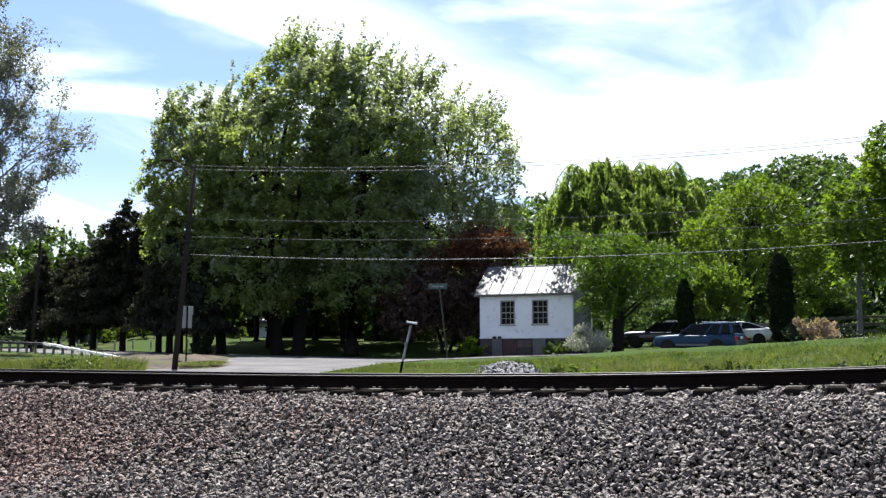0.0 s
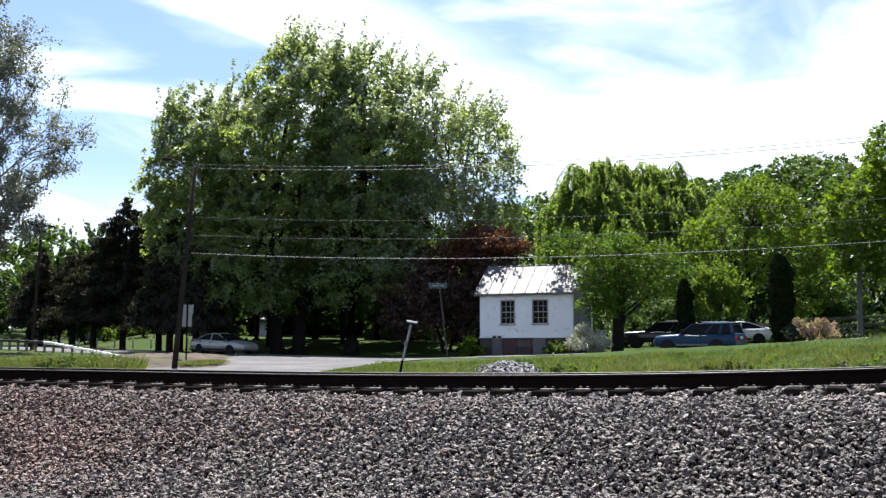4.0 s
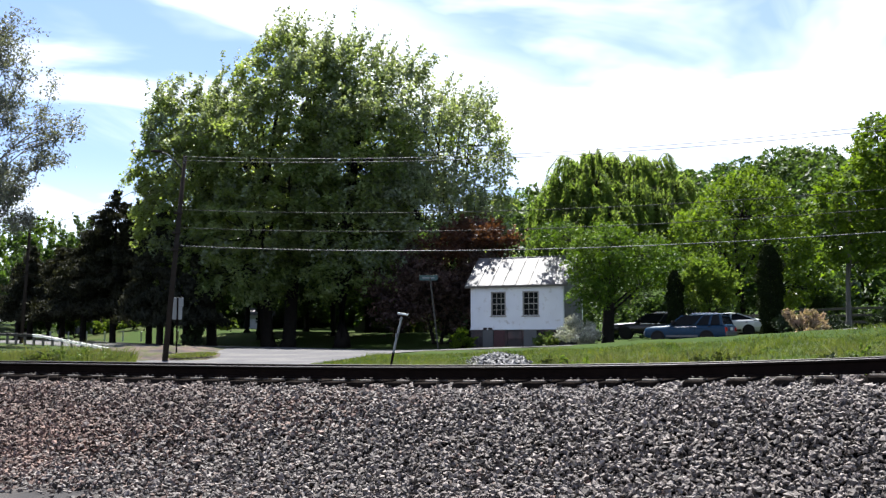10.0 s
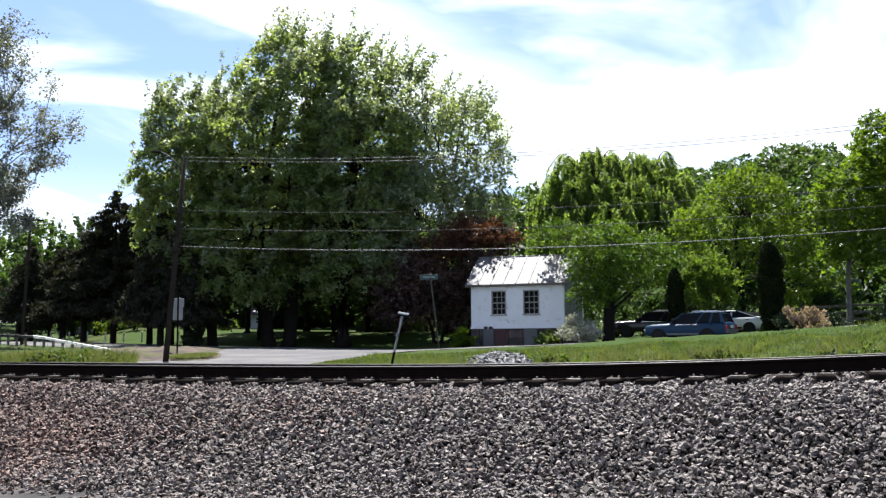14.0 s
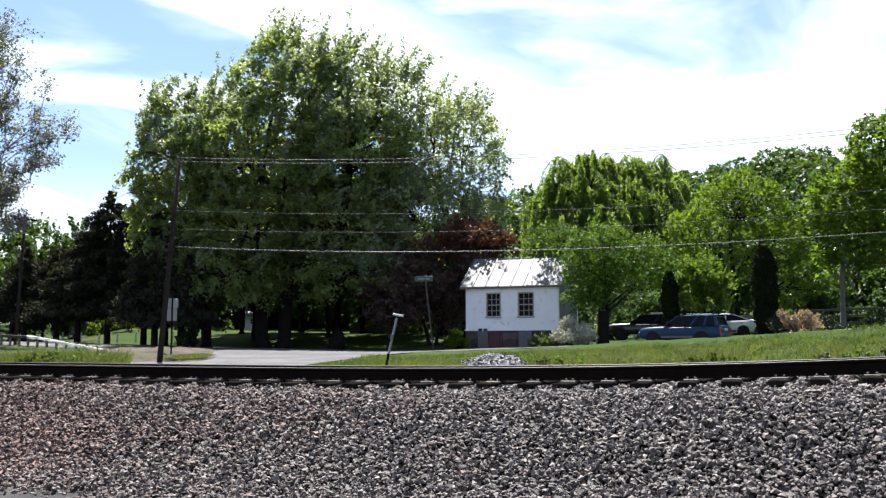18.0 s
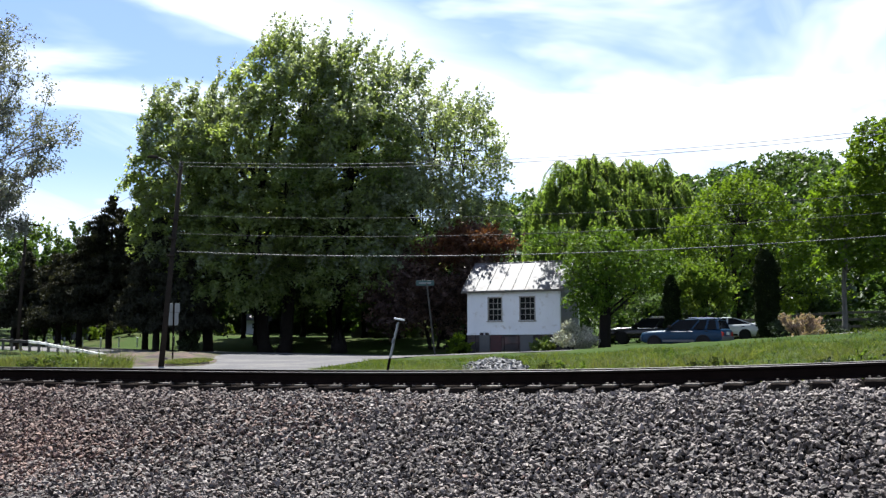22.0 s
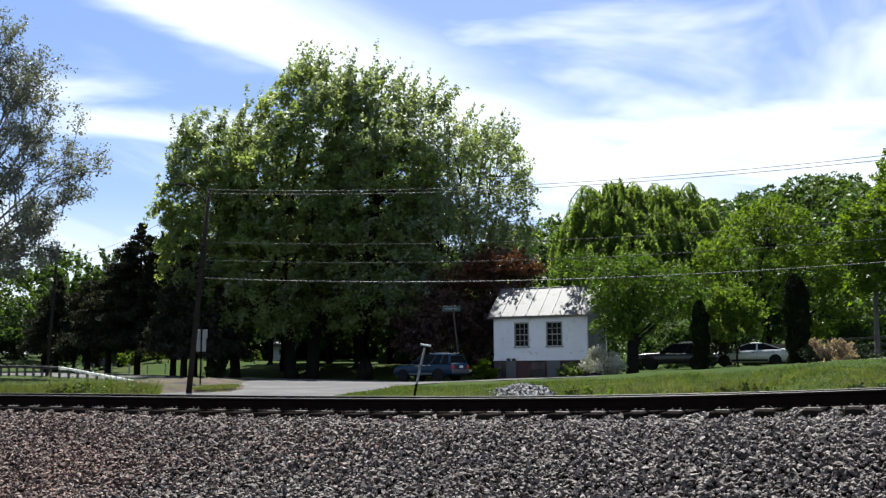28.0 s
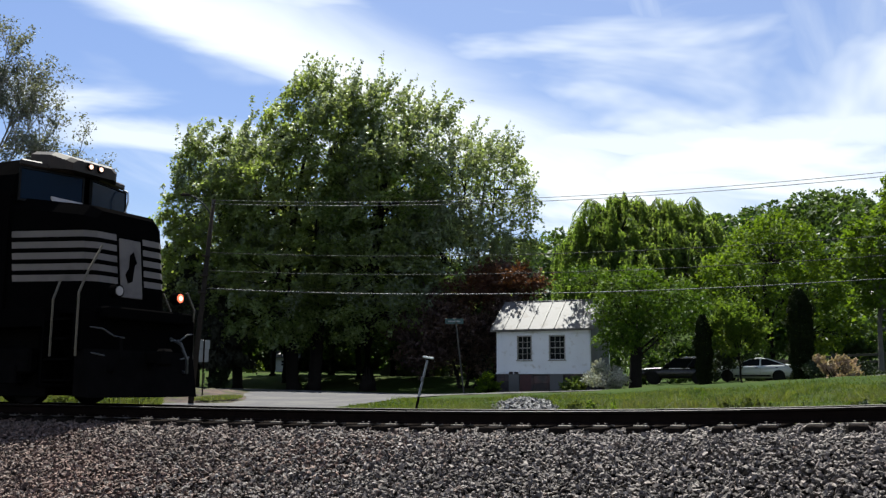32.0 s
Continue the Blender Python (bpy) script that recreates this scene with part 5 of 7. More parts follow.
# ---- grass ----
def blades(name, x, y, h, mat, seed, label, width=0.012, lift=0.0, bend=0.75):
    rs = np.random.RandomState(seed)
    n = len(x)
    z = ground_height(x, y) - 0.02 + lift
    a = rs.uniform(0, 2 * np.pi, n)
    w = width * rs.uniform(0.6, 1.5, n)
    lean = rs.normal(size=(n, 2)) * bend * h[:, None]
    v = np.empty((n, 3, 3))
    v[:, 0] = np.stack([x - np.cos(a) * w, y - np.sin(a) * w, z], 1)
    v[:, 1] = np.stack([x + np.cos(a) * w, y + np.sin(a) * w, z], 1)
    v[:, 2] = np.stack([x + lean[:, 0], y + lean[:, 1], z + h], 1)
    f = np.arange(n * 3).reshape(-1, 3)
    return tagged(array_mesh(name, v.reshape(-1, 3), f, mat), label, "grass", "", "stuff")


def build_grass():
    rs = np.random.RandomState(150)
    # the bank between the track and the road
    n = 210000
    s, d = rs.uniform(-17, 24, n), 3.2 + 22 * rs.uniform(0, 1, n) ** 1.3
    x = TRACK_ZERO.x + E_S.x * s + E_D.x * d
    y = TRACK_ZERO.y + E_S.y * s + E_D.y * d
    side = np.interp(y, [23, 27, 31, 35, 39, 43, 49], [-8.0, -6.8, -5.8, -5.0, -4.2, -3.4, -1.0])
    road = LANE_NEAR - 2.7 - ROAD_SLOPE * x
    keep = (x > side + 0.15) & (y < road) & (((x / y - 0.052) / 0.026) ** 2 + ((y - 24.5) / 8.5) ** 2 > 0.75 + 0.5 * np.sin(x * 9 + y * 2))
    patch = np.sin(x * 1.3 + np.sin(y * 0.9)) * np.sin(y * 0.8 + np.cos(x * 0.6))
    h = rs.uniform(0.07, 0.20, n) * (1 + 0.7 * np.clip(patch, 0, 1)) * np.where(d < 7, 1.25, 0.8)
    keep &= rs.uniform(size=n) < 0.75 + 0.4 * patch
    blades("grass_bank", x[keep], y[keep], h[keep], M["grass_blade"], 151, "rough green grass on the bank beyond the track", 0.016)
    n = 34000
    cs, cd = rs.uniform(-8, 18, 260), 3.4 + 13 * rs.uniform(0, 1, 260) ** 1.5
    who = rs.randint(0, 260, n)
    s, d = cs[who] + rs.normal(size=n) * 0.22, cd[who] + rs.normal(size=n) * 0.22
    x = TRACK_ZERO.x + E_S.x * s + E_D.x * d
    y = TRACK_ZERO.y + E_S.y * s + E_D.y * d
    keep = (d > 3.0) & (((x / y - 0.052) / 0.026) ** 2 + ((y - 24.5) / 8.5) ** 2 > 0.7) & (x > np.interp(y, [23, 27, 31, 35, 39], [-7.6, -6.4, -5.4, -4.6, -3.8]))
    h = rs.uniform(0.12, 0.34, n) * (0.6 + 0.8 * (who % 7) / 6)
    blades("weed_tufts", x[keep], y[keep], h[keep], M["weed_blade"], 153, "tufts of taller weeds and dry grass on the bank", 0.018)
    for k in range(64):
        s, d = rs.uniform(-3.0, 14.0), 3.3 + 6.5 * rs.uniform() ** 1.4
        x, y = TRACK_ZERO.x + E_S.x * s + E_D.x * d, TRACK_ZERO.y + E_S.y * s + E_D.y * d
        if x < -4.5 or 0.02 < x / y < 0.085:
            continue
        r = rs.uniform(0.14, 0.36)
        make_shrub("roadside_weed", x, y, r, 0.12 + r * rs.uniform(0.8, 1.3), int(620 * r / 0.25), 0.055, ("shrub_leaf", "lime_leaf", "weed_blade", "hedge_leaf")[k % 4], "leafy weed growing in the grass bank", 300 + k, "weed", 0.06)
    n = 22000
    x, y = rs.uniform(-12.6, -9.4, n), rs.uniform(38.4, 45, n)
    core = 1 - ((x + 10.9) / 0.9) ** 2 - ((y - 40.8) / 2.2) ** 2
    patch = np.sin(x * 1.9 + 0.6) * np.sin(y * 0.9 + np.cos(x))
    keep = rs.uniform(size=n) < 1.6 * core + 0.3 * patch
    blades("verge_grass", x[keep], y[keep], rs.uniform(0.06, 0.13, n)[keep], M["weed_blade"], 154, "thin short grass on the earth verge", 0.026, 0.16)
    n = 110000
    y = rs.uniform(21, 41, n)
    x = -y * rs.uniform(0.22, 0.53, n)
    s, d = track_frame(x, y)
    keep = (d > 3.2) & (x < -7.7 - (y - 20) * 0.26) & (d < 16)
    patch = np.sin(x * 1.1 + np.sin(y * 0.9)) * np.sin(y * 0.7 + np.cos(x * 0.6))
    h = rs.uniform(0.25, 0.55, n) * (1 + 0.6 * np.clip(patch, -0.4, 1)) * np.where(rs.uniform(size=n) < 0.04, 1.5, 1.0)
    blades("tall_weeds", x[keep], y[keep], h[keep], M["weed_blade"], 152, "tall yellow-green weeds beside the track", 0.0007 * y[keep], bend=0.4)
    for k in range(16):
        y = rs.uniform(22.5, 31)
        x = -y * rs.uniform(0.33, 0.46) - 0.3
        r = rs.uniform(0.3, 0.6)
        make_shrub("roadside_weed", x, y, r, r * rs.uniform(1.1, 1.6), int(700 * r / 0.3), 0.07, ("shrub_leaf", "weed_blade", "grass_blade")[k % 3], "bushy weed among tall grass beside the track", 340 + k, "weed", 0.09)


build_grass()


# ---- the white outbuilding ----
def build_house():
    W, D, EAVE, BASE, RIDGE = 5.93, 4.5, 3.84, 1.05, 5.56
    m = Matrix.Translation((1.42, 59.0, 1.36)) @ Matrix.Rotation(radians(-22.8), 4, "Z")
    h = thing("white_house", m, "small white-painted outbuilding with a metal roof and dark stone base", "house")
    wins = [(1.38, 2.26, 1.90, 3.31), (3.42, 4.37, 1.90, 3.31)]
    t = 0.22
    bm = bmesh.new()
    xs = [0.0, wins[0][0], wins[0][1], wins[1][0], wins[1][1], W]
    for a, b in ((xs[0], xs[1]), (xs[2], xs[3]), (xs[4], xs[5])):
        add_box(bm, a, b, 0, t, BASE, EAVE)
    for a, b, c, d in wins:
        add_box(bm, a, b, 0, t, BASE, c)
        add_box(bm, a, b, 0, t, d, EAVE)
    part("front_wall", bm, M["white_paint"], h)
    part("back_wall", box(0, W, D - t, D, BASE, EAVE), M["white_paint"], h)
    for x0 in (0.0, W - t):
        o = [(t, BASE), (D - t, BASE), (D - t, EAVE + 0.15), (D / 2, RIDGE - 0.1), (t, EAVE + 0.15)]
        part("gable_wall", prism(o, "x", x0, x0 + t), M["gable_shaded" if x0 else "white_paint"], h, "gable end in darker grey, with the tree's shade in its colour" if x0 else "")
    # dark base of uneven blocks
    rnd = random.Random(3)
    part("base_core", box(0.06, W - 0.06, 0.06, D - 0.06, -0.4, BASE), M["block"], h)
    x = 0.0
    blk = None
    while x < W - 0.1:
        w = min(rnd.choice((0.42, 0.55, 0.7, 0.9)), W - x)
        z = -0.3
        while z < BASE - 0.08:
            hh = min(rnd.choice((0.22, 0.34, 0.45)), BASE - z)
            part("block", box(x + 0.012, x + w - 0.012, -0.02 - rnd.uniform(0, 0.03), 0.055, z + 0.01, z + hh - 0.01, 0.012), M["block"], h)
            z += hh
        x += w
    for x0, x2 in ((0.83, 1.50), (3.46, 4.28)):
        part("pier", box(x0, x2, -0.12, -0.055, -0.3, BASE - 0.03, 0.015), M["grey_wall"], h, "pale grey concrete pier")
    part("brick_panel", box(1.54, 2.25, -0.075, -0.055, -0.3, BASE - 0.06, 0.008), M["brick_red"], h, "dark red brick infill")
    for x0 in (0.84, 1.18):
        part("pier_cap", box(x0, x0 + 0.27, -0.14, -0.03, BASE - 0.03, BASE + 0.12, 0.05), M["block"], h, "rough stone on top of the pier")
    part("ledge", box(-0.03, W + 0.03, -0.07, 0.0, BASE - 0.02, BASE + 0.07, 0.01), M["white_paint"], h)
    for (a, b, c, d) in wins:
        wf = part("window", box(a + 0.02, b - 0.02, 0.13, 0.15, c + 0.02, d - 0.02), M["dark_glass"], h, "dark old sash window")
        fr = bmesh.new()
        for q in ((a - 0.04, a + 0.03, c - 0.05, d + 0.05), (b - 0.03, b + 0.04, c - 0.05, d + 0.05), (a + 0.03, b - 0.03, d - 0.03, d + 0.05)):
            add_box(fr, q[0], q[1], -0.025, 0.12, q[2], q[3], 0.006)
        part("frame", fr, M["old_trim"], wf, "weathered grey wood frame")
        part("sill", box(a - 0.10, b + 0.10, -0.07, 0.12, c - 0.09, c - 0.02, 0.01), M["old_trim"], wf)
        bars = bmesh.new()
        for k in (1, 2):
            xx = a + (b - a) * k / 3
            add_box(bars, xx - 0.014, xx + 0.014, 0.10, 0.128, c, d - 0.03)
        for k in (1, 2, 3):
            zz = c + (d - c) * k / 4
            g = 0.03 if k == 2 else 0.014
            add_box(bars, a + 0.03, b - 0.03, 0.098 - 0.01 * (k == 2), 0.126, zz - g, zz + g)
        part("glazing_bars", bars, M["old_trim"], wf)
    # standing seam roof
    ov, lip = 0.32, 0.2
    rise, run = RIDGE - EAVE, D / 2
    for side in (0, 1):
        def at(x, q, lift):
            y = run - (run + lip) * q
            z = RIDGE - (rise / run) * (run + lip) * q + lift
            return (x, y if side == 0 else D - y, z)
        bm = bmesh.new()
        a = [bm.verts.new(at(x, q, l)) for l in (0.0, 0.05) for x, q in ((-ov, 0), (W + ov, 0), (W + ov, 1), (-ov, 1))]
        for f in ((0, 1, 2, 3), (7, 6, 5, 4), (0, 4, 5, 1), (1, 5, 6, 2), (2, 6, 7, 3), (3, 7, 4, 0)):
            bm.faces.new([a[i] for i in f])
        bmesh.ops.recalc_face_normals(bm, faces=bm.faces[:])
        rf = part("roof", bm, M["roof_metal"], h, "pale weathered standing-seam metal roof")
        n = 8
        for k in range(n + 1):
            x = -ov + 0.02 + (W + 2 * ov - 0.04) * k / n
            bm = bmesh.new()
            a = [bm.verts.new(at(xx, q, l)) for l in (0.05, 0.10) for xx, q in ((x - 0.018, 0), (x + 0.018, 0), (x + 0.018, 1), (x - 0.018, 1))]
            for f in ((0, 1, 2, 3), (7, 6, 5, 4), (0, 4, 5, 1), (1, 5, 6, 2), (2, 6, 7, 3), (3, 7, 4, 0)):
                bm.faces.new([a[i] for i in f])
            bmesh.ops.recalc_face_normals(bm, faces=bm.faces[:])
            part("seam", bm, M["roof_seam"], rf)
    part("ridge_cap", tube([(-ov, D / 2, RIDGE + 0.07), (W + ov, D / 2, RIDGE + 0.05)], 0.045, 8), M["roof_metal"], h)
    part("fascia", box(-ov, W + ov, -lip - 0.03, -lip, EAVE - 0.24, EAVE - 0.12), M["trim_wood"], h)


build_house()


# ---- poles, wires, signs ----
def utility_pole(x, y, top, lean, arm_turn, label, lamp=False):
    z0 = gz(x, y) - 0.1
    p = thing("utility_pole", Matrix.Translation((x, y, z0)), label, "utility pole", "utility poles")
    h = top - z0
    part("post", tube([(0, 0, 0), (lean * 0.5, 0, h * 0.5), (lean, 0, h)], [0.12, 0.105, 0.08], 12), M["pole_wood"], p, smooth=True)
    if lamp:
        # a street lamp on a curved arm, and spools straight on the post
        a = Vector((lean * 0.93, -0.02, h - 0.65))
        arm = part("lamp_arm", tube([a, a + Vector((-0.35, -0.05, 0.42)), a + Vector((-0.70, -0.1, 0.72)), a + Vector((-0.95, -0.12, 0.82))], 0.03, 8), M["wire_dark"], p, "curved dark metal lamp arm", smooth=True)
        bm = bmesh.new()
        add_tube(bm, [a + Vector((-0.88, -0.12, 0.81)), a + Vector((-0.98, -0.12, 0.82)), a + Vector((-1.2, -0.14, 0.83)), a + Vector((-1.34, -0.15, 0.82))], [0.03, 0.06, 0.065, 0.03], 10)
        part("lamp_head", bm, M["pole_wood"], arm, smooth=True)
        for z in (h - 0.12, h - 0.3):
            part("insulator", tube([(lean * z / h, -0.09, z - 0.05), (lean * z / h, -0.12, z), (lean * z / h, -0.12, z + 0.06)], [0.03, 0.045, 0.02], 8), M["galvanised"], p)
    else:
        m = Matrix.Translation((lean * 0.97, 0, h - 0.35)) @ Matrix.Rotation(arm_turn, 4, "Z")
        bm = bmesh.new()
        add_box(bm, -0.9, 0.9, -0.17, -0.08, -0.06, 0.06, 0.01, m)
        part("crossarm", bm, M["pole_wood"], p)
        for k in (-0.8, -0.35, 0.35, 0.8):
            bm = bmesh.new()
            add_tube(bm, [m @ Vector((k, -0.12, 0.06)), m @ Vector((k, -0.12, 0.14)), m @ Vector((k, -0.12, 0.2))], [0.02, 0.045, 0.02], 8)
            part("insulator", bm, M["galvanised"], p)
    for z in (h - 2.4, h - 3.2, h - 3.9):
        part("bracket", box(lean * z / h - 0.17, lean * z / h + 0.17, -0.2, -0.1, z - 0.04, z + 0.04, 0.01), M["pole_wood"], p)
    return p


POLE_A, POLE_B, POLE_C = (-11.45, 38.6), (-28.0, 62.5), (26.0, 26.1)
utility_pole(*POLE_A, 9.28, 0.62, radians(70), "leaning dark wooden utility pole with a street lamp arm", True)
utility_pole(*POLE_B, 10.2, 0.3, radians(60), "distant dark wooden utility pole beside the road")
utility_pole(*POLE_C, 9.6, 0.0, radians(60), "wooden utility pole carrying wires along the track")


def wire(a, b, sag, r, mat, label):
    pts = []
    a, b = Vector(a), Vector(b)
    for k in range(41):
        t = k / 40
        p = a.lerp(b, t)
        p.z -= sag * 4 * t * (1 - t)
        pts.append(p)
    ob = mesh_ob("overhead_wire", tube(pts, r, 8), M[mat], smooth=True)
    tagged(ob, label, "wire", "overhead wires")


ax, ay = POLE_A[0] + 0.55, POLE_A[1]
for off, z, zc, sag, r, mat in ((-0.12, 9.24, 9.5, 1.0, 0.010, "wire"), (-0.12, 9.08, 9.3, 0.95, 0.011, "wire"), (0, 7.05, 7.32, 0.85, 0.011, "wire_dark"), (0, 6.3, 6.75, 0.85, 0.011, "wire_dark"), (-0.1, 5.55, 6.0, 0.85, 0.0145, "wire")):
    wire((ax, ay + off, z), (POLE_C[0], POLE_C[1] + off, zc), sag, r, mat, "thin overhead wire along the road" if r < 0.012 else "thick pale overhead cable along the road")
for off, z in ((-0.1, 9.0), (-0.1, 5.62)):
    wire((ax, ay + off, z), (POLE_B[0] + 0.3, POLE_B[1] + off, z + 0.4), 0.6, 0.008, "rail_side", "thin overhead wire between two poles")
    wire((POLE_B[0] + 0.3, POLE_B[1] + off, z + 0.4), (POLE_B[0] - 30, POLE_B[1] + 22 + off, z + 0.6), 0.6, 0.008, "wire_dark", "thin overhead wire between distant poles")


def street_sign():
    x, y = -0.55, 56.3
    z0 = gz(x, y) - 0.1
    s = thing("street_sign", Matrix.Translation((x, y, z0)), "green street name sign on a leaning metal post", "street sign")
    h = 5.6 - z0
    part("post", tube([(0, 0, 0), (-0.50, 0, h - 0.15)], 0.045, 8), M["fence_wood"], s)
    b = part("name_plate", box(-1.13, -0.05, -0.012, 0.012, h - 0.32, h, 0.004), M["sign_green"], s, "green name plate")
    part("lettering_bar", box(-0.95, -0.24, -0.018, -0.0125, h - 0.20, h - 0.12), M["sign_back"], b)


street_sign()


def route_sign():
    x, y = -12.52, 44.0
    z0 = gz(x, y) - 0.1
    s = thing("road_sign", Matrix.Translation((x, y, z0)) @ Matrix.Rotation(radians(20), 4, "Z"), "two stacked road signs seen from behind on one post", "road sign")
    top = 3.70 - z0
    part("post", tube([(0, 0, 0), (0, 0, top)], 0.035, 8), M["rail_side"], s)
    part("upper_plate", box(-0.27, 0.27, 0.04, 0.055, top - 0.42, top, 0.004), M["sign_back"], s)
    part("lower_plate", box(-0.22, 0.22, 0.04, 0.055, top - 1.02, top - 0.43, 0.004), M["sign_back"], s)


route_sign()


def track_post():
    x, y = -1.22, 18.3
    z0 = gz(x, y) - 0.1
    s = thing("marker_post", Matrix.Translation((x, y, z0)), "leaning steel marker post with a small white T-shaped top", "post")
    h = 2.20 - z0
    part("shaft", tube([(0, 0, 0), (0.178, 0, h * 0.53)], 0.024, 8), M["rail_side"], s)
    part("upper_shaft", tube([(0.178, 0, h * 0.53), (0.335, 0, h - 0.1)], 0.023, 8), M["sign_back"], s, "pale grey upper half")
    part("collar", tube([(0.235, 0, h * 0.70), (0.252, 0, h * 0.75)], 0.034, 10), M["galvanised"], s)
    bm = bmesh.new()
    add_box(bm, -0.12, 0.09, -0.04, 0.04, -0.022, 0.018, 0.008, Matrix.Translation((0.37, 0, h - 0.05)) @ Matrix.Rotation(radians(10), 4, "Y"))
    part("head", bm, M["sign_white"], s, "white T-shaped head")


track_post()


# ---- guard rail, fences, distant buildings ----
def guard_rail():
    a, b = Vector((-19.4, 55.2, 0)), Vector((-44.0, 72.2, 0))
    g = thing("guard_rail", Matrix(), "white steel guard rail with short posts and a turned-down end", "guard rail")
    d = (b - a).normalized()
    n = 30
    pts = []
    for k in range(n + 1):
        p = a.lerp(b, k / n)
        zg = gz(p.x, p.y)
        top = zg + min(0.06 + 0.092 * k, 0.74)
        pts.append(Vector((p.x, p.y, top)))
        if k:
            bm = bmesh.new()
            add_box(bm, -0.065, 0.065, -0.06, 0.06, -0.2, top - zg + 0.04, 0.008, Matrix.Translation((p.x, p.y, zg)) @ Matrix.Rotation(math.atan2(d.y, d.x), 4, "Z"))
            part("post", bm, M["trim_wood"], g)
    side = Vector((d.y, -d.x, 0))
    prof = [(-0.02, -0.09), (0.05, -0.06), (-0.01, -0.015), (-0.01, 0.015), (0.05, 0.06), (-0.02, 0.09)]
    # the farther run gets a darker colour in place of tree shade
    for run, mat, label in ((pts[:9], "beam_paint", "white W-shaped end beam"), (pts[8:], "shaded_beam", "W-shaped beam coloured darker for the tree shade")):
        bm = bmesh.new()
        rows = [[bm.verts.new(p - side * (0.09 + q[0]) + Vector((0, 0, q[1] - 0.12))) for q in prof] for p in run]
        for r0, r1 in zip(rows, rows[1:]):
            for k in range(len(prof) - 1):
                bm.faces.new((r0[k], r1[k], r1[k + 1], r0[k + 1]))
        bmesh.ops.solidify(bm, geom=bm.faces[:], thickness=0.012)
        part("beam", bm, M[mat], g, label)


guard_rail()


def board_fence(x0, y0, x1, y1, n, rails, height, mat, label):
    f = thing("board_fence", Matrix(), label, "fence")
    a, b = Vector((x0, y0, 0)), Vector((x1, y1, 0))
    ang = math.atan2(y1 - y0, x1 - x0)
    pts = [Vector((p.x, p.y, gz(p.x, p.y))) for p in (a.lerp(b, k / n) for k in range(n + 1))]
    for p in pts:
        bm = bmesh.new()
        add_box(bm, -0.06, 0.06, -0.06, 0.06, -0.2, height, 0.008, Matrix.Translation(p) @ Matrix.Rotation(ang, 4, "Z"))
        part("post", bm, M[mat], f)
    for r in rails:
        for p, q in zip(pts, pts[1:]):
            bm = bmesh.new()
            L = (q - p).length
            m = Matrix.Translation(p + Vector((0, 0, r))) @ (q - p).to_track_quat("X", "Z").to_matrix().to_4x4()
            add_box(bm, 0, L, -0.085, -0.06, -0.07, 0.07, 0.004, m)
            part("board", bm, M[mat], f)


board_fence(16.0, 58.5, 33.0, 50.5, 7, (0.4, 0.8, 1.2), 1.35, "fence_wood", "weathered three-board paddock fence")


def field_posts():
    rnd = random.Random(9)
    first = None
    for k in range(8):
        x = -33.4 + k * 1.56
        y = 80 - 0.1 * k
        if first is None:
            first = mesh_ob("field_post", box(-0.06, 0.06, -0.06, 0.06, -0.2, 0.8, 0.01), M["sign_white"])
            tagged(first, "short white wooden post in the field", "post", "field posts")
            ob = first
        else:
            ob = copy_thing(first, Matrix())
        ob.matrix_basis = Matrix.Translation((x, y, gz(x, y))) @ Matrix.Rotation(rnd.uniform(0, 1), 4, "Z")


field_posts()


def simple_house(name, x, y, turn, w, d, eave, ridge, wall, roof, label, windows):
    z0 = gz(x, y) - 0.1
    h = thing(name, Matrix.Translation((x, y, z0)) @ Matrix.Rotation(radians(turn), 4, "Z"), label, "house")
    o = [(0, 0), (d, 0), (d, eave), (d / 2, ridge), (0, eave)]
    part("wall", prism(o, "x", 0, w), M[wall], h)
    run = d / 2 + 0.4
    rise = (ridge - eave) / (d / 2)
    for sgn in (0, 1):
        q = [(d / 2, ridge + 0.02), (d / 2 - run, ridge + 0.02 - rise * run), (d / 2 - run, ridge + 0.16 - rise * run), (d / 2, ridge + 0.16)]
        if sgn:
            q = [(d - a, b) for a, b in q]
        part("roof", prism(q, "x", -0.3, w + 0.3), M[roof], h)
    for a, b, c, e in windows:
        wn = part("window", box(a, b, -0.03, 0.02, c, e), M["dark_glass"], h)
        fr = bmesh.new()
        for q in ((a - 0.1, a, c - 0.1, e + 0.1), (b, b + 0.1, c - 0.1, e + 0.1), (a, b, e, e + 0.1), (a, b, c - 0.1, c), (a, b, (c + e) / 2 - 0.04, (c + e) / 2 + 0.04)):
            add_box(fr, q[0], q[1], -0.06, 0.0, q[2], q[3])
        part("frame", fr, M["sign_white"], wn)


simple_house("farm_house", -8.6, 88, -15, 11, 8, 5.2, 7.6, "shade_wall", "shingle", "grey house deep in the shade of the maples", [(2.0, 3.0, 1.0, 2.6), (4.2, 5.2, 1.0, 2.6), (7.2, 8.2, 1.0, 2.6)])
simple_house("field_house", -46.0, 112, 5, 9, 7, 2.4, 3.8, "grey_wall", "roof_metal", "low grey house beyond the field", [(2, 3, 1.0, 2.0), (5.5, 6.5, 1.0, 2.0)])
simple_house("white_shed", -20.6, 98, 8, 2.4, 3, 1.6, 2.1, "sign_white", "roof_metal", "small white shed across the lawn", [(0.8, 1.5, 0.7, 1.2)])
simple_house("field_barn", -35.0, 125, 5, 12, 7, 2.6, 4.2, "grey_wall", "shingle", "long grey building beyond the trees", [(3, 4, 1.0, 2.0), (7, 8, 1.0, 2.0)])


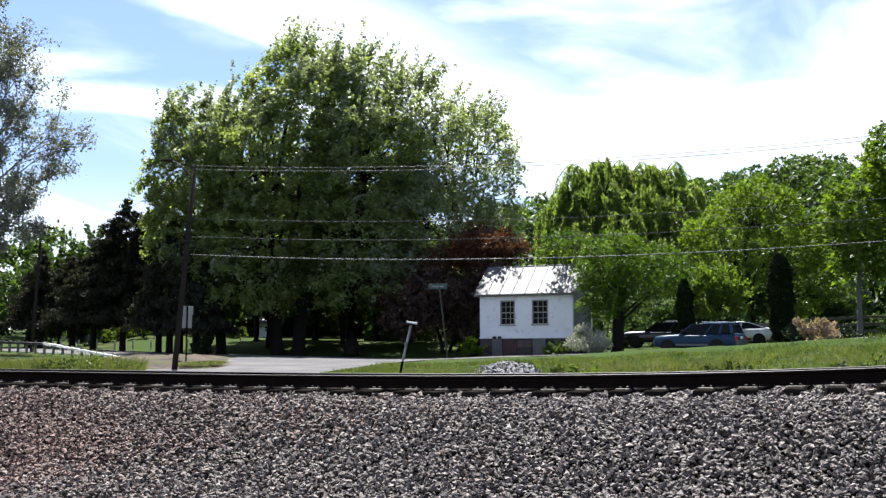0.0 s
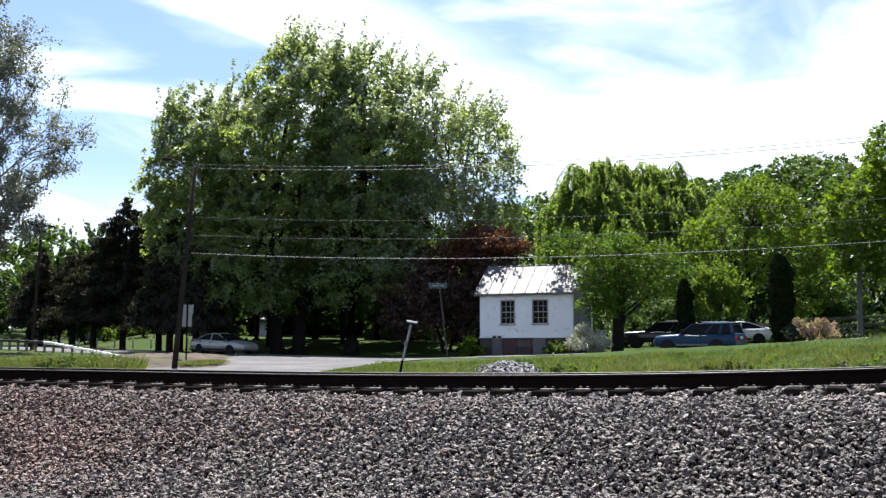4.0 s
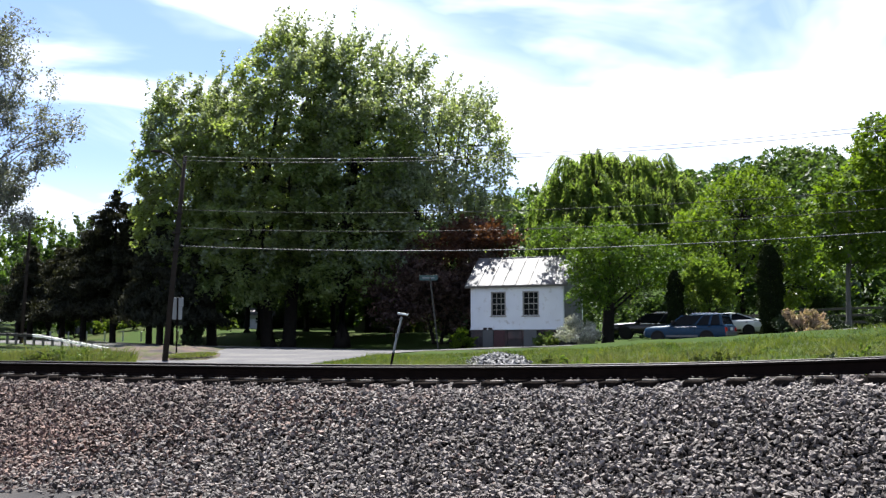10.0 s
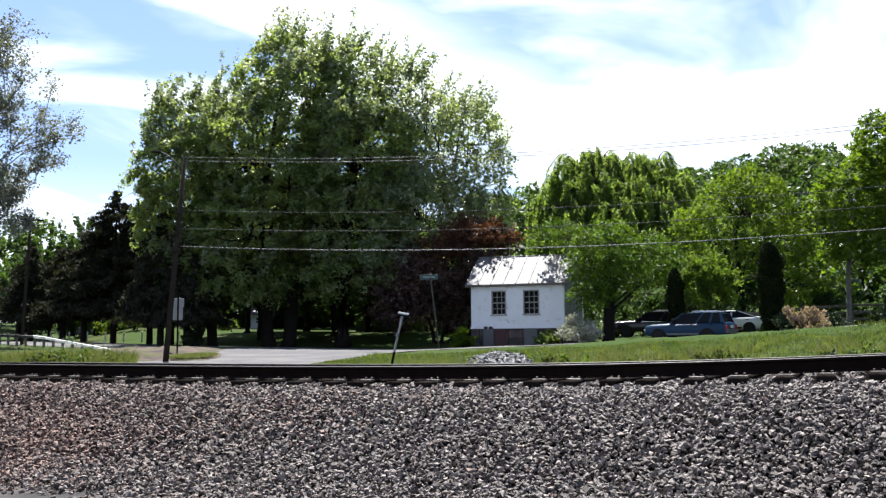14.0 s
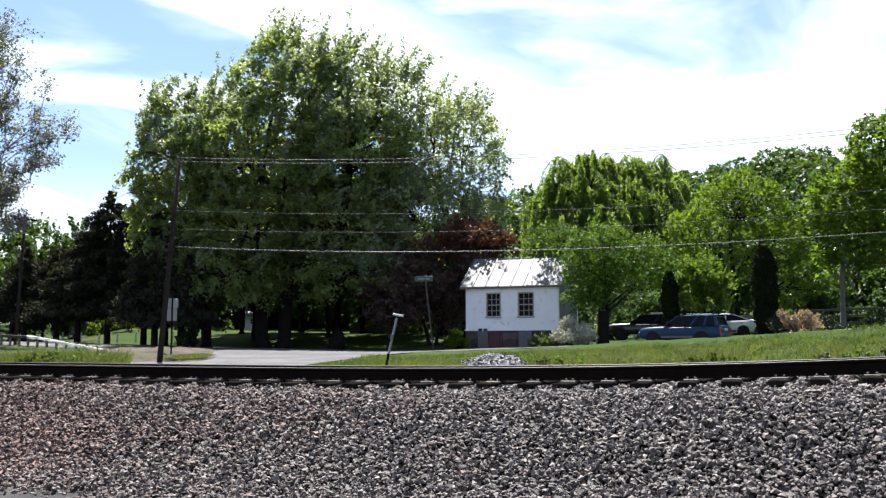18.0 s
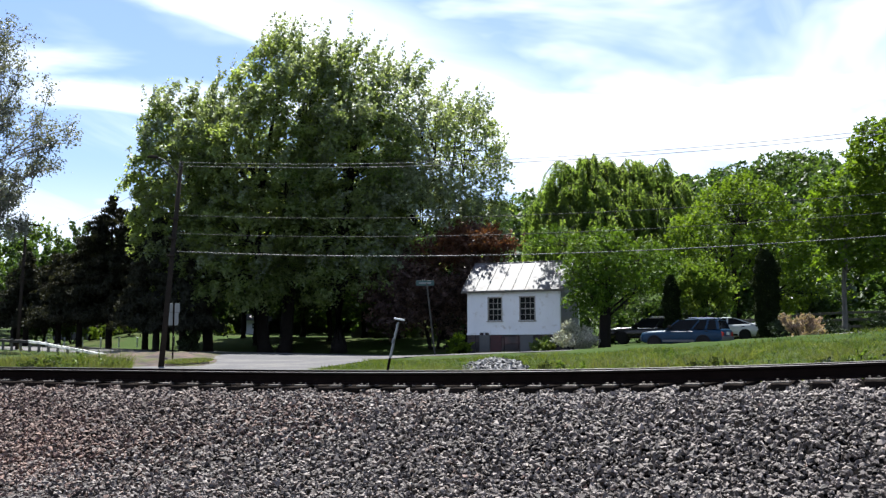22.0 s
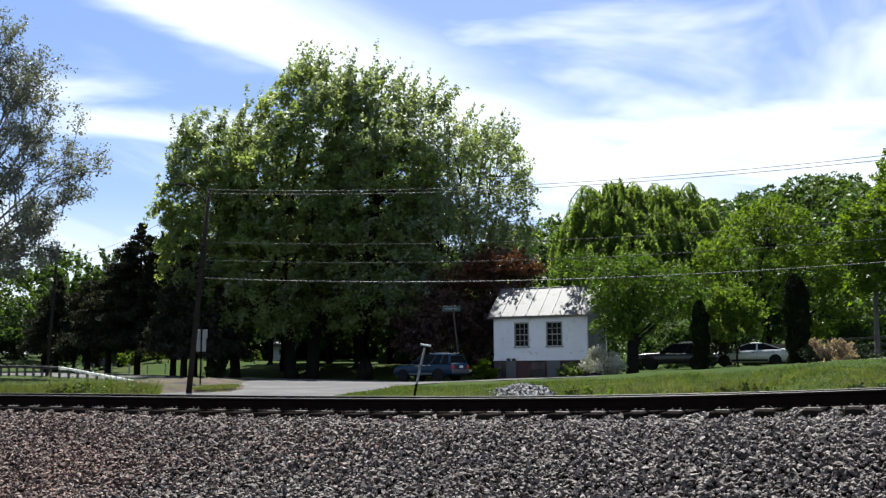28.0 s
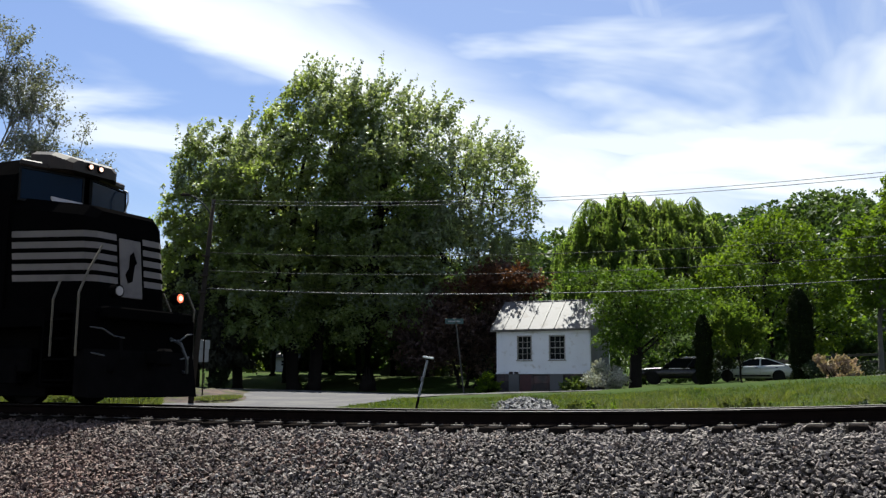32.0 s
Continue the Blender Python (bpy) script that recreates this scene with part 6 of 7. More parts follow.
# ---- vehicles ----
M["blue_paint"] = material("blue_paint", (0.003, 0.025, 0.057), 0.35, 0.0, (0.0026, 0.021, 0.047), 1.5, 0.5, gloss=0.2)
M["silver_paint"] = material("silver_paint", (0.250, 0.242, 0.230), 0.3, 0.35, (0.225, 0.218, 0.208), 1.5, 0.5, coat=0.15)
M["black_paint"] = material("black_paint", (0.006, 0.006, 0.0065), 0.25, 0.0, (0.008, 0.008, 0.008), 1.5, 0.5, gloss=0.45)
M["pale_paint"] = material("pale_paint", (0.46, 0.47, 0.47), 0.28, 0.1, (0.42, 0.43, 0.43), 1.5, 0.5, coat=0.2)
M["tyre"] = material("tyre", (0.018, 0.018, 0.019), 0.85, 0, (0.012, 0.012, 0.012), 6, 0.5, 0.3, 60, gloss=0.0)
M["alloy"] = material("alloy", (0.50, 0.50, 0.50), 0.4, 0.5, (0.42, 0.42, 0.42), 4, 0.5)
M["trim_black"] = material("trim_black", (0.02, 0.02, 0.021), 0.6, 0, (0.015, 0.015, 0.015), 4, 0.5, gloss=0.0)
M["chrome"] = material("chrome", (0.62, 0.62, 0.63), 0.25, 0.75, (0.55, 0.55, 0.56), 3, 0.5)
M["trim_grey"] = material("trim_grey", (0.06, 0.064, 0.068), 0.55, 0, (0.05, 0.053, 0.056), 3, 0.5)
M["lamp_clear"] = material("lamp_clear", (0.70, 0.71, 0.72), 0.12, 0.3, (0.6, 0.6, 0.62), 5, 0.5)
M["lamp_red"] = material("lamp_red", (0.35, 0.02, 0.015), 0.2, 0, (0.28, 0.015, 0.01), 5, 0.5)


def loft(rings, cap=True):
    bm = bmesh.new()
    vs = [[bm.verts.new(p) for p in r] for r in rings]
    n = len(vs[0])
    for a, b in zip(vs, vs[1:]):
        for k in range(n):
            bm.faces.new((a[k], a[(k + 1) % n], b[(k + 1) % n], b[k]))
    if cap:
        bm.faces.new(vs[0][::-1])
        bm.faces.new(vs[-1])
    bmesh.ops.recalc_face_normals(bm, faces=bm.faces[:])
    return bm


def add_wheels(car, xs, half, r, w, rim_mat="alloy"):
    for x in xs:
        for sgn in (-1, 1):
            y = sgn * (half - w / 2 + 0.015)
            bm = bmesh.new()
            prof = [(r * 0.62, -w / 2 * 0.8), (r * 0.93, -w / 2), (r, -w / 4), (r, w / 4), (r * 0.93, w / 2), (r * 0.62, w / 2 * 0.8)]
            n = 24
            rings = [[bm.verts.new((q * math.cos(2 * math.pi * k / n), o, q * math.sin(2 * math.pi * k / n))) for k in range(n)] for q, o in prof]
            for a, b in zip(rings, rings[1:] + rings[:1]):
                for k in range(n):
                    bm.faces.new((a[k], a[(k + 1) % n], b[(k + 1) % n], b[k]))
            bmesh.ops.recalc_face_normals(bm, faces=bm.faces[:])
            wh = part("wheel", bm, M["tyre"], car, "black rubber tyre")
            wh.matrix_basis = Matrix.Translation((x, y, r))
            bm = bmesh.new()
            o = sgn * w * 0.30
            add_tube(bm, [(0, o - 0.02, 0), (0, o + 0.02, 0)], r * 0.18, 12)
            for k in range(7):
                a = 2 * math.pi * k / 7
                add_box(bm, 0.0, r * 0.60, -0.012, 0.012, -0.028, 0.028, 0, Matrix.Translation((0, o, 0)) @ Matrix.Rotation(a, 4, "Y"))
            part("rim", bm, M[rim_mat], wh, "light alloy spokes")
            bm = bmesh.new()
            add_tube(bm, [(0, -w * 0.2, 0), (0, w * 0.2, 0)], r * 0.64, 20)
            part("hub", bm, M["trim_black"], wh)


def body_ring(x, w, zb, zt, crown=0.03):
    h = zt - zb
    half = [(w * 0.86, zb), (w * 0.97, zb + h * 0.12), (w, zb + h * 0.45), (w * 0.985, zb + h * 0.72), (w * 0.93, zt - 0.04), (w * 0.82, zt), (w * 0.4, zt + crown)]
    return [(x, -y, z) for y, z in half] + [(x, y, z) for y, z in half[::-1]]


def build_car(name, label, stations, glass, roof_z, paint, wheels, r, half, roof_paint=None, rails=False, cladding=None, group=""):
    """stations: (x, half width, underside, shoulder); glass: beltline and roof ends (x0, x1, xr0, xr1, belt)."""
    car = thing(name, Matrix(), label, "car", group)
    S = np.array(stations)
    ends = np.vstack([2 * S[0] - S[1], S, 2 * S[-1] - S[-2]])
    fine = []
    for k in range(len(S) - 1):
        p0, p1, p2, p3 = ends[k:k + 4]
        for t in (0, 0.25, 0.5, 0.75):
            q = 0.5 * (2 * p1 + (p2 - p0) * t + (2 * p0 - 5 * p1 + 4 * p2 - p3) * t ** 2 + (3 * p1 - p0 - 3 * p2 + p3) * t ** 3)
            q[0] = p1[0] + (p2[0] - p1[0]) * t
            fine.append(q)
    fine.append(S[-1])
    part("body", loft([body_ring(*q) for q in fine]), M[paint], car, smooth=True)
    x0, x1, t0, t1, belt = glass
    hw, tw = half * 0.93, half * 0.70

    def ring(xa, xb, w, z):
        return [(xa, -w, z), (xb, -w, z), (xb, w, z), (xa, w, z)]
    part("cabin", loft([ring(x0 + 0.03, x1 - 0.05, hw - 0.03, belt - 0.06), ring(t0 + 0.03, t1 - 0.03, tw - 0.03, roof_z - 0.06)]), M["trim_black"], car, "dark interior behind the glass")

    def pane(kind, low, high):
        """One glass pane: its lower edge and its upper edge, two points each."""
        bm = bmesh.new()
        quad = [Vector(p) for p in (*low, *high)]
        nrm = (quad[1] - quad[0]).cross(quad[3] - quad[0]).normalized()
        if nrm.dot((quad[0] + quad[2]) / 2 - Vector(((x0 + x1) / 2, 0, belt))) < 0:
            nrm = -nrm
        va, vb = [bm.verts.new(p) for p in quad], [bm.verts.new(p - nrm * 0.012) for p in quad]
        bm.faces.new(va)
        bm.faces.new(vb[::-1])
        for k in range(4):
            bm.faces.new((va[k], vb[k], vb[(k + 1) % 4], va[(k + 1) % 4]))
        bmesh.ops.recalc_face_normals(bm, faces=bm.faces[:])
        part(kind, bm, M["dark_glass"], car, "dark tinted glass")
    zl, zh = belt - 0.05, roof_z - 0.06
    pane("windscreen", ((x1, -hw, zl), (x1, hw, zl)), ((t1, tw, zh), (t1, -tw, zh)))
    pane("rear_window", ((x0, -hw, zl), (x0, hw, zl)), ((t0, tw, zh), (t0, -tw, zh)))
    cuts = (0, 0.24, 0.5, 1) if rails else (0, 0.5, 1)
    for sgn in (-1, 1):
        for f0, f1 in zip(cuts, cuts[1:]):
            pane("side_window", ((x0 + (x1 - x0) * f0, sgn * hw, zl), (x0 + (x1 - x0) * f1, sgn * hw, zl)), ((t0 + (t1 - t0) * f1, sgn * tw, zh), (t0 + (t1 - t0) * f0, sgn * tw, zh)))
    rt = roof_paint or paint
    mid = (t0 + t1) / 2
    secs = []
    for q in (0, 0.12, 0.3, 0.5, 0.7, 0.88, 1):
        x = t0 - 0.05 + (t1 - t0 + 0.1) * q
        zt = roof_z - 0.10 * abs(2 * q - 1) ** 2.0
        zb0, w = min(zt, roof_z - 0.075) - 0.02, tw + 0.03
        secs.append([(x, -w, zb0), (x, -w, zt - 0.045), (x, -w + 0.16, zt - 0.008), (x, 0, zt + 0.004), (x, w - 0.16, zt - 0.008), (x, w, zt - 0.045), (x, w, zb0)])
    bm = loft(secs)
    part("roof", bm, M[rt], car)

    def pillar(xb, xt, wid, fore=0.0):
        for sgn in (-1, 1):
            bm = bmesh.new()
            a = [(xb - wid, sgn * (hw + 0.012), belt - 0.06), (xb + wid, sgn * (hw + 0.012), belt - 0.06), (xt + wid * 0.8, sgn * (tw + 0.012), roof_z - 0.06), (xt - wid * 0.8, sgn * (tw + 0.012), roof_z - 0.06)]
            b = [(p[0], p[1] - sgn * 0.06, p[2]) for p in a]
            va, vb = [bm.verts.new(p) for p in a], [bm.verts.new(p) for p in b]
            bm.faces.new(va)
            bm.faces.new(vb[::-1])
            for k in range(4):
                bm.faces.new((va[k], vb[k], vb[(k + 1) % 4], va[(k + 1) % 4]))
            bmesh.ops.recalc_face_normals(bm, faces=bm.faces[:])
            part("pillar", bm, M[paint], car)
    pillar(x0 + 0.05, t0 + 0.03, 0.07)
    pillar(x1 - 0.05, t1 - 0.03, 0.05)
    m1 = x0 + (x1 - x0) * 0.50
    pillar(m1, t0 + (t1 - t0) * 0.44, 0.05)
    if rails:
        pillar(x0 + (x1 - x0) * 0.24, t0 + (t1 - t0) * 0.22, 0.06)
        for sgn in (-1, 1):
            part("roof_rail", tube([(t0 + 0.2, sgn * (tw - 0.08), roof_z + 0.012), (t1 - 0.5, sgn * (tw - 0.08), roof_z + 0.018)], 0.024, 6), M["chrome"], car, "bright metal roof rail")
    # wheel arches, sills, bumpers, lamps, mirrors, handles
    for x in wheels:
        for sgn in (-1, 1):
            bm = bmesh.new()
            add_tube(bm, [(x, sgn * (half - 0.20), r * 1.02), (x, sgn * (half + 0.004), r * 1.02)], r * 1.06, 24)
            part("wheel_arch", bm, M["trim_black"], car)
    zb = stations[2][2]
    for sgn in (-1, 1):
        y = sgn * (half + 0.003)
        part("side_strip", box(wheels[1] + r * 1.25, wheels[0] - r * 1.25, min(y, y - sgn * 0.03), max(y, y - sgn * 0.03), zb + 0.06, zb + (0.17 if cladding else 0.16), 0.006), M[cladding or "trim_black"], car)
        bm = bmesh.new()
        add_box(bm, x1 - 0.38, x1 - 0.22, min(sgn * hw, sgn * (hw + 0.2)), max(sgn * hw, sgn * (hw + 0.2)), belt + 0.02, belt + 0.16, 0.03)
        part("mirror", bm, M["trim_black"], car)
        for hx in (m1 + 0.12, x0 + (x1 - x0) * 0.2):
            part("door_handle", box(hx, hx + 0.16, min(sgn * half * 0.99, sgn * (half + 0.02)), max(sgn * half * 0.99, sgn * (half + 0.02)), belt - 0.16, belt - 0.12, 0.006), M["trim_black"], car)
        # added bright strip shapes the highlight on the belt of the front doors
        if rails:
            part("side_trim", box(m1 - 0.1, x1 - 0.35, min(y, y + sgn * 0.012), max(y, y + sgn * 0.012), zb + 0.565, zb + 0.595, 0.004), M["chrome"], car, "thin bright strip standing in for the belt highlight")
        part("door_seam", box(m1 - 0.005, m1 + 0.005, min(sgn * half * 0.985, sgn * (half + 0.002)), max(sgn * half * 0.985, sgn * (half + 0.002)), zb + 0.15, belt - 0.1), M["trim_black"], car)
    f, b = stations[-1], stations[0]
    for sgn in (-1, 1):
        part("headlight", box(f[0] - 0.22, f[0] + 0.02, min(sgn * f[1] * 0.5, sgn * f[1] * 0.99), max(sgn * f[1] * 0.5, sgn * f[1] * 0.99), f[3] - 0.26, f[3] - 0.10, 0.02), M["lamp_clear"], car)
        part("tail_light", box(b[0] - 0.02, b[0] + 0.12, min(sgn * b[1] * 0.72, sgn * (b[1] * 1.0 + 0.01)), max(sgn * b[1] * 0.72, sgn * (b[1] * 1.0 + 0.01)), b[3] - 0.36, b[3] - 0.08, 0.02), M["lamp_red"], car)
    part("front_bumper", box(f[0] - 0.12, f[0] + 0.07, -f[1], f[1], f[2] + 0.02, f[2] + 0.26, 0.04), M[cladding or paint], car)
    part("rear_bumper", box(b[0] - 0.08, b[0] + 0.1, -b[1], b[1], b[2] + 0.02, b[2] + 0.26, 0.04), M[cladding or paint], car)
    part("grille", box(f[0] - 0.02, f[0] + 0.03, -f[1] * 0.48, f[1] * 0.48, f[3] - 0.27, f[3] - 0.11, 0.01), M["trim_black"], car)
    part("number_plate", box(b[0] - 0.045, b[0] - 0.005, -0.16, 0.16, b[2] + 0.32, b[2] + 0.46), M["sign_white"], car)
    add_wheels(car, wheels, half, r, 0.22)
    return car


def suv(name, label, paint, group=""):
    st = [(-2.22, 0.80, 0.42, 0.96), (-2.14, 0.86, 0.36, 1.0), (-1.3, 0.89, 0.33, 1.0), (0.1, 0.89, 0.33, 0.99), (0.72, 0.885, 0.33, 0.98), (1.75, 0.85, 0.35, 0.93), (2.05, 0.78, 0.40, 0.88), (2.12, 0.70, 0.44, 0.82)]
    return build_car(name, label, st, (-2.08, 0.76, -1.92, 0.08, 1.06), 1.58, paint, (1.32, -1.26), 0.36, 0.89, rails=True, cladding="trim_grey" if paint == "blue_paint" else "trim_black", group=group)


def sedan(name, label, paint, group=""):
    st = [(-2.42, 0.74, 0.40, 0.92), (-2.3, 0.84, 0.30, 0.98), (-1.5, 0.90, 0.24, 0.99), (0.0, 0.91, 0.22, 0.95), (1.0, 0.90, 0.24, 0.93), (1.9, 0.86, 0.28, 0.82), (2.3, 0.78, 0.32, 0.72), (2.42, 0.62, 0.36, 0.66)]
    return build_car(name, label, st, (-2.0, 1.28, -0.78, 0.12, 0.95), 1.40, paint, (1.48, -1.36), 0.33, 0.91, group=group)


blue_suv = suv("blue_suv", "dark blue estate-bodied SUV with a grey lower trim and roof rails", "blue_paint")
silver_sedan = sedan("silver_sedan", "silver four-door saloon car driving along the road", "silver_paint")
black_suv = suv("black_suv", "black SUV parked on the lawn behind an evergreen", "black_paint")
white_sedan = sedan("white_car", "pale silver saloon car parked behind an evergreen", "pale_paint")


def park(car, x, y, heading):
    car.matrix_basis = pose(x, y, gz(x, y) + 0.03, 0, 0, heading)


park(black_suv, 12.0, 57.0, 165)
park(white_sedan, 16.45, 56.6, 160)

# ---- the locomotive ----
M["loco_black"] = material("loco_black", (0.0022, 0.0021, 0.0022), 0.6, 0, (0.0034, 0.0032, 0.0032), 2.0, 0.6, 0.1, 20, gloss=0.0)
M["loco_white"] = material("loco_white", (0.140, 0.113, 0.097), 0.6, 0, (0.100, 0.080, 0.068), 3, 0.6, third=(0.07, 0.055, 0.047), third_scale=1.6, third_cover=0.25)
M["loco_grime"] = material("loco_grime", (0.0035, 0.0035, 0.0034), 0.85, 0, (0.007, 0.0062, 0.0062), 4, 0.6, 0.4, 30, gloss=0.0)
M["rail_gold"] = material("rail_gold", (0.085, 0.067, 0.040), 0.5, 0.1, (0.065, 0.052, 0.032), 4, 0.5)
M["hose_grey"] = material("hose_grey", (0.055, 0.055, 0.053), 0.6, 0, (0.042, 0.042, 0.04), 4, 0.5)
M["wheel_steel"] = material("wheel_steel", (0.012, 0.0108, 0.010), 0.7, 0.2, (0.008, 0.007, 0.0065), 5, 0.6, gloss=0.0)
# brown paints the warm light and reflections on the upper cab
M["loco_brow_lit"] = material("loco_brow_lit", (0.052, 0.036, 0.028), 0.5, 0, (0.014, 0.011, 0.010), 2.5, 0.6, gloss=0.2)
M["panel_white"] = material("panel_white", (0.42, 0.37, 0.34), 0.6, 0, (0.30, 0.26, 0.24), 4, 0.6)
M["ditch_red"] = glow("ditch_red", (1.0, 0.16, 0.07), 0.55)
M["headlamp"] = glow("headlamp", (1.0, 0.60, 0.42), 0.9)


def build_loco():
    lo = thing("locomotive", Matrix(), "black diesel locomotive with white nose stripes and lit headlights", "locomotive")
    # plough
    bm = loft([[(-0.55, -1.42, 0.16), (-0.55, 1.42, 0.16), (-0.55, 1.42, 0.98), (-0.55, -1.42, 0.98)],
               [(-0.22, -1.40, 0.14), (-0.22, 1.40, 0.14), (-0.36, 1.40, 0.98), (-0.36, -1.40, 0.98)],
               [(0.0, -0.5, 0.14), (0.0, 0.5, 0.14), (-0.22, 0.5, 0.98), (-0.22, -0.5, 0.98)]])
    part("plough", bm, M["loco_grime"], lo, "grimy steel snow plough")
    part("pilot_plate", box(-0.62, -0.38, -1.45, 1.45, 0.95, 1.62, 0.02), M["loco_black"], lo)
    part("anticlimber", box(-0.62, -0.12, -1.1, 1.1, 1.52, 1.74, 0.03), M["loco_black"], lo)
    part("front_deck", box(-1.6, -0.35, -1.2, 1.2, 1.62, 1.715, 0.01), M["loco_black"], lo)
    for sgn in (-1, 1):
        st = bmesh.new()
        for k, z in enumerate((0.42, 0.78, 1.14, 1.48)):
            add_box(st, -1.22, -0.66, sgn * 1.28 - 0.22, sgn * 1.28 + 0.22, z, z + 0.04, 0)
        part("steps", st, M["loco_black"], lo, "stepwell treads")
        part("step_side", box(-1.26, -1.22, sgn * 1.28 - 0.24, sgn * 1.28 + 0.24, 0.38, 1.7), M["loco_black"], lo)
        for x in (-0.45, -1.06):
            part("handrail", tube([(x, sgn * 1.50, 0.85), (x, sgn * 1.50, 1.95), (x - 0.02, sgn * 1.30, 2.35), (x - 0.08, sgn * 0.95, 2.85)] if x > -1 and sgn < 0 else [(x, sgn * 1.50, 0.85), (x, sgn * 1.50, 1.85), (x - 0.05, sgn * 1.32, 2.2)], 0.022, 6), M["rail_gold"], lo, "gold-painted handrail")
        part("ditch_light", tube([(-0.36, sgn * 0.80, 2.03), (-0.21, sgn * 0.80, 2.03)], 0.12, 14), M["loco_black"], lo)
        part("ditch_lens", tube([(-0.21, sgn * 0.80, 2.03), (-0.195, sgn * 0.80, 2.03)], 0.085, 14), M["ditch_red" if sgn > 0 else "panel_white"], lo, "lit red-orange lens" if sgn > 0 else "pale round lens")
        if sgn > 0:
            part("bulb", tube([(-0.195, sgn * 0.80, 2.03), (-0.185, sgn * 0.80, 2.03)], 0.05, 12), M["headlamp"], lo, "bright white bulb")
        part("hose", tube([(-0.36, sgn * 0.75, 1.25), (-0.12, sgn * 0.78, 1.15), (-0.02, sgn * 0.85, 0.85), (-0.10, sgn * 0.95, 0.6), (-0.25, sgn * 1.0, 0.62)], 0.03, 8), M["hose_grey" if sgn > 0 else "loco_grime"], lo, "rubber air hose")
        part("uncoupling_lever", tube([(-0.33, sgn * 1.32, 1.36), (-0.25, sgn * 1.1, 1.34), (-0.22, sgn * 0.86, 1.22), (-0.22, sgn * 0.6, 1.20)], 0.016, 6), M["hose_grey"], lo)
        part("foot_grab", tube([(-0.36, sgn * 1.3, 0.92), (-0.28, sgn * 1.2, 0.90), (-0.28, sgn * 0.95, 0.86), (-0.36, sgn * 0.9, 0.84)], 0.016, 6), M["hose_grey"], lo)
        part("stepwell_back", box(-1.9, -0.6, sgn * 1.0 - 0.03, sgn * 1.0 + 0.03, 0.32, 1.7, 0.01), M["loco_black"], lo)
    cp = part("coupler", box(-0.45, 0.15, -0.11, 0.11, 0.74, 0.98, 0.03), M["loco_grime"], lo)
    part("knuckle", box(0.10, 0.32, -0.17, 0.12, 0.70, 1.02, 0.05), M["loco_grime"], cp)

    # nose
    def nring(x, w, z0, z1, e=0.22):
        return [(x, -w, z0), (x, -w, z1 - e), (x, -w + e * 0.9, z1), (x, w - e * 0.9, z1), (x, w, z1 - e), (x, w, z0)]
    def leaned(bm):
        for v in bm.verts:
            v.co.x += 0.11 * (3.0 - v.co.z)
        return bm
    nose = part("nose", leaned(loft([nring(-0.80, 0.80, 1.72, 3.56, 0.16), nring(-0.94, 1.0, 1.72, 3.66), nring(-2.30, 1.42, 1.72, 3.84), nring(-2.75, 1.42, 1.72, 3.84)])), M["loco_black"], lo)

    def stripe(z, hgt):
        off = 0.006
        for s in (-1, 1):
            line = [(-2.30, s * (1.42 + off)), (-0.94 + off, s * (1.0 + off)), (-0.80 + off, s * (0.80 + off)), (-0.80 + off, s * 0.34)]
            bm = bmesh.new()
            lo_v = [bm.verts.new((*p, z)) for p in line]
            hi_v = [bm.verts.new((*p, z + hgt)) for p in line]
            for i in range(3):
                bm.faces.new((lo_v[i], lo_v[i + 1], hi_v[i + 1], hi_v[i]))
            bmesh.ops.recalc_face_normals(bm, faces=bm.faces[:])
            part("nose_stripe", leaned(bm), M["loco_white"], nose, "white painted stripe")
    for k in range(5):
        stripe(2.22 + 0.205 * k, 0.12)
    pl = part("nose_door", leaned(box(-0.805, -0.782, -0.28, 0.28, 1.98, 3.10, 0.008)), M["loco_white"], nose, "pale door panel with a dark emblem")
    em = bmesh.new()
    add_prism(em, [(-0.10, 2.25), (0.02, 2.30), (0.10, 2.62), (0.16, 2.66), (0.08, 2.88), (-0.02, 2.80), (-0.06, 2.55), (-0.16, 2.42)], "x", -0.7815, -0.776)
    part("emblem", leaned(em), M["loco_black"], pl, "plain dark emblem")

    # cab
    def cring(x, z_roof=4.84, shrink=1.0, drop=0.0, sweep=0.0):
        o = [(-1.53, 1.72), (-1.53, 3.82), (-1.44, 4.25), (-1.05, 4.62), (-0.45, z_roof), (0.45, z_roof), (1.05, 4.62), (1.44, 4.25), (1.53, 3.82), (1.53, 1.72)]
        return [(x - sweep * abs(y), y * shrink, min(z - drop, z) if z > 4.3 else z) for y, z in o]
    part("cab", loft([cring(-1.98, 4.60, 0.97, 0.12, 0.25), cring(-2.36, sweep=0.2), cring(-5.0)]), M["loco_black"], lo)
    for sgn in (-1, 1):
        turn = Matrix.Translation((-1.98, 0, 0)) @ Matrix.Rotation(sgn * math.atan(0.25), 4, "Z")
        y0, y1 = sorted((sgn * 0.12, sgn * 1.36))
        bm = bmesh.new()
        add_box(bm, -0.02, 0.022, y0, y1, 3.80, 4.38, 0.01, turn)
        part("windshield", bm, M["loco_glass"], lo, "dark windshield pane, its blue standing in for reflected sky")
        fr = bmesh.new()
        for a, b, c, d in ((y0 - 0.03, y1 + 0.03, 4.38, 4.41), (y0 - 0.03, y1 + 0.03, 3.76, 3.80), (y0 - 0.03, y0, 3.80, 4.38), (y1, y1 + 0.03, 3.80, 4.38)):
            add_box(fr, -0.02, 0.035, a, b, c, d, 0, turn)
        part("windshield_frame", fr, M["trim_black"], lo)
        bm = bmesh.new()
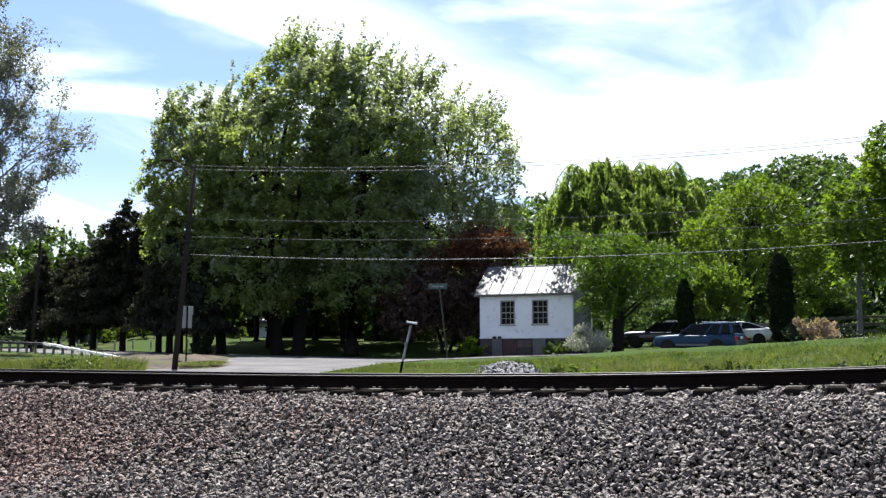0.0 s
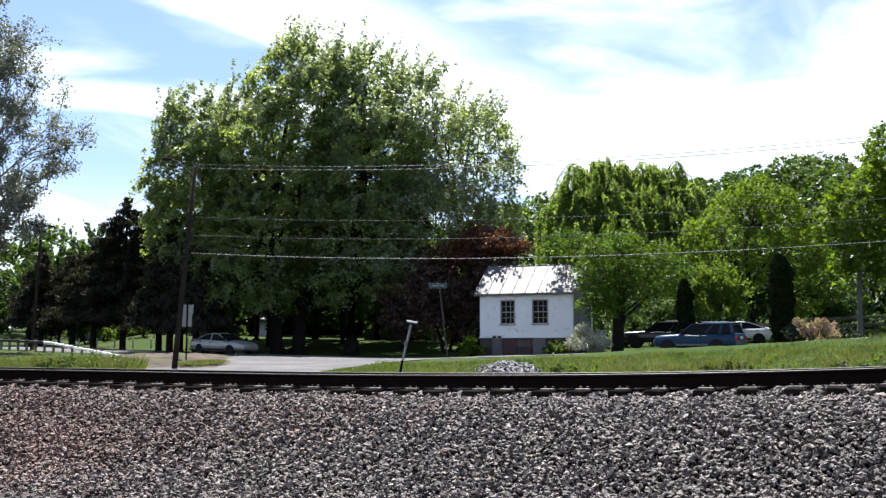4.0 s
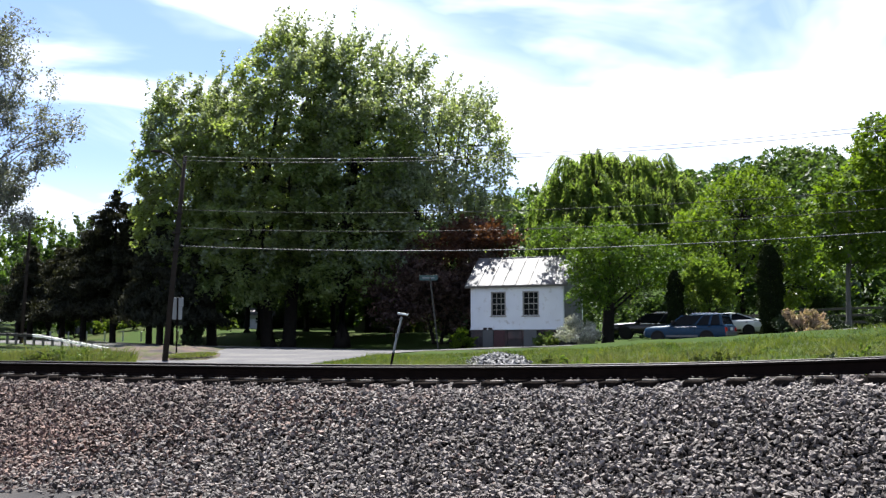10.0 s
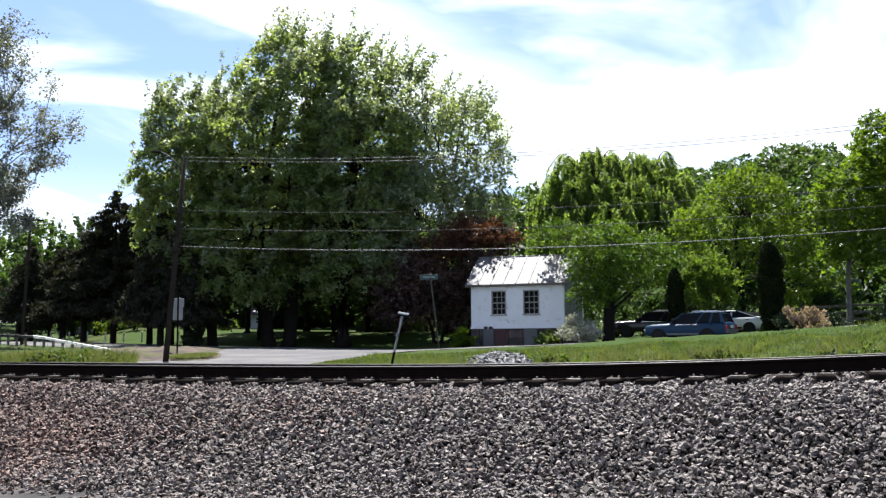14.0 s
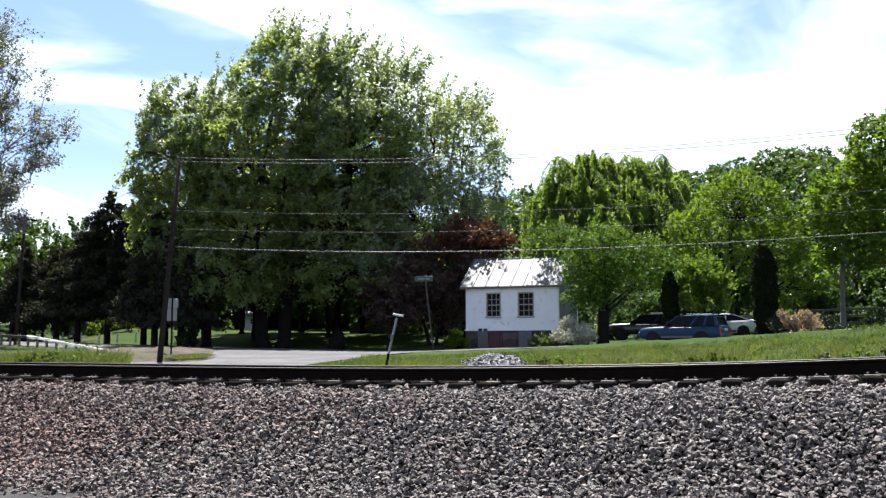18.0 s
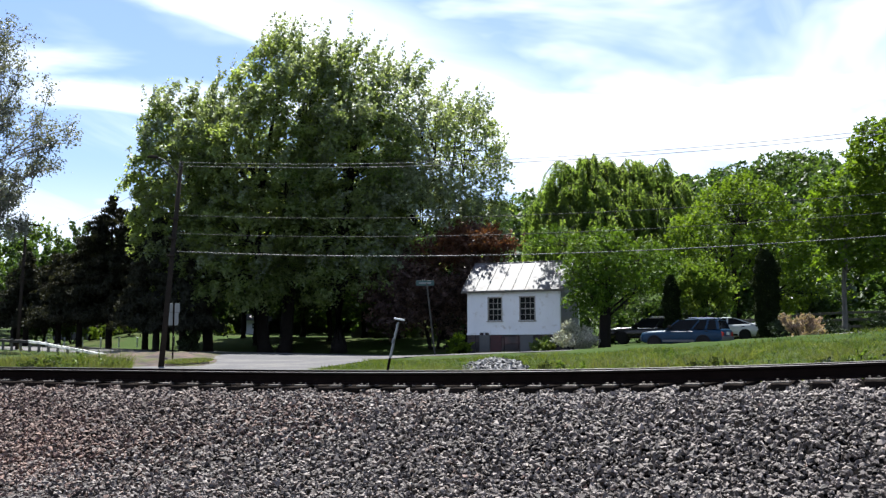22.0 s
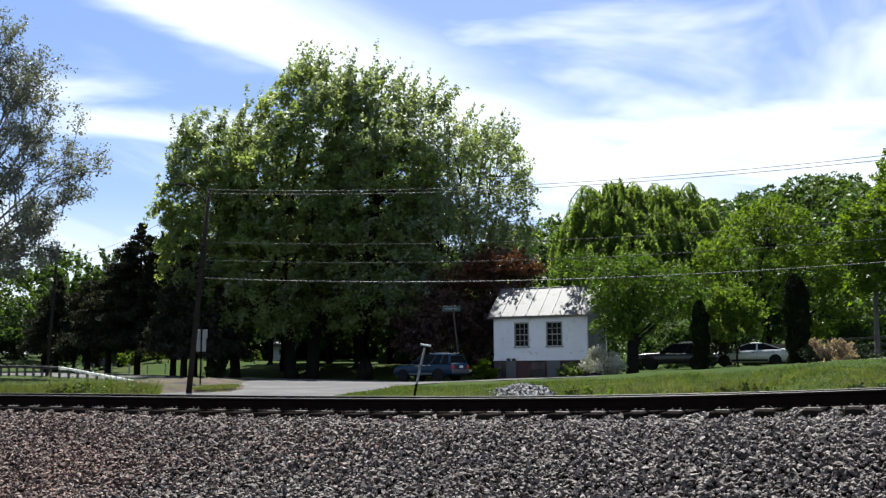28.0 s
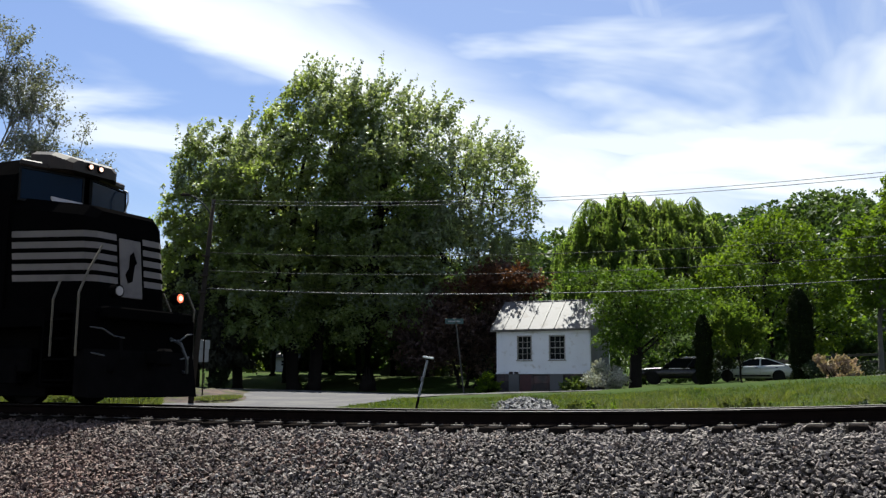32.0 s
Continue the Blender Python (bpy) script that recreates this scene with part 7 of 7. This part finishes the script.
        add_box(bm, -0.02, 0.05, min(sgn * 0.3, sgn * 1.4), max(sgn * 0.3, sgn * 1.3), 4.43, 4.56, 0.03, turn)
        part("brow", bm, M["loco_brow_lit"], lo, "brow above the windshield, coloured brown as if sunlit")
    bm = bmesh.new()
    add_box(bm, -0.02, 0.02, -0.40, 0.36, 0.0, 0.20, 0.01, Matrix.Translation((-1.76, -0.60, 3.68)) @ Matrix.Rotation(radians(-28), 4, "Y"))
    part("nose_top_panel", bm, M["panel_white"], lo, "pale panel below the windshield")
    part("grab_rail", tube([(-2.26, 1.22, 4.44), (-2.10, 1.20, 4.36), (-2.04, 1.16, 4.16), (-2.10, 1.14, 3.90)], 0.018, 6), M["panel_white"], lo, "pale curved grab rail")
    for sgn in (-1, 1):
        y = sgn * 1.532
        for a, b in ((-3.3, -2.6), (-4.4, -3.5)):
            part("side_window", box(a, b, min(y, y + sgn * 0.012), max(y, y + sgn * 0.012), 2.95, 3.65, 0.004), M["dark_glass"], lo)
    part("number_box", loft([[(x, -w, 4.46), (x, -w, zt - 0.08), (x, -w + 0.12, zt), (x, w - 0.12, zt), (x, w, zt - 0.08), (x, w, 4.46)] for x, w, zt in ((-2.5, 0.95, 4.83), (-2.1, 0.85, 4.80), (-1.90, 0.66, 4.72), (-1.82, 0.54, 4.68))]), M["loco_brow_lit"], lo, "number box coloured brown as if sunlit")
    for y in (-0.13, 0.13):
        part("headlight", tube([(-1.86, y, 4.60), (-1.78, y, 4.60)], 0.075, 14), M["loco_black"], lo)
        part("headlight_lens", tube([(-1.78, y, 4.60), (-1.77, y, 4.60)], 0.045, 14), M["headlamp"], lo, "lit round lens")
    part("horn", tube([(-4.4, 0.2, 4.88), (-3.9, 0.2, 4.92)], [0.03, 0.09], 10), M["loco_grime"], lo)
    # frame, hood, tank
    part("sill", box(-21.4, -1.25, -1.5, 1.5, 1.38, 1.72, 0.01), M["loco_black"], lo)
    part("hood", loft([[(x, -0.95, 1.72), (x, -0.95, 4.05), (x, -0.7, 4.35), (x, 0.7, 4.35), (x, 0.95, 4.05), (x, 0.95, 1.72)] for x in (-5.0, -16.2)]), M["loco_black"], lo)
    part("radiator", loft([[(x, -1.2, 1.72), (x, -1.2, 3.3), (x, -1.5, 3.9), (x, -1.4, 4.6), (x, 1.4, 4.6), (x, 1.5, 3.9), (x, 1.2, 3.3), (x, 1.2, 1.72)] for x in (-16.2, -20.3)]), M["loco_black"], lo)
    for k in range(9):
        for sgn in (-1, 1):
            y = sgn * 0.952
            part("hood_door", box(-7.1 - k * 1.0, -6.2 - k * 1.0, min(y, y + sgn * 0.02), max(y, y + sgn * 0.02), 1.95, 3.7, 0.008), M["loco_black"], lo)
    for sgn in (-1, 1):
        part("side_handrail", tube([(-6.0, sgn * 1.45, 2.75), (-20.8, sgn * 1.45, 2.75)], 0.02, 6), M["rail_gold"], lo)
        for k in range(9):
            part("stanchion", tube([(-6.0 - 1.85 * k, sgn * 1.45, 1.7), (-6.0 - 1.85 * k, sgn * 1.45, 2.75)], 0.02, 6), M["rail_gold"], lo)
    part("underframe", box(-21.0, -1.9, -0.92, 0.92, 1.0, 1.40, 0.02), M["loco_grime"], lo)
    part("fuel_tank", loft([[(x, -1.35, 1.38), (x, -1.35, 0.75), (x, -1.0, 0.4), (x, 1.0, 0.4), (x, 1.35, 0.75), (x, 1.35, 1.38)] for x in (-8.6, -13.2)]), M["loco_grime"], lo)
    for x0 in (-2.35, -15.2):
        tr = part("truck_frame", box(x0 - 4.7, x0 + 0.5, 1.02, 1.24, 0.55, 1.02, 0.05), M["loco_grime"], lo, "grimy cast truck frame")
        part("side_frame", box(x0 - 4.7, x0 + 0.5, -1.24, -1.02, 0.55, 1.02, 0.05), M["loco_grime"], tr)
        for sgn in (-1, 1):
            part("brake_rigging", box(x0 - 4.5, x0 + 0.62, sgn * 0.92 - 0.03, sgn * 0.92 + 0.03, 0.14, 0.62, 0.02), M["loco_grime"], tr)
        part("bolster", box(x0 - 2.4, x0 - 1.8, -1.02, 1.02, 0.6, 1.3, 0.02), M["loco_grime"], tr)
        for k in range(3):
            x = x0 - 2.08 * k
            bm = bmesh.new()
            for sgn in (-1, 1):
                add_tube(bm, [(0, sgn * 0.68, 0), (0, sgn * 0.71, 0), (0, sgn * 0.715, 0), (0, sgn * 0.82, 0)], [0.56, 0.56, 0.533, 0.53], 28)
            add_tube(bm, [(0, -0.68, 0), (0, 0.68, 0)], 0.1, 12)
            wh = part("wheelset", bm, M["wheel_steel"], lo)
            wh.matrix_basis = Matrix.Translation((x, 0, 0.532))
            for sgn in (-1, 1):
                part("axle_box", box(x - 0.2, x + 0.2, sgn * 1.16 - 0.12, sgn * 1.16 + 0.12, 0.36, 0.72, 0.03), M["loco_grime"], tr)
    return lo


loco = build_loco()


# ---- what moves ----
def on_road(lane_zero, x):
    return Vector((x, lane_zero - ROAD_SLOPE * x, float(road_height(x)) + 0.03))


def motions():
    head = math.degrees(math.atan(-ROAD_SLOPE))

    def drive(lane_zero, x, heading, t, speed=0):
        p = on_road(lane_zero, x)
        q = on_road(lane_zero, x + 0.5)
        tilt = math.degrees(math.atan2(q.z - p.z, 0.5 / math.cos(math.radians(head))))
        return (t, pose(p.x, p.y, p.z, 0, -tilt if heading == head else tilt, heading))
    walk(silver_sedan, [drive(LANE_NEAR, x, head, t) for t, x in
                        [(0.0, -79.0), (1.0, -63.0), (2.0, -47.0), (3.0, -31.0), (3.5, -23.2), (4.5, -6.2), (5.5, 11.1), (6.0, 18.9), (7.0, 34.0), (8.0, 50.0), (9.0, 55.0), (32.0, 55.0)]])
    rows = [(0.0, pose(12.4, 49.2, gz(12.4, 49.2) + 0.03, 0, 0, head + 180)), (24.3, pose(12.4, 49.2, gz(12.4, 49.2) + 0.03, 0, 0, head + 180)),
            (24.6, pose(11.85, 49.3, gz(11.85, 49.3) + 0.03, 0, 0, head + 180)), (25.5, pose(9.6, 49.3, float(road_height(9.6)) + 0.04, 0, 0, head + 184))]
    for t, x in [(26.5, 5.35), (27.0, 3.2), (27.5, 0.5), (28.0, -2.4), (28.5, -5.8), (29.0, -9.3), (29.5, -13.2), (30.0, -17.3), (30.6, -21.9), (31.2, -26.3), (32.0, -32.0)]:
        rows.append(drive(LANE_FAR, x, head + 180, t))
    walk(blue_suv, rows)
    front_end = -6.72
    speed = 14.2
    out = []
    for t in (0.0, 8.0, 16.0, 24.0, 28.0, 30.0, 31.0, 31.5, 32.0):
        s = front_end - speed * (32.0 - t)
        a, b = on_track(s - 3.0, 0.7525), on_track(s - 17.0, 0.7525)
        slope = math.atan2(a.z - b.z, 14.0)
        p = on_track(s, 0.7525)
        p.z = a.z + 3.0 * math.tan(slope)
        m = Matrix.Translation(p) @ Matrix.Rotation(-TRACK_TURN, 4, "Z") @ Matrix.Rotation(-slope, 4, "Y")
        out.append((t, m))
    walk(loco, out)


motions()
